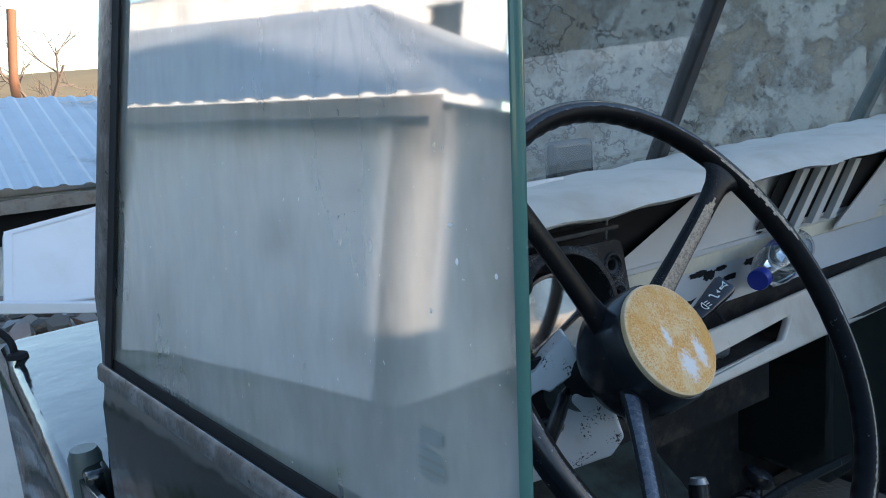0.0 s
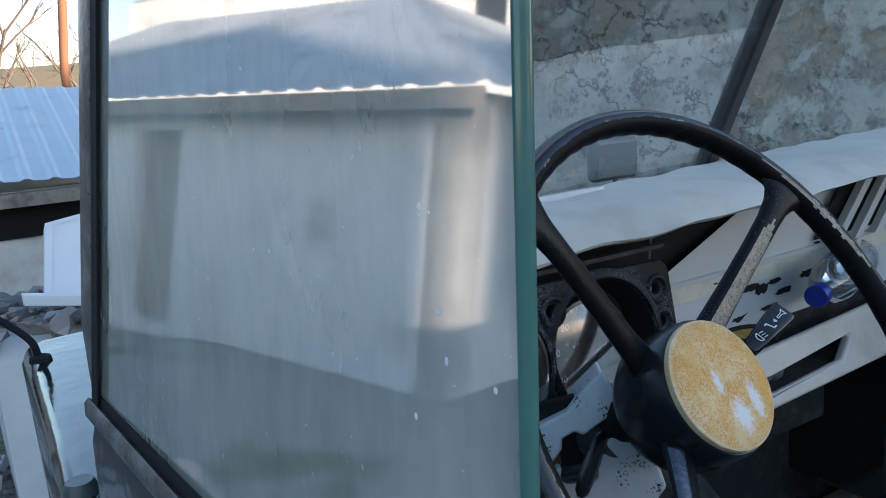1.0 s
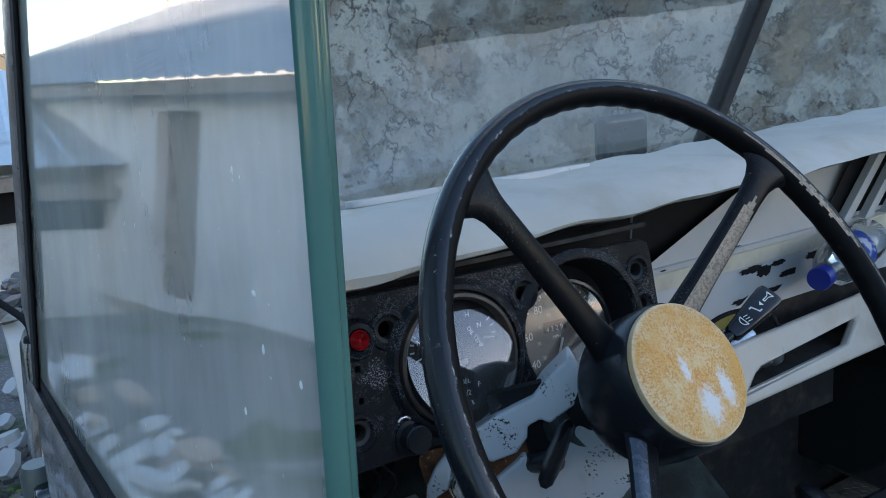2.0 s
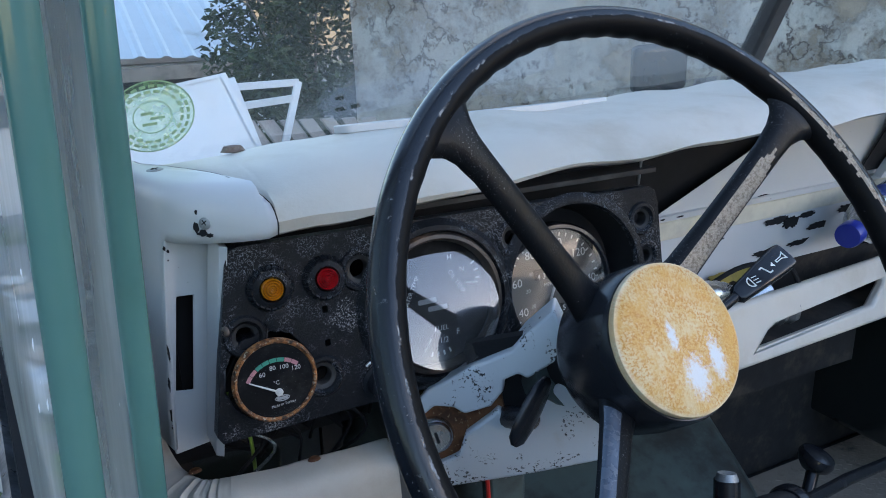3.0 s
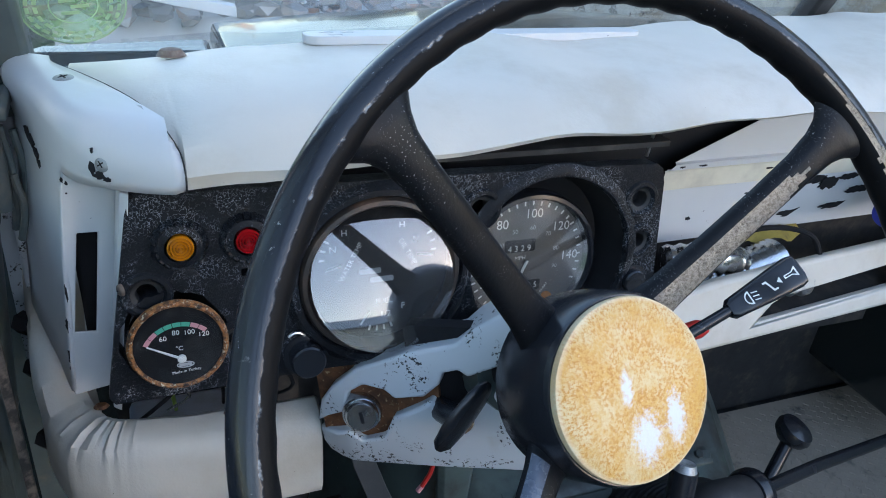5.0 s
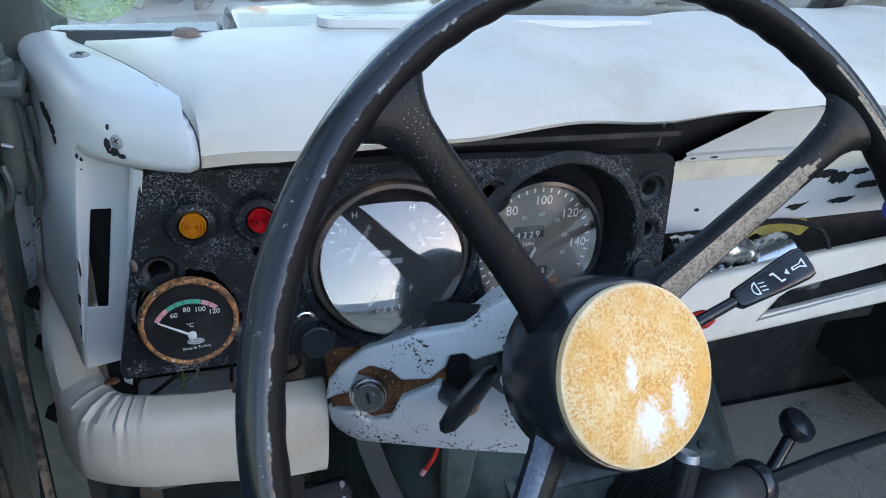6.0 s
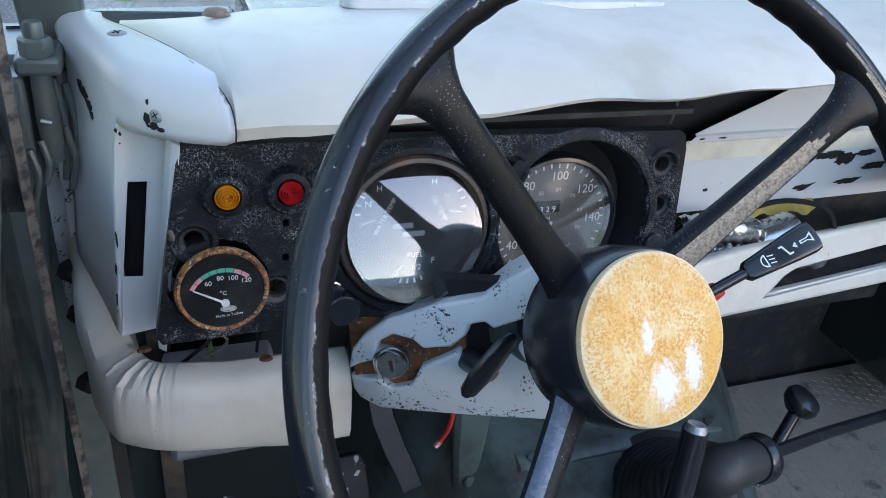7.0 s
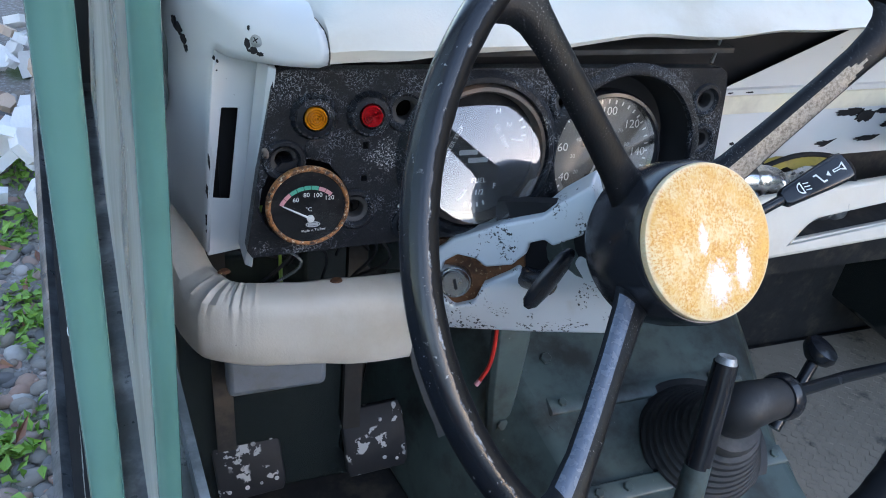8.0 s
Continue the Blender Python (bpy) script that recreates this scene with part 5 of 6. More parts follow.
# ---- wires behind the panel ----
wires = random.Random(11)
wl = thing("wiring_loom", (0.46, 0.62, 1.21), "loose black wires hanging behind the instrument panel", "wires")
for i in range(22):
    x = 0.41 + wires.random() * 0.11
    y = 0.57 + wires.random() * 0.08
    p = [(x, y, 1.3), (x + wires.uniform(-0.02, 0.02), y + wires.uniform(-0.02, 0.01), 1.25), (x + wires.uniform(-0.03, 0.03), y + wires.uniform(-0.03, 0.01), 1.22), (x + wires.uniform(-0.03, 0.03), y + 0.02, 1.17)]
    part("wire", tube(bend(p, 5), wires.uniform(0.001, 0.0018), 6), (LIME if i == 3 else ALU if i == 8 else MATT), wl)
rw = thing("red_wire", (0.66, 0.68, 1.0), "thin red wire hanging with a bared end", "wire")
part("wire", tube(bend([(0.65, 0.64, 1.13), (0.664, 0.658, 1.06), (0.6665, 0.66, 1.015), (0.664, 0.66, 0.99), (0.656, 0.66, 0.972)], 6), 0.0024, 8), RED_WIRE, rw)
part("bared_end", tube([(0.656, 0.66, 0.972), (0.652, 0.66, 0.966)], 0.0029, 8), PINK, rw)

# ---- pedals ----


def pedal(x, z, turn, arm_x, label, seed):
    rnd = random.Random(seed)
    p = thing("pedal", (x, 0.77, z - 0.05), label, "pedal", "pedals")
    m = pose(x, 0.775, z, 62, 0, 0) @ pose(0, 0, 0, 0, 0, turn)

    def bow(u):
        return -4.5 * u * u

    rows = []
    for k in range(9):
        v = -0.046 + 0.092 * k / 8
        w = 0.042 - (0.004 if k in (0, 8) else 0.0)
        rows.append([m @ Vector((a, v, bow(v) - d)) for a, d in ((-w, 0.0015), (-w + 0.004, 0.0), (0, 0.0), (w - 0.004, 0.0), (w, 0.0015), (w, 0.011), (-w, 0.011))])
    pad = soften(part("pad", loft(rows), WORN_PAD, p), 0.002)
    for i in range(4):
        for j in range(3):
            if rnd.random() < 0.62:
                a, v = -0.029 + 0.0195 * i + rnd.uniform(-0.003, 0.003), -0.03 + 0.029 * j + rnd.uniform(-0.004, 0.004)
                r = rnd.uniform(0.0022, 0.0036)
                part("stud", revolve([(r, -0.001), (r * 0.8, 0.0014), (0, 0.0018)], m @ pose(a, v, bow(v)), 10), STUD, pad)
    part("arm", loft([[(arm_x + a, y + b, zz) for a, b in ((-0.011, -0.006), (0.011, -0.006), (0.011, 0.006), (-0.011, 0.006))] for y, zz in ((0.782, z + 0.03), (0.785, z + 0.12), (0.79, z + 0.32))]), NEAR_BLACK, p)
    return p


STUD = surface("worn_rubber_stud", (0.4, 0.4, 0.41), 0.5, vary=0.3, dirt=(0.1, 0.1, 0.1), dirt_scale=60, bump=0.2)
pedal(0.415, 0.775, 4, 0.39, "clutch pedal with a studded worn rubber pad", 3)
pedal(0.579, 0.777, 3, 0.545, "brake pedal with a studded worn rubber pad", 5)
soften(part("pedal_box", loft([[(x, y, z) for y, z in ((0.735, 0.936), (0.716, 0.95), (0.712, 1.06), (0.76, 1.06), (0.76, 0.936))] for x in (0.392, 0.44, 0.497)]), surface("pale_blue_grey_paint", (0.17, 0.19, 0.22), 0.4, dirt=(0.12, 0.12, 0.12), dirt_scale=20, bump=0.3), body, "pale grey cover over the pedal box"), 0.006)
soften(part("column_brace", loft([[(x + a, 0.76 + b, z + 0.35 * a) for a, b in ((-0.012, 0.0), (0.012, 0.0), (0.012, 0.003), (-0.012, 0.003))] for x, b, z in ((0.612, 0.03, 1.03), (0.616, 0.015, 0.965), (0.626, 0.004, 0.914), (0.645, 0.0, 0.857), (0.664, 0.0, 0.81), (0.674, 0.004, 0.78))]), surface("dull_grey_strap", (0.08, 0.085, 0.09), 0.4, metal=0.2, dirt=(0.1, 0.1, 0.1), dirt_scale=30, bump=0.2), body, "bent grey steel strap"), 0.001)
bracket = soften(part("column_bracket", loft([[(a, y, z) for a, y in ((x0, 0.722), (x0 + 0.006, 0.716), (x1 - 0.006, 0.716), (x1, 0.722), (x1, 0.73), (x0, 0.73))] for x0, x1, z in ((0.694, 0.748, 1.1), (0.697, 0.748, 0.98), (0.704, 0.745, 0.88), (0.712, 0.742, 0.81))]), GREEN_IN, body, "dusty green bracket under the column"), 0.001)
hexhead(axes((0.728, 0.716, 0.832), (0, -1, 0.3)), 0.008, 0.006, GREEN_IN, bracket)
part("footwell_panel", plate([(0.0, 0.6), (0.07, 0.6), (0.06, 1.15), (0.0, 1.15)], [], 0.004, axes((0.68, 0.86, 0), (-0.3, -1, 0.1), (1, -0.3, 0))), GREEN_IN, body)
part("heater_box", box(0.96, 1.5, 0.86, 0.99, 0.9, 1.15), NEAR_BLACK, body)

# ---- levers on the tunnel ----
gear = thing("gear_lever", (0.93, 0.55, 0.82), "black gear lever, bent over, in a ribbed rubber boot", "gear lever")
b0, b1 = Vector((0.965, 0.625, 0.82)), Vector((0.92, 0.535, 0.985))
ax = (b1 - b0).normalized()
prof = [(0.095, 0.0), (0.092, 0.012)]
for k in range(9):
    h = 0.016 + k * 0.0122
    r = 0.079 - k * 0.0047
    prof += [(r, h), (r + 0.002, h + 0.0035), (r, h + 0.007), (r - 0.006, h + 0.009)]
prof += [(0.036, 0.13), (0.033, 0.142), (0.0, 0.15)]
part("boot", revolve(prof, axes(b0, ax), 40), RUBBER, gear, "ribbed black rubber boot")
e1 = Vector((0.966, 0.54, 0.993))
part("elbow", tube(bend([(0.935, 0.565, 0.955), (0.9, 0.535, 0.992), (0.915, 0.53, 1.003), e1], 6), [0.032 - 0.0006 * k for k in range(19)], 24), RUBBER, gear)
part("collar", revolve([(0.0, -0.014), (0.024, -0.012), (0.0265, -0.004), (0.0265, 0.003), (0.023, 0.008), (0.012, 0.01), (0.0, 0.01)], axes(e1, (0.9, 0.2, -0.22)), 32), BLACK, gear)
part("lever", tube([e1, (1.1, 0.572, 0.966), (1.29, 0.62, 0.912), (1.4, 0.65, 0.88)], 0.0072, 16), BLACK, gear)
hb = thing("hand_brake", (0.79, 0.47, 0.8), "upright hand lever with a dented chrome tip", "lever")
part("lower_bar", tube([(0.792, 0.44, 0.85), (0.81, 0.47, 0.93), (0.821, 0.487, 0.985)], [0.017, 0.0145, 0.0132], 18), GREEN_IN, hb)
part("grip", tube([(0.82, 0.486, 0.982), (0.834, 0.507, 1.05), (0.84, 0.517, 1.086)], [0.0132, 0.0128, 0.012], 18), BLACK, hb)
part("chrome_tip", revolve([(0.0108, 0), (0.0098, 0.003), (0.0085, 0.0065), (0.004, 0.0045), (0, 0.003)], axes((0.84, 0.517, 1.086), (0.18, 0.28, 0.93)), 18), OLD_SCREW, hb)
tr = thing("transfer_lever", (1.08, 0.6, 0.86), "short lever with a round black knob", "lever")
part("rod", tube([(1.06, 0.6, 0.86), (1.105, 0.625, 0.905), (1.135, 0.642, 0.935)], 0.008, 12), BLACK, tr)
part("knob", revolve([(0.0, -0.016), (0.012, -0.015), (0.0215, -0.006), (0.0235, 0.002), (0.021, 0.009), (0.012, 0.0125), (0.0, 0.013)], axes((1.137, 0.643, 0.94), (0.3, -0.25, 0.9)), 28), BLACK, tr)
pull = thing("red_pull_knob", (0.69, 0.52, 1.24), "small red knob on a thin rod beside the steering column", "knob")
part("rod", tube([(0.66, 0.545, 1.219), (0.72, 0.52, 1.241), (0.776, 0.4985, 1.258)], 0.0028, 8), BLACK, pull)
part("knob", revolve([(0.0, 0.021), (0.0045, 0.02), (0.0068, 0.014), (0.0066, 0.002), (0.004, 0.0), (0.0, 0.0)], axes((0.772, 0.4995, 1.2567), (0.9, -0.15, 0.3)), 20), RED_WIRE, pull)

# ---- things on the shelf ----
btl = thing("plastic_bottle", (1.2, 0.68, 1.19), "clear plastic bottle with a blue cap, lying", "bottle")
BM_ = axes((1.152, 0.652, 1.236), (0.95, 0.3, 0.05))
part("bottle_body", revolve([(0.0, 0.215), (0.026, 0.212), (0.031, 0.2), (0.031, 0.15), (0.029, 0.145), (0.031, 0.14), (0.031, 0.08), (0.026, 0.055), (0.0145, 0.03), (0.0135, 0.012)], BM_, 32), CLEAR, btl)
part("blue_cap", revolve([(0.0, -0.001), (0.0145, -0.001), (0.0155, 0.003), (0.0155, 0.018), (0.0, 0.018)], BM_, 32), BLUE, btl)
part("blue_label", revolve([(0.0315, 0.085), (0.0318, 0.135)], BM_, 32), surface("blue_print", (0.03, 0.07, 0.35), 0.4, dirt=(0.5, 0.55, 0.65), dirt_scale=40, dirt_at=(0.5, 0.56), bump=0.0), btl)
duct = thing("heater_duct", (0.97, 0.7, 1.13), "ribbed bright metal heater duct lying in the shelf", "duct")
prof = []
for k in range(15):
    prof += [(0.021, k * 0.0105), (0.0245, k * 0.0105 + 0.005)]
part("hose", revolve(prof, axes((0.93, 0.672, 1.149), (0.96, 0.24, 0.05)), 28), ALU, duct)
elbow = thing("metal_elbow", (1.06, 0.68, 1.12), "dull bright metal duct elbow under the shelf lip", "duct")
rib = []
for k in range(13):
    u = k / 12
    rib.append(Vector((1.02 + 0.085 * u, 0.675 + 0.012 * math.sin(u * 3), 1.14 + 0.008 * u)))
part("ribbed_pipe", tube(rib, [0.018 + (0.0026 if k % 2 else 0.0) for k in range(13)], 20), surface("dull_duct_metal", (0.42, 0.44, 0.46), 0.35, metal=0.9, dirt=(0.2, 0.2, 0.2), dirt_scale=40, bump=0.2), elbow)
hose2 = thing("heater_duct", (0.99, 0.69, 1.13), "second ribbed bright metal duct beside the first", "duct")
rib = bend([(0.915, 0.697, 1.181), (0.957, 0.684, 1.187), (1.002, 0.692, 1.174), (1.035, 0.707, 1.146)], 7)
part("hose", tube(rib, [0.016 + (0.0025 if k % 2 else 0.0) for k in range(len(rib))], 20), ALU, hose2)
tape = thing("yellow_strip", (1.08, 0.735, 1.17), "crumpled yellow strip of tape", "tape")
bm = loft([[(x, 0.722 + 0.004 * math.sin(x * 90), 1.174 + 0.004 * math.sin(x * 140)), (x, 0.736, 1.182 + 0.003 * math.sin(x * 110)), (x, 0.738, 1.182)] for x in [1.022 + 0.009 * i for i in range(13)]])
part("strip", bm, YELLOW, tape)
cb = thing("black_cable", (1.06, 0.7, 1.16), "thin black cable looped over the shelf", "cable")
part("cable", tube(bend([(1.0, 0.73, 1.169), (1.052, 0.712, 1.198), (1.098, 0.689, 1.198), (1.121, 0.68, 1.165)], 6), 0.003, 8), MATT, cb)

# ---- windscreen hinge and bolts on the post ----
hg = soften(part("hinge_bracket", box(0.333, 0.359, 0.625, 0.665, 1.388, 1.399), GREEN, ws, "dark green hinge with a large hex bolt"), 0.003)
hexhead(axes((0.346, 0.634, 1.399), (0, 0, 1)), 0.0096, 0.011, GREEN, hg, "nut")
part("thread", revolve([(0.0055, 0.0), (0.0055, 0.007), (0.0045, 0.009), (0, 0.009)], axes((0.346, 0.634, 1.41), (0, 0, 1)), 20), GREEN, hg)
part("shank", tube([(0.346, 0.634, 1.39), (0.346, 0.634, 1.36), (0.346, 0.634, 1.33)], [0.006, 0.0072, 0.006], 16), GREEN, hg)
soften(part("clamp_block", box(0.325, 0.336, 0.632, 0.668, 1.335, 1.385), GREEN, hg), 0.003)
part("cotter", tube([(0.3425, 0.6255, 1.3605), (0.3485, 0.6255, 1.3585)], 0.0014, 8), OLD_SCREW, hg)
for k, (x, y, z0, z1) in enumerate(((0.351, 0.645, 1.38, 1.31), (0.357, 0.65, 1.375, 1.32), (0.333, 0.628, 1.34, 1.305), (0.34, 0.63, 1.345, 1.315), (0.354, 0.64, 1.35, 1.305))):
    part("clip", tube(bend([(x, y, z0), (x + 0.003, y - 0.003, (z0 + z1) / 2), (x - 0.002, y, z1)], 4), 0.0024, 8), GREEN, hg)
for x, y, z in ((0.332, 0.686, 1.212), (0.334, 0.68, 1.175), (0.33, 0.684, 1.1)):
    b = thing("post_bolt", (x, y, z), "dirty hex bolt in the door post", "bolt", "post bolts")
    hexhead(axes((x, y, z), (0.75, -0.66, 0)), 0.0085, 0.012, MATT, b, "head")

# ---- the yard ----


def speckle_ground():
    n = Nodes("gravel_earth")
    col = n.mix(n.noise(3, 6), (0.17, 0.15, 0.13), (0.3, 0.275, 0.25))
    col = n.mix(n.ramp(n.noise(45, 4), 0.5, 0.6), col, (0.33, 0.32, 0.31))
    col = n.mix(n.ramp(n.noise(1.1, 4), 0.52, 0.62), col, (0.06, 0.09, 0.025))
    sep = n.add("ShaderNodeSeparateXYZ")
    n.link(n.co, sep.inputs[0])
    grass = n.mix(n.noise(0.15, 6), (0.3, 0.2, 0.08), (0.42, 0.3, 0.14))
    col = n.mix(n.ramp(sep.outputs["Y"], 30.0, 45.0), col, grass)
    n.bump(n.noise(60, 5), 0.8, 0.02)
    return n.done(col, 0.9)


def ground_z(x, y):
    d = math.hypot(x - 0.6, y - 0.3)
    s = min(1, max(0, (d - 6.0) / 6.0))
    h = -1.1 * s * s * (3 - 2 * s)
    far = max(0.0, (y - 40) / 100)
    return h + 13 * min(1.0, far) ** 1.3 * (0.9 + 0.15 * math.sin(x * 0.02)) if y > 40 else h


bm = bmesh.new()
marks = [-600, -300, -150, -80, -50, -30, -20, -15, -12, -10, -8, -7, -6, -5, -4, -3, -2, -1, 0, 1, 2, 3, 4, 5, 6, 7, 8, 10, 12, 15, 20, 30, 40, 60, 80, 100, 120, 140, 170, 200, 300, 600]
grid = [[bm.verts.new((x, y, ground_z(x, y))) for x in marks] for y in marks]
for a, b in zip(grid, grid[1:]):
    for i in range(len(marks) - 1):
        bm.faces.new((a[i], a[i + 1], b[i + 1], b[i]))
ground = part("ground", bm, speckle_ground())
tagged(ground, "gravelly earth with weeds, rising to a hill far off", "ground", kind="structure")

# pebbles and weeds beside the car
peb = random.Random(5)
bm = bmesh.new()


def pebble(bm, x, y, z, r, rnd, level=1):
    m = pose(x, y, z, rnd.uniform(-25, 25), rnd.uniform(-25, 25), rnd.uniform(0, 360)) @ Matrix.Diagonal((r * rnd.uniform(0.8, 1.3), r * rnd.uniform(0.6, 1), r * rnd.uniform(0.4, 0.7), 1))
    bmesh.ops.create_icosphere(bm, subdivisions=level, radius=1, matrix=m)


def stone_mat():
    n = Nodes("mixed_pebbles")
    g = n.add("ShaderNodeNewGeometry")
    r = n.add("ShaderNodeValToRGB")
    r.color_ramp.elements[0].color = (0.1, 0.1, 0.105, 1)
    r.color_ramp.elements[1].color = (0.46, 0.45, 0.43, 1)
    for p, c in ((0.35, (0.2, 0.185, 0.165)), (0.6, (0.25, 0.205, 0.16)), (0.8, (0.36, 0.2, 0.14))):
        e = r.color_ramp.elements.new(p)
        e.color = (*c, 1)
    n.link(g.outputs["Random Per Island"], r.inputs["Fac"])
    n.bump(n.noise(120, 4), 0.4, 0.004)
    return n.done(n.mix(n.math("MULTIPLY", n.noise(60), 0.5), r.outputs["Color"], (0.2, 0.19, 0.18)), 0.75)


STONES = stone_mat()


def plaster_bits():
    n = Nodes("broken_plaster")
    g = n.add("ShaderNodeNewGeometry")
    r = n.ramp(g.outputs["Random Per Island"], 0.72, 0.8)
    col = n.mix(r, (0.74, 0.73, 0.72), (0.52, 0.35, 0.24))
    n.bump(n.noise(50, 5), 0.4, 0.01)
    return n.done(n.mix(n.math("MULTIPLY", n.noise(14, 5), 0.5), col, (0.5, 0.48, 0.45)), 0.85)


STONES_PALE = plaster_bits()
for cell in range(14):
    sub = bmesh.new()
    for i in range(200):
        x, y = peb.uniform(-0.6, 0.24), 1.0 + 3.0 * peb.random() ** 1.4
        pebble(sub, x, y, peb.uniform(-0.003, 0.006), peb.choice((0.009, 0.012, 0.016, 0.02, 0.026, 0.034)), peb, 2)
    sheet = bpy.data.meshes.new("gravel")
    sub.to_mesh(sheet)
    sub.free()
    bm.from_mesh(sheet)
    bpy.data.meshes.remove(sheet)
pebbles = part("pebbles", bm, STONES)
tagged(pebbles, "grey and brown pebbles on the ground beside the vehicle", "gravel", kind="stuff")


def leaf_mat(name, a, b):
    n = Nodes(name)
    g = n.add("ShaderNodeNewGeometry")
    col = n.mix(g.outputs["Random Per Island"], a, b)
    n.bsdf.inputs["Subsurface Weight"].default_value = 0.05
    return n.done(col, 0.5)


WEED = leaf_mat("fresh_weed", (0.1, 0.22, 0.02), (0.24, 0.42, 0.07))
LEAF = leaf_mat("dark_foliage", (0.02, 0.035, 0.012), (0.06, 0.085, 0.03))
DRY = leaf_mat("dry_leaf", (0.2, 0.07, 0.05), (0.3, 0.16, 0.1))


def leaf(bm, p, length, width, rnd, droop=0.4):
    m = pose(*p, rnd.uniform(-60, 60), rnd.uniform(-60, 60), rnd.uniform(0, 360))
    pts = ((0, 0, 0), (width * 0.5, length * 0.35, 0.1 * length), (0, length, -droop * length * 0.3), (-width * 0.5, length * 0.35, 0.1 * length))
    vs = [bm.verts.new(m @ Vector(q)) for q in pts]
    bm.faces.new((vs[0], vs[1], vs[2]))
    bm.faces.new((vs[0], vs[2], vs[3]))


bm = bmesh.new()
for c in range(58):
    cx, cy = peb.uniform(-0.55, 0.2), 1.2 + 2.3 * peb.random() ** 1.3
    for k in range(60):
        leaf(bm, (cx + peb.gauss(0, 0.05), cy + peb.gauss(0, 0.06), peb.uniform(0.005, 0.04)), peb.uniform(0.025, 0.05), peb.uniform(0.016, 0.03), peb)
tagged(part("weeds", bm, WEED), "small bright green weeds among the pebbles", "weeds", kind="stuff")
bm = bmesh.new()
for k in range(90):
    leaf(bm, (peb.uniform(-0.5, 0.22), peb.uniform(1.1, 2.8), 0.03), peb.uniform(0.05, 0.1), peb.uniform(0.02, 0.035), peb)
tagged(part("fallen_leaves", bm, DRY), "fallen reddish brown leaves", "leaves", kind="stuff")


# old plastered stone wall ahead
def wall_material():
    """Rubble stone under old cream plaster that has come off in patches."""
    n = Nodes("peeling_plaster")
    stone = n.mix(n.noise(9, 8, 0.7), (0.4, 0.32, 0.22), (0.62, 0.53, 0.4))
    cream = n.mix(n.noise(3.5, 8, 0.65), (0.64, 0.6, 0.5), (0.82, 0.8, 0.73))
    cream = n.mix(n.math("MULTIPLY", n.ramp(n.noise(7, 9, 0.72), 0.5, 0.68), 0.8), cream, (0.5, 0.43, 0.33))
    m = n.ramp(n.noise(2.1, 10, 0.72), 0.42, 0.52)
    col = n.mix(m, stone, cream)
    pits = n.math("MULTIPLY", n.ramp(n.noise(13, 8, 0.75), 0.56, 0.64), n.ramp(n.noise(1.6, 4), 0.4, 0.56))
    col = n.mix(n.math("MULTIPLY", pits, 0.85), col, (0.17, 0.12, 0.085))
    worm = n.math("ABSOLUTE", n.math("SUBTRACT", n.noise(3.4, 7, 0.62), 0.5), 0.0)
    crack = n.math("MULTIPLY", n.ramp(worm, 0.02, 0.004), n.ramp(n.noise(1.2, 3), 0.45, 0.6))
    col = n.mix(n.math("MULTIPLY", crack, 0.8), col, (0.14, 0.1, 0.075))
    stain = n.ramp(n.noise(1.1, 5, 0.6, (1, 1, 0.5)), 0.52, 0.72)
    col = n.mix(n.math("MULTIPLY", stain, 0.55), col, (0.3, 0.25, 0.19))
    h = n.math("ADD", n.math("MULTIPLY", m, 0.6), n.math("MULTIPLY", n.noise(13, 9, 0.72), 1.0))
    n.bump(n.math("SUBTRACT", h, n.math("ADD", pits, crack)), 1.0, 0.06)
    return n.done(col, 0.9)


WALL = wall_material()
PLASTER = surface("grey_house_plaster", (0.72, 0.72, 0.7), 0.85, dirt=(0.42, 0.4, 0.37), dirt_scale=1.0, vary=0.06, grain=40, bump=0.3, depth=0.01)


def long_wall(a, b, height, thick, base, material, name, label, cells=48):
    """A rough standing wall from a to b, uneven on its face."""
    a, b = Vector((*a, base)), Vector((*b, base))
    d = (b - a).normalized()
    nrm = Vector((d.y, -d.x, 0))
    bm = bmesh.new()
    rows = []
    for j in range(cells // 3 + 1):
        z = height * j / (cells // 3)
        rows.append([bm.verts.new(a.lerp(b, i / cells) + nrm * (0.05 * noise.noise(Vector((i * 0.5, j * 0.5, 2)))) + Vector((0, 0, z))) for i in range(cells + 1)])
    for r, q in zip(rows, rows[1:]):
        for i in range(cells):
            bm.faces.new((r[i], r[i + 1], q[i + 1], q[i]))
    got = bmesh.ops.extrude_face_region(bm, geom=list(bm.faces))
    bmesh.ops.translate(bm, vec=-nrm * thick, verts=[v for v in got["geom"] if isinstance(v, bmesh.types.BMVert)])
    ob = part(name, bm, material)
    return tagged(ob, label, "wall", kind="structure")


long_wall((2.3, 5.55), (5.2, 2.6), 4.2, 0.5, -0.3, WALL, "wall_north", "old stone wall with peeling cream plaster")
long_wall((5.25, 2.75), (7.5, -1.5), 4.2, 0.5, -0.3, WALL, "wall_east", "old stone wall with peeling cream plaster")

# barn with a corrugated roof, to the left of the wall
TIN = surface("pale_corrugated_iron", (0.55, 0.58, 0.6), 0.35, metal=0.5, dirt=(0.3, 0.28, 0.25), dirt_scale=1.5, dirt_at=(0.55, 0.8), vary=0.08, bump=0.1)
barn = thing("barn", (0.5, 9.0, -1.1), "low barn with a pale corrugated iron roof", "barn")


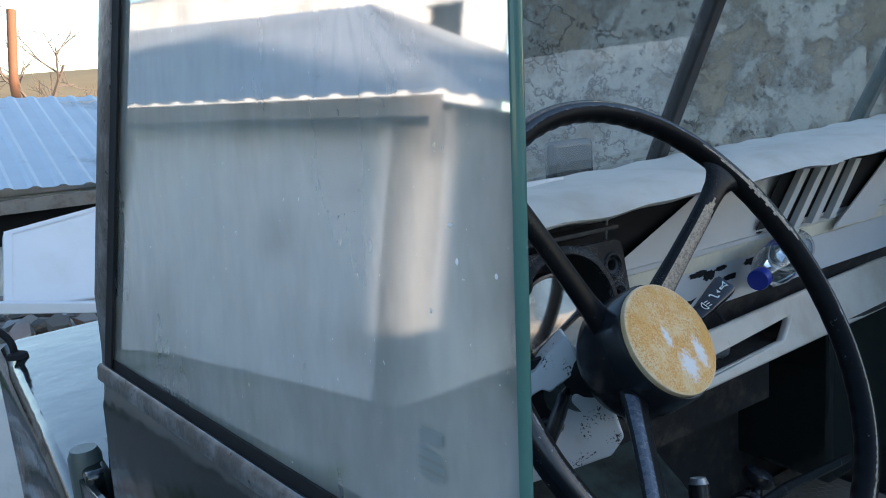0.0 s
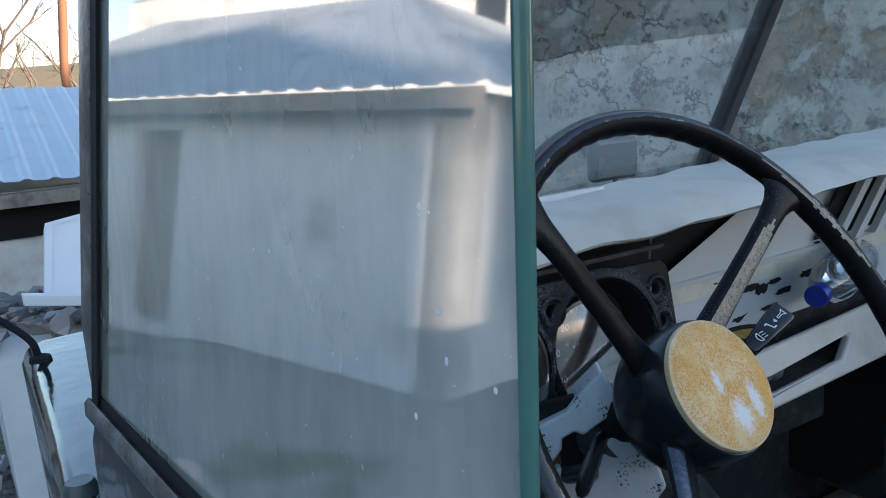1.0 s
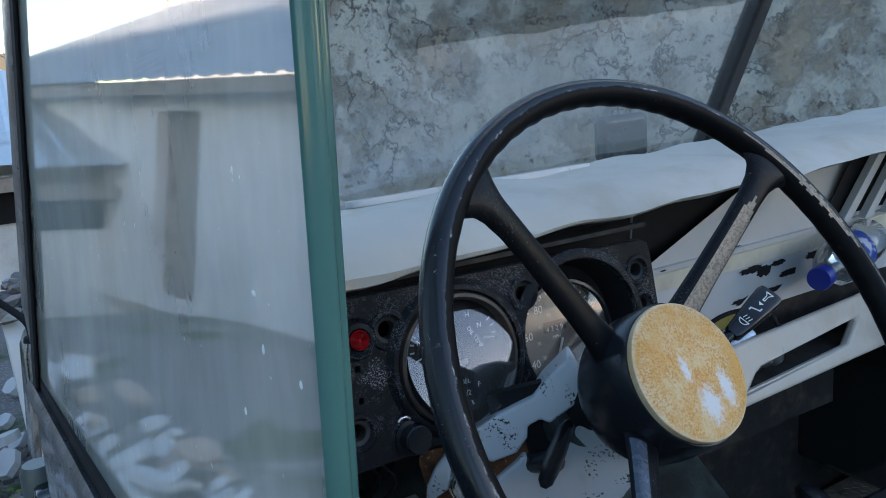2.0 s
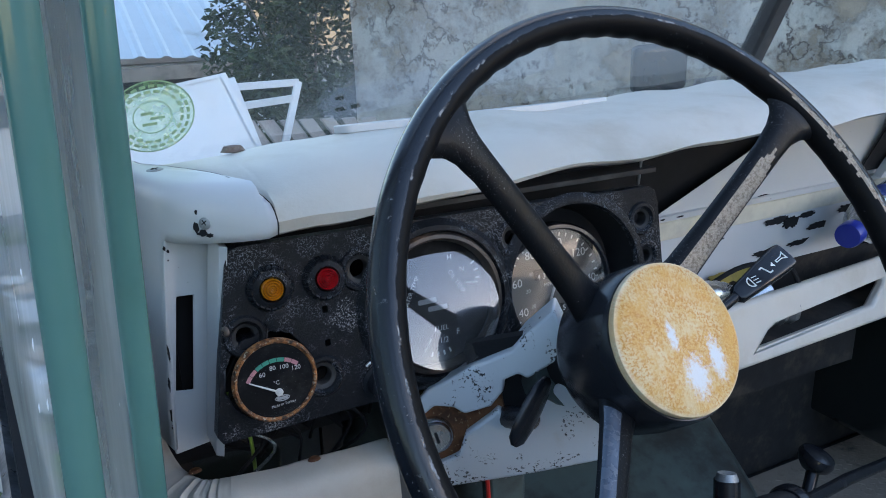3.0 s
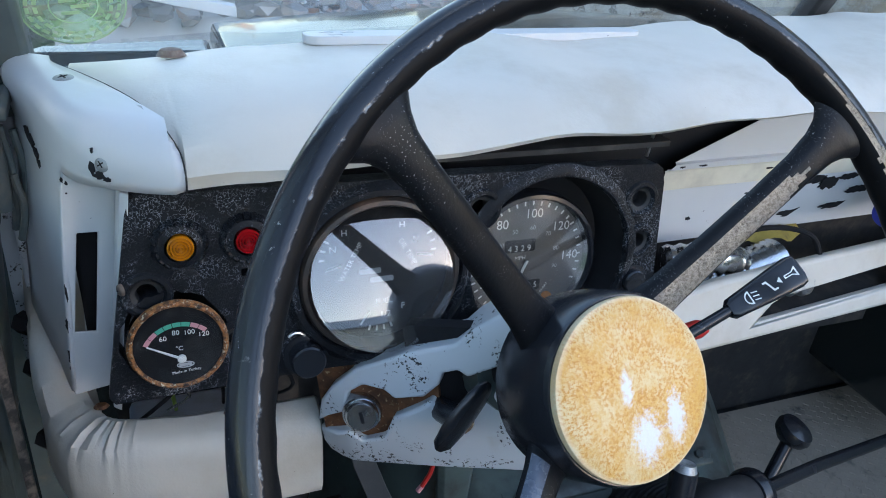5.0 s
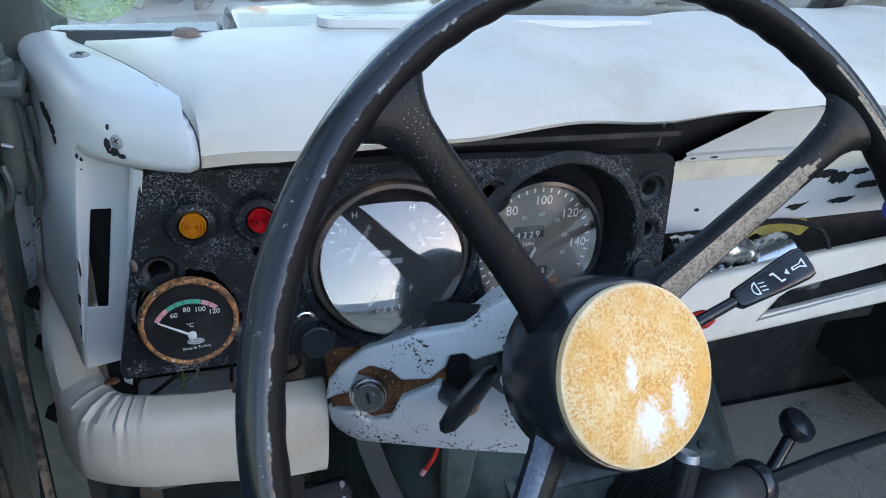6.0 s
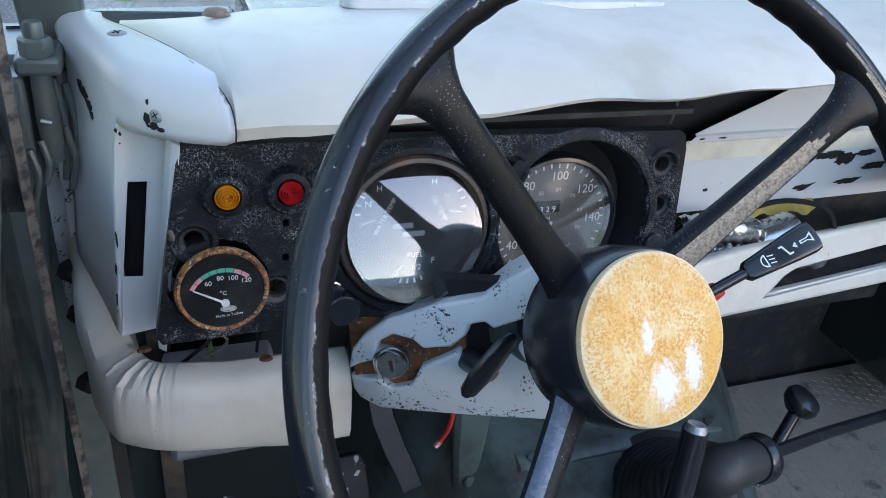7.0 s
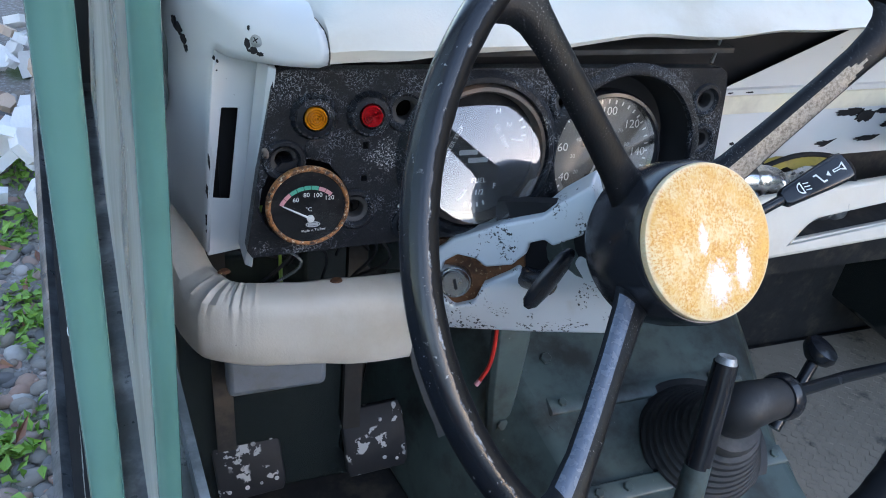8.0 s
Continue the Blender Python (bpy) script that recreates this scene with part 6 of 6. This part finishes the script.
def roof_sheet(a, b, c, d, waves, name, parent, material=TIN, depth=0.02, step=6):
    """Corrugated sheet between eave a-b and ridge d-c."""
    a, b, c, d = (Vector(p) for p in (a, b, c, d))
    up = (b - a).cross(d - a).normalized()
    n = waves * step
    bm = bmesh.new()
    lo_, hi_ = [], []
    for i in range(n + 1):
        t = i / n
        off = up * depth * (1.0 if i % step in (0, 1) else 0.0)
        lo_.append(bm.verts.new(a.lerp(b, t) + off))
        hi_.append(bm.verts.new(d.lerp(c, t) + off))
    for i in range(n):
        bm.faces.new((lo_[i], lo_[i + 1], hi_[i + 1], hi_[i]))
    got = bmesh.ops.extrude_face_region(bm, geom=list(bm.faces))
    bmesh.ops.translate(bm, vec=-up * 0.006, verts=[v for v in got["geom"] if isinstance(v, bmesh.types.BMVert)])
    return part(name, bm, material, parent, smooth=False)


E1 = ((-2.6, 7.6, 1.22), (2.4, 7.9, 1.0))
R1 = ((-2.6, 10.6, 2.15), (2.4, 10.9, 1.95))
roof_sheet(E1[0], E1[1], R1[1], R1[0], 22, "roof", barn)
part("wall", box(-2.5, 2.3, 8.1, 8.3, -1.2, 0.98), PLASTER, barn)
part("wall", box(-2.5, 2.3, 10.6, 10.8, -1.2, 1.9), PLASTER, barn)
part("wall", box(2.2, 2.35, 8.1, 10.8, -1.2, 1.0), PLASTER, barn)
part("eave_beam", box(-2.6, 2.4, 7.75, 7.9, 0.86, 0.98), WOOD, barn)
# Black strip on the wall stands in for shade under the eave.
part("opening_shade", box(-2.3, 2.1, 8.06, 8.09, 0.55, 0.95), MATT, barn)

# shed along the side of the yard
DULL_TIN = surface("dull_grey_sheet_roof", (0.36, 0.38, 0.4), 0.65, dirt=(0.26, 0.26, 0.26), dirt_scale=1.5, vary=0.08, bump=0.1)
house = thing("house", (-3.0, 4.5, 0.0), "low plastered shed with a pale corrugated roof", "shed")
hm = axes((-2.6, 4.6, 0), (0.986, -0.164, 0), (0.164, 0.986, 0))
part("wall", plate([(-1.1, -0.1), (7.5, -0.1), (7.5, 1.95), (-1.1, 1.95)], [rounded(1.9, 2.6, 0.0, 1.7, 0.02, 1)], 0.25, hm), PLASTER, house)
part("wall", plate([(0.0, -0.1), (6.0, -0.1), (6.0, 1.95), (0.0, 1.95)], [], 0.25, hm @ pose(-1.1, 0, 0) @ Matrix(((0, 0, -1, 0), (0, 1, 0, 0), (1, 0, 0, 0), (0, 0, 0, 1))) @ Matrix.Diagonal((-1, 1, 1, 1))), PLASTER, house)
roof_sheet(hm @ Vector((-1.45, 1.95, 0.3)), hm @ Vector((7.6, 1.95, 0.3)), hm @ Vector((7.6, 3.55, -3.2)), hm @ Vector((2.3, 3.45, -3.2)), 34, "roof", house, DULL_TIN)
roof_sheet(hm @ Vector((-1.45, 1.95, -6.7)), hm @ Vector((-1.45, 1.95, 0.3)), hm @ Vector((2.3, 3.45, -3.2)), hm @ Vector((2.25, 3.45, -3.25)), 22, "roof", house, DULL_TIN)
part("door", plate([(1.9, 0.0), (2.6, 0.0), (2.6, 1.7), (1.9, 1.7)], [], 0.05, hm @ pose(0, 0, -0.12)), WOOD, house)
part("eave_board", plate([(-1.4, 1.82), (7.5, 1.82), (7.5, 1.94), (-1.4, 1.94)], [], 0.03, hm @ pose(0, 0, 0.26)), WOOD, house)
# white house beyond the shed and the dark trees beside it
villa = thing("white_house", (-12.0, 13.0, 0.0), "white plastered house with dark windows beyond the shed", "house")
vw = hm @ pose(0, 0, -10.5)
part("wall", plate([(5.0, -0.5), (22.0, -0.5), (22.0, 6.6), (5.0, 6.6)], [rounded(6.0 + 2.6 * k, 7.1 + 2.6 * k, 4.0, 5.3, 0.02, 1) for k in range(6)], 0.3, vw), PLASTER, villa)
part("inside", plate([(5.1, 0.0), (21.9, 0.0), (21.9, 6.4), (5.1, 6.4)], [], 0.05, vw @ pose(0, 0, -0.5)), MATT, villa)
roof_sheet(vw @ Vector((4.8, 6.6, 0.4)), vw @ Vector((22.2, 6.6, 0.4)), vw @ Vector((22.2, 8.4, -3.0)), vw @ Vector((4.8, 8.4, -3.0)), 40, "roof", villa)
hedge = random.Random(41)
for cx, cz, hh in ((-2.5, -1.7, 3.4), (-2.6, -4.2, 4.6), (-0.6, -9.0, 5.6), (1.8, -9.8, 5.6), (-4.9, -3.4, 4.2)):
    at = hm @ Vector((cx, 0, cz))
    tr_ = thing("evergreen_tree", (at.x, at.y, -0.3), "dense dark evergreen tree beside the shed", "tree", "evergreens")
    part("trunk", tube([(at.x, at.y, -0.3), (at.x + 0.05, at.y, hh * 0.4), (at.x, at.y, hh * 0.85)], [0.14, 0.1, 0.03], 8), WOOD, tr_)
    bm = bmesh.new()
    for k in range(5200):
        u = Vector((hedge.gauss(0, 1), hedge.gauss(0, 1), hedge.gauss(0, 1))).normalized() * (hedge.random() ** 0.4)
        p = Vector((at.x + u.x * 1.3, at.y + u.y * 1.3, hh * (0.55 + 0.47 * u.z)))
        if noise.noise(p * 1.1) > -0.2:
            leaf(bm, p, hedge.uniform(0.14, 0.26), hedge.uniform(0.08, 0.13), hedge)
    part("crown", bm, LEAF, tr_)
# pole
polem = surface("orange_brown_pole", (0.3, 0.13, 0.06), 0.8, bump=0.3)
pole = thing("pole", (1.75, 14.2, -1.1), "orange-brown pole behind the barn", "pole")
part("shaft", tube([(1.7, 14.2, -1.1), (1.72, 14.2, 2.4), (1.86, 14.2, 3.5)], 0.07, 12), polem, pole)

# boards and debris on a low bank in front of the barn
bank = thing("masonry_bank", (0.9, 3.6, 0.0), "low crumbling bank of stones and plaster", "bank")
bm = loft([[(x, 3.15, 0.0), (x, 3.2, 0.7), (x, 3.3, 0.76), (x, 3.9, 0.74), (x, 4.1, 0.0)] for x in [0.15 + 0.1 * i for i in range(18)]])
wobble(bm, 0.05, 3, 1)
part("core", bm, PLASTER, bank)
beam = thing("white_beam", (0.56, 3.05, 0.85), "white painted beam lying aslant on the bank", "beam")
soften(part("beam_body", loft([[(0.3, 3.06 + a, 0.952 + b) for a, b in ((-0.025, -0.02), (0.025, -0.02), (0.025, 0.02), (-0.025, 0.02))], [(0.8, 3.12 + a, 0.84 + b) for a, b in ((-0.025, -0.02), (0.025, -0.02), (0.025, 0.02), (-0.025, 0.02))]]), BOARD, beam), 0.004)
deb = random.Random(21)
bm = bmesh.new()
for k in range(260):
    pebble(bm, deb.uniform(0.1, 1.8), deb.uniform(3.2, 3.9), 0.78 + deb.uniform(-0.01, 0.05), deb.uniform(0.02, 0.07), deb)
tagged(part("rubble", bm, STONES), "grey rubble lying on the bank", "rubble", kind="stuff")
bm = bmesh.new()
for k in range(110):
    r_ = deb.uniform(0.04, 0.11)
    mm = pose(deb.uniform(-1.0, 0.15), deb.uniform(2.5, 4.8), deb.uniform(0.01, 0.2), deb.uniform(-50, 50), deb.uniform(-50, 50), deb.uniform(0, 360))
    rim_ = [(r_ * deb.uniform(0.6, 1.1) * math.cos(a), r_ * deb.uniform(0.6, 1.1) * math.sin(a)) for a in (2 * math.pi * j / 7 for j in range(7))]
    top_, low_ = [bm.verts.new(mm @ Vector((x, y, 0.02))) for x, y in rim_], [bm.verts.new(mm @ Vector((x, y, -0.02))) for x, y in rim_]
    bm.faces.new(top_)
    bm.faces.new(low_[::-1])
    for j in range(7):
        bm.faces.new((top_[j], low_[j], low_[(j + 1) % 7], top_[(j + 1) % 7]))
tagged(part("plaster_lumps", bm, STONES_PALE, smooth=False), "broken white plaster and brick lumps on the ground", "rubble", kind="stuff")


def board(pts, thick, name, label, rim=0.0):
    """A flat panel with four corners given."""
    a, b, c, d = (Vector(p) for p in pts)
    n_ = (b - a).cross(d - a).normalized() * thick
    t = thing(name, (a + b) / 2, label, "board", "boards on the bank")
    soften(part("sheet", loft([[a, b, c, d], [p - n_ for p in (a, b, c, d)]]), BOARD, t), 0.003)
    if rim:
        mid = (a + b + c + d) / 4
        outer = [p + n_ * 0.4 for p in (a, b, c, d)]
        inner = [p + (mid - p).normalized() * rim + n_ * 0.4 for p in (a, b, c, d)]
        bm = bmesh.new()
        vo, vi = [bm.verts.new(p) for p in outer], [bm.verts.new(p) for p in inner]
        for i in range(4):
            bm.faces.new((vo[i], vo[(i + 1) % 4], vi[(i + 1) % 4], vi[i]))
        part("edging", bm, BOARD, t)
    return t


board(((0.37, 3.2, 0.9), (1.1, 3.3, 0.84), (0.985, 3.5, 1.232), (0.43, 3.45, 1.155)), 0.03, "white_board", "large white board leaning on the bank", 0.03)
board(((0.7, 3.36, 0.8), (1.13, 3.42, 0.8), (1.045, 3.6, 1.21), (0.66, 3.55, 1.16)), 0.03, "white_board", "white board leaning behind another")
fr = thing("wooden_frame", (1.2, 3.6, 0.78), "empty white window frame leaning on the bank", "frame")
for p, q in (((1.2, 3.6, 0.76), (1.37, 3.75, 1.15)), ((1.03, 3.75, 1.15), (1.37, 3.75, 1.15)), ((1.03, 3.73, 1.06), (1.33, 3.72, 1.08))):
    part("bar", tube([p, q], 0.022, 4), BOARD, fr)
pk = random.Random(9)
for i in range(7):
    x = 1.55 + i * 0.11
    p = thing("plank", (x, 4.2, 0.0), "pale plank leaning against the wall", "plank", "planks by the wall")
    part("board", loft([[(x + a - 0.25 * s + pk.uniform(-0.01, 0.01), 4.1 + 0.6 * s - i * 0.05 + b, z) for a, b in ((-0.045, 0), (0.045, 0), (0.045, 0.025), (-0.045, 0.025))] for s, z in ((0.0, 0.3), (1.0, 0.85))]), PALE_WOOD, p)

# dark shrub between barn and wall, bare tree on the skyline
shrub = thing("shrub", (2.1, 6.3, -0.2), "dark evergreen shrub between barn and wall", "shrub")
sh = random.Random(13)
bm = bmesh.new()
for k in range(11000):
    u = Vector((sh.gauss(0, 1), sh.gauss(0, 1), sh.gauss(0, 1))).normalized() * (sh.random() ** 0.4)
    p = Vector((1.95 + u.x * 0.62, 6.1 + u.y * 0.6, 0.9 + u.z * 1.25))
    if noise.noise(p * 2.2) > -0.18:
        leaf(bm, p, sh.uniform(0.05, 0.1), sh.uniform(0.03, 0.05), sh)
crown = part("crown", bm, LEAF, shrub)
for k in range(7):
    part("stem", tube(bend([(2.1, 6.3, -0.2), (2.1 + sh.uniform(-0.3, 0.3), 6.3 + sh.uniform(-0.2, 0.2), 0.6), (2.1 + sh.uniform(-0.5, 0.5), 6.3 + sh.uniform(-0.4, 0.4), 1.6)], 4), [0.03, 0.028, 0.026, 0.024, 0.02, 0.016, 0.012, 0.008, 0.005], 6), WOOD, shrub)


def bare_tree(x, y, z, h, seed):
    rnd = random.Random(seed)
    t = thing("bare_tree", (x, y, z), "leafless tree against the evening sky", "tree", "bare trees")
    bark = surface("bark", (0.2, 0.15, 0.11), 0.9, bump=0.4)
    part("trunk", tube([(x, y, z), (x + 0.1, y, z + h * 0.3), (x, y, z + h * 0.6)], [0.14, 0.1, 0.05], 8), bark, t)
    bm = bmesh.new()

    def grow(p, d, length, r, level):
        q = p + d * length
        tube([p, p.lerp(q, 0.5) + Vector((rnd.gauss(0, 0.05), rnd.gauss(0, 0.05), 0)) * length, q], [r, r * 0.8, r * 0.55], 5, bm)
        if level < 4:
            for _ in range(3 if level < 3 else 4):
                e = (d + Vector((rnd.gauss(0, 0.5), rnd.gauss(0, 0.5), rnd.gauss(0.1, 0.35)))).normalized()
                grow(p.lerp(q, rnd.uniform(0.5, 1)), e, length * rnd.uniform(0.55, 0.75), r * 0.5, level + 1)

    for k in range(5):
        a = k * 1.3
        grow(Vector((x, y, z + h * (0.3 + 0.06 * k))), Vector((math.cos(a) * 0.6, math.sin(a) * 0.6, 0.8)).normalized(), h * 0.26, 0.05, 1)
    part("limb", bm, bark, t)


bare_tree(0.7, 18.0, -1.1, 6.0, 3)
bare_tree(2.9, 20.0, -1.1, 5.5, 8)

# unseen houses added behind the camera to block the low sun, gapped for one strip
for x0, x1, h in ((20.58, 46.0, 6.2), (-14.0, 16.26, 6.0)):
    shade = thing("sun_blocker", ((x0 + x1) / 2, -27.0, 0.0), "unseen plastered building added to keep the low sun off the yard", "house", "farmhouses")
    part("wall", box(x0, x1, -31.0, -25.0, -0.5, h), PLASTER, shade)
    roof_sheet((x0 - 0.05, -24.6, h), (x1 + 0.05, -24.6, h), (x1 + 0.05, -28, h + 1.5), (x0 - 0.05, -28, h + 1.5), 60, "roof", shade)
    roof_sheet((x1 + 0.05, -31.4, h), (x0 - 0.05, -31.4, h), (x0 - 0.05, -28, h + 1.5), (x1 + 0.05, -28, h + 1.5), 60, "roof", shade)

# ---- things on the vehicle outside ----
arm = thing("mirror_arm", (0.3, 1.45, 1.16), "black mirror arm on the wing", "mirror arm")
part("arm", tube(bend([(0.2, 1.5, 1.25), (0.235, 1.48, 1.225), (0.268, 1.46, 1.19), (0.275, 1.46, 1.157)], 6), 0.006, 10), MATT, arm)
part("foot", revolve([(0.018, 0), (0.016, 0.008), (0.006, 0.012), (0, 0.012)], pose(0.277, 1.46, 1.154), 16), MATT, arm)
mir = thing("wing_mirror", (1.6, 1.5, 1.2), "square mirror on the far wing", "mirror")
soften(part("shell", box(1.485, 1.635, 1.44, 1.475, 1.3, 1.405), BLACK, mir), 0.016, 4)
part("stem", tube([(1.57, 1.46, 1.31), (1.58, 1.48, 1.18)], 0.006, 10), MATT, mir)
# round sticker on the windscreen, its script shown as plain bars
sticker = thing("round_sticker", (0.4, screen_y(0.4, 1.446), 1.446), "faded translucent green round sticker on the windscreen", "sticker")
GREENINK = surface("faded_green_ink", (0.36, 0.5, 0.28), 0.6, bump=0.0)
STM2 = axes((0.4, screen_y(0.4, 1.446) - 0.003, 1.446), (0.116, -0.89, -0.445)) @ Matrix.Diagonal((1.13, 1.13, 1.0, 1.0))


def film_material():
    """Sun-bleached green film that lets most light through, cloudy in patches."""
    n = Nodes("bleached_green_film")
    tr = n.add("ShaderNodeBsdfTransparent")
    tr.inputs["Color"].default_value = (0.9, 0.97, 0.86, 1)
    df = n.add("ShaderNodeBsdfDiffuse")
    df.inputs["Color"].default_value = (0.5, 0.72, 0.36, 1)
    tl = n.add("ShaderNodeBsdfTranslucent")
    tl.inputs["Color"].default_value = (0.5, 0.75, 0.34, 1)
    both = n.add("ShaderNodeMixShader")
    both.inputs["Fac"].default_value = 0.5
    n.link(df.outputs[0], both.inputs[1])
    n.link(tl.outputs[0], both.inputs[2])
    m = n.add("ShaderNodeMixShader")
    n.link(n.math("ADD", 0.1, n.math("MULTIPLY", n.ramp(n.noise(60, 4), 0.3, 0.65), 0.35)), m.inputs["Fac"])
    n.link(tr.outputs[0], m.inputs[1])
    n.link(both.outputs[0], m.inputs[2])
    n.link(m.outputs[0], n.t.nodes["Material Output"].inputs["Surface"])
    return n.mat


bm = bmesh.new()
bm.faces.new([bm.verts.new(STM2 @ Vector((0.0262 * math.cos(radians(a)), 0.0262 * math.sin(radians(a)), -0.0005))) for a in range(0, 360, 6)])
part("film", bm, film_material(), sticker, smooth=False)
for r0, r1, nseg in ((0.0255, 0.0265, 1), (0.0215, 0.0235, 26), (0.0175, 0.0195, 20), (0.0115, 0.0122, 1)):
    for k in range(nseg):
        w = 360 / nseg
        bmk = bmesh.new()
        n = 40 if nseg == 1 else 3
        vo = [bmk.verts.new(STM2 @ Vector((r1 * math.cos(radians(w * k + (w if nseg == 1 else w * 0.7) * i / n)), r1 * math.sin(radians(w * k + (w if nseg == 1 else w * 0.7) * i / n)), 0))) for i in range(n + 1)]
        vi = [bmk.verts.new(STM2 @ Vector((r0 * math.cos(radians(w * k + (w if nseg == 1 else w * 0.7) * i / n)), r0 * math.sin(radians(w * k + (w if nseg == 1 else w * 0.7) * i / n)), 0))) for i in range(n + 1)]
        for i in range(n):
            bmk.faces.new((vo[i], vo[i + 1], vi[i + 1], vi[i]))
        part("script_bar", bmk, GREENINK, sticker, smooth=False)
for x, y, w, h in ((-0.003, 0.003, 0.008, 0.002), (0.003, -0.001, 0.009, 0.002), (-0.002, -0.005, 0.009, 0.002)):
    part("script_bar", plate([(x - w / 2, y - h / 2), (x + w / 2, y - h / 2), (x + w / 2, y + h / 2), (x - w / 2, y + h / 2)], [], 0.0002, STM2), GREENINK, sticker, smooth=False)
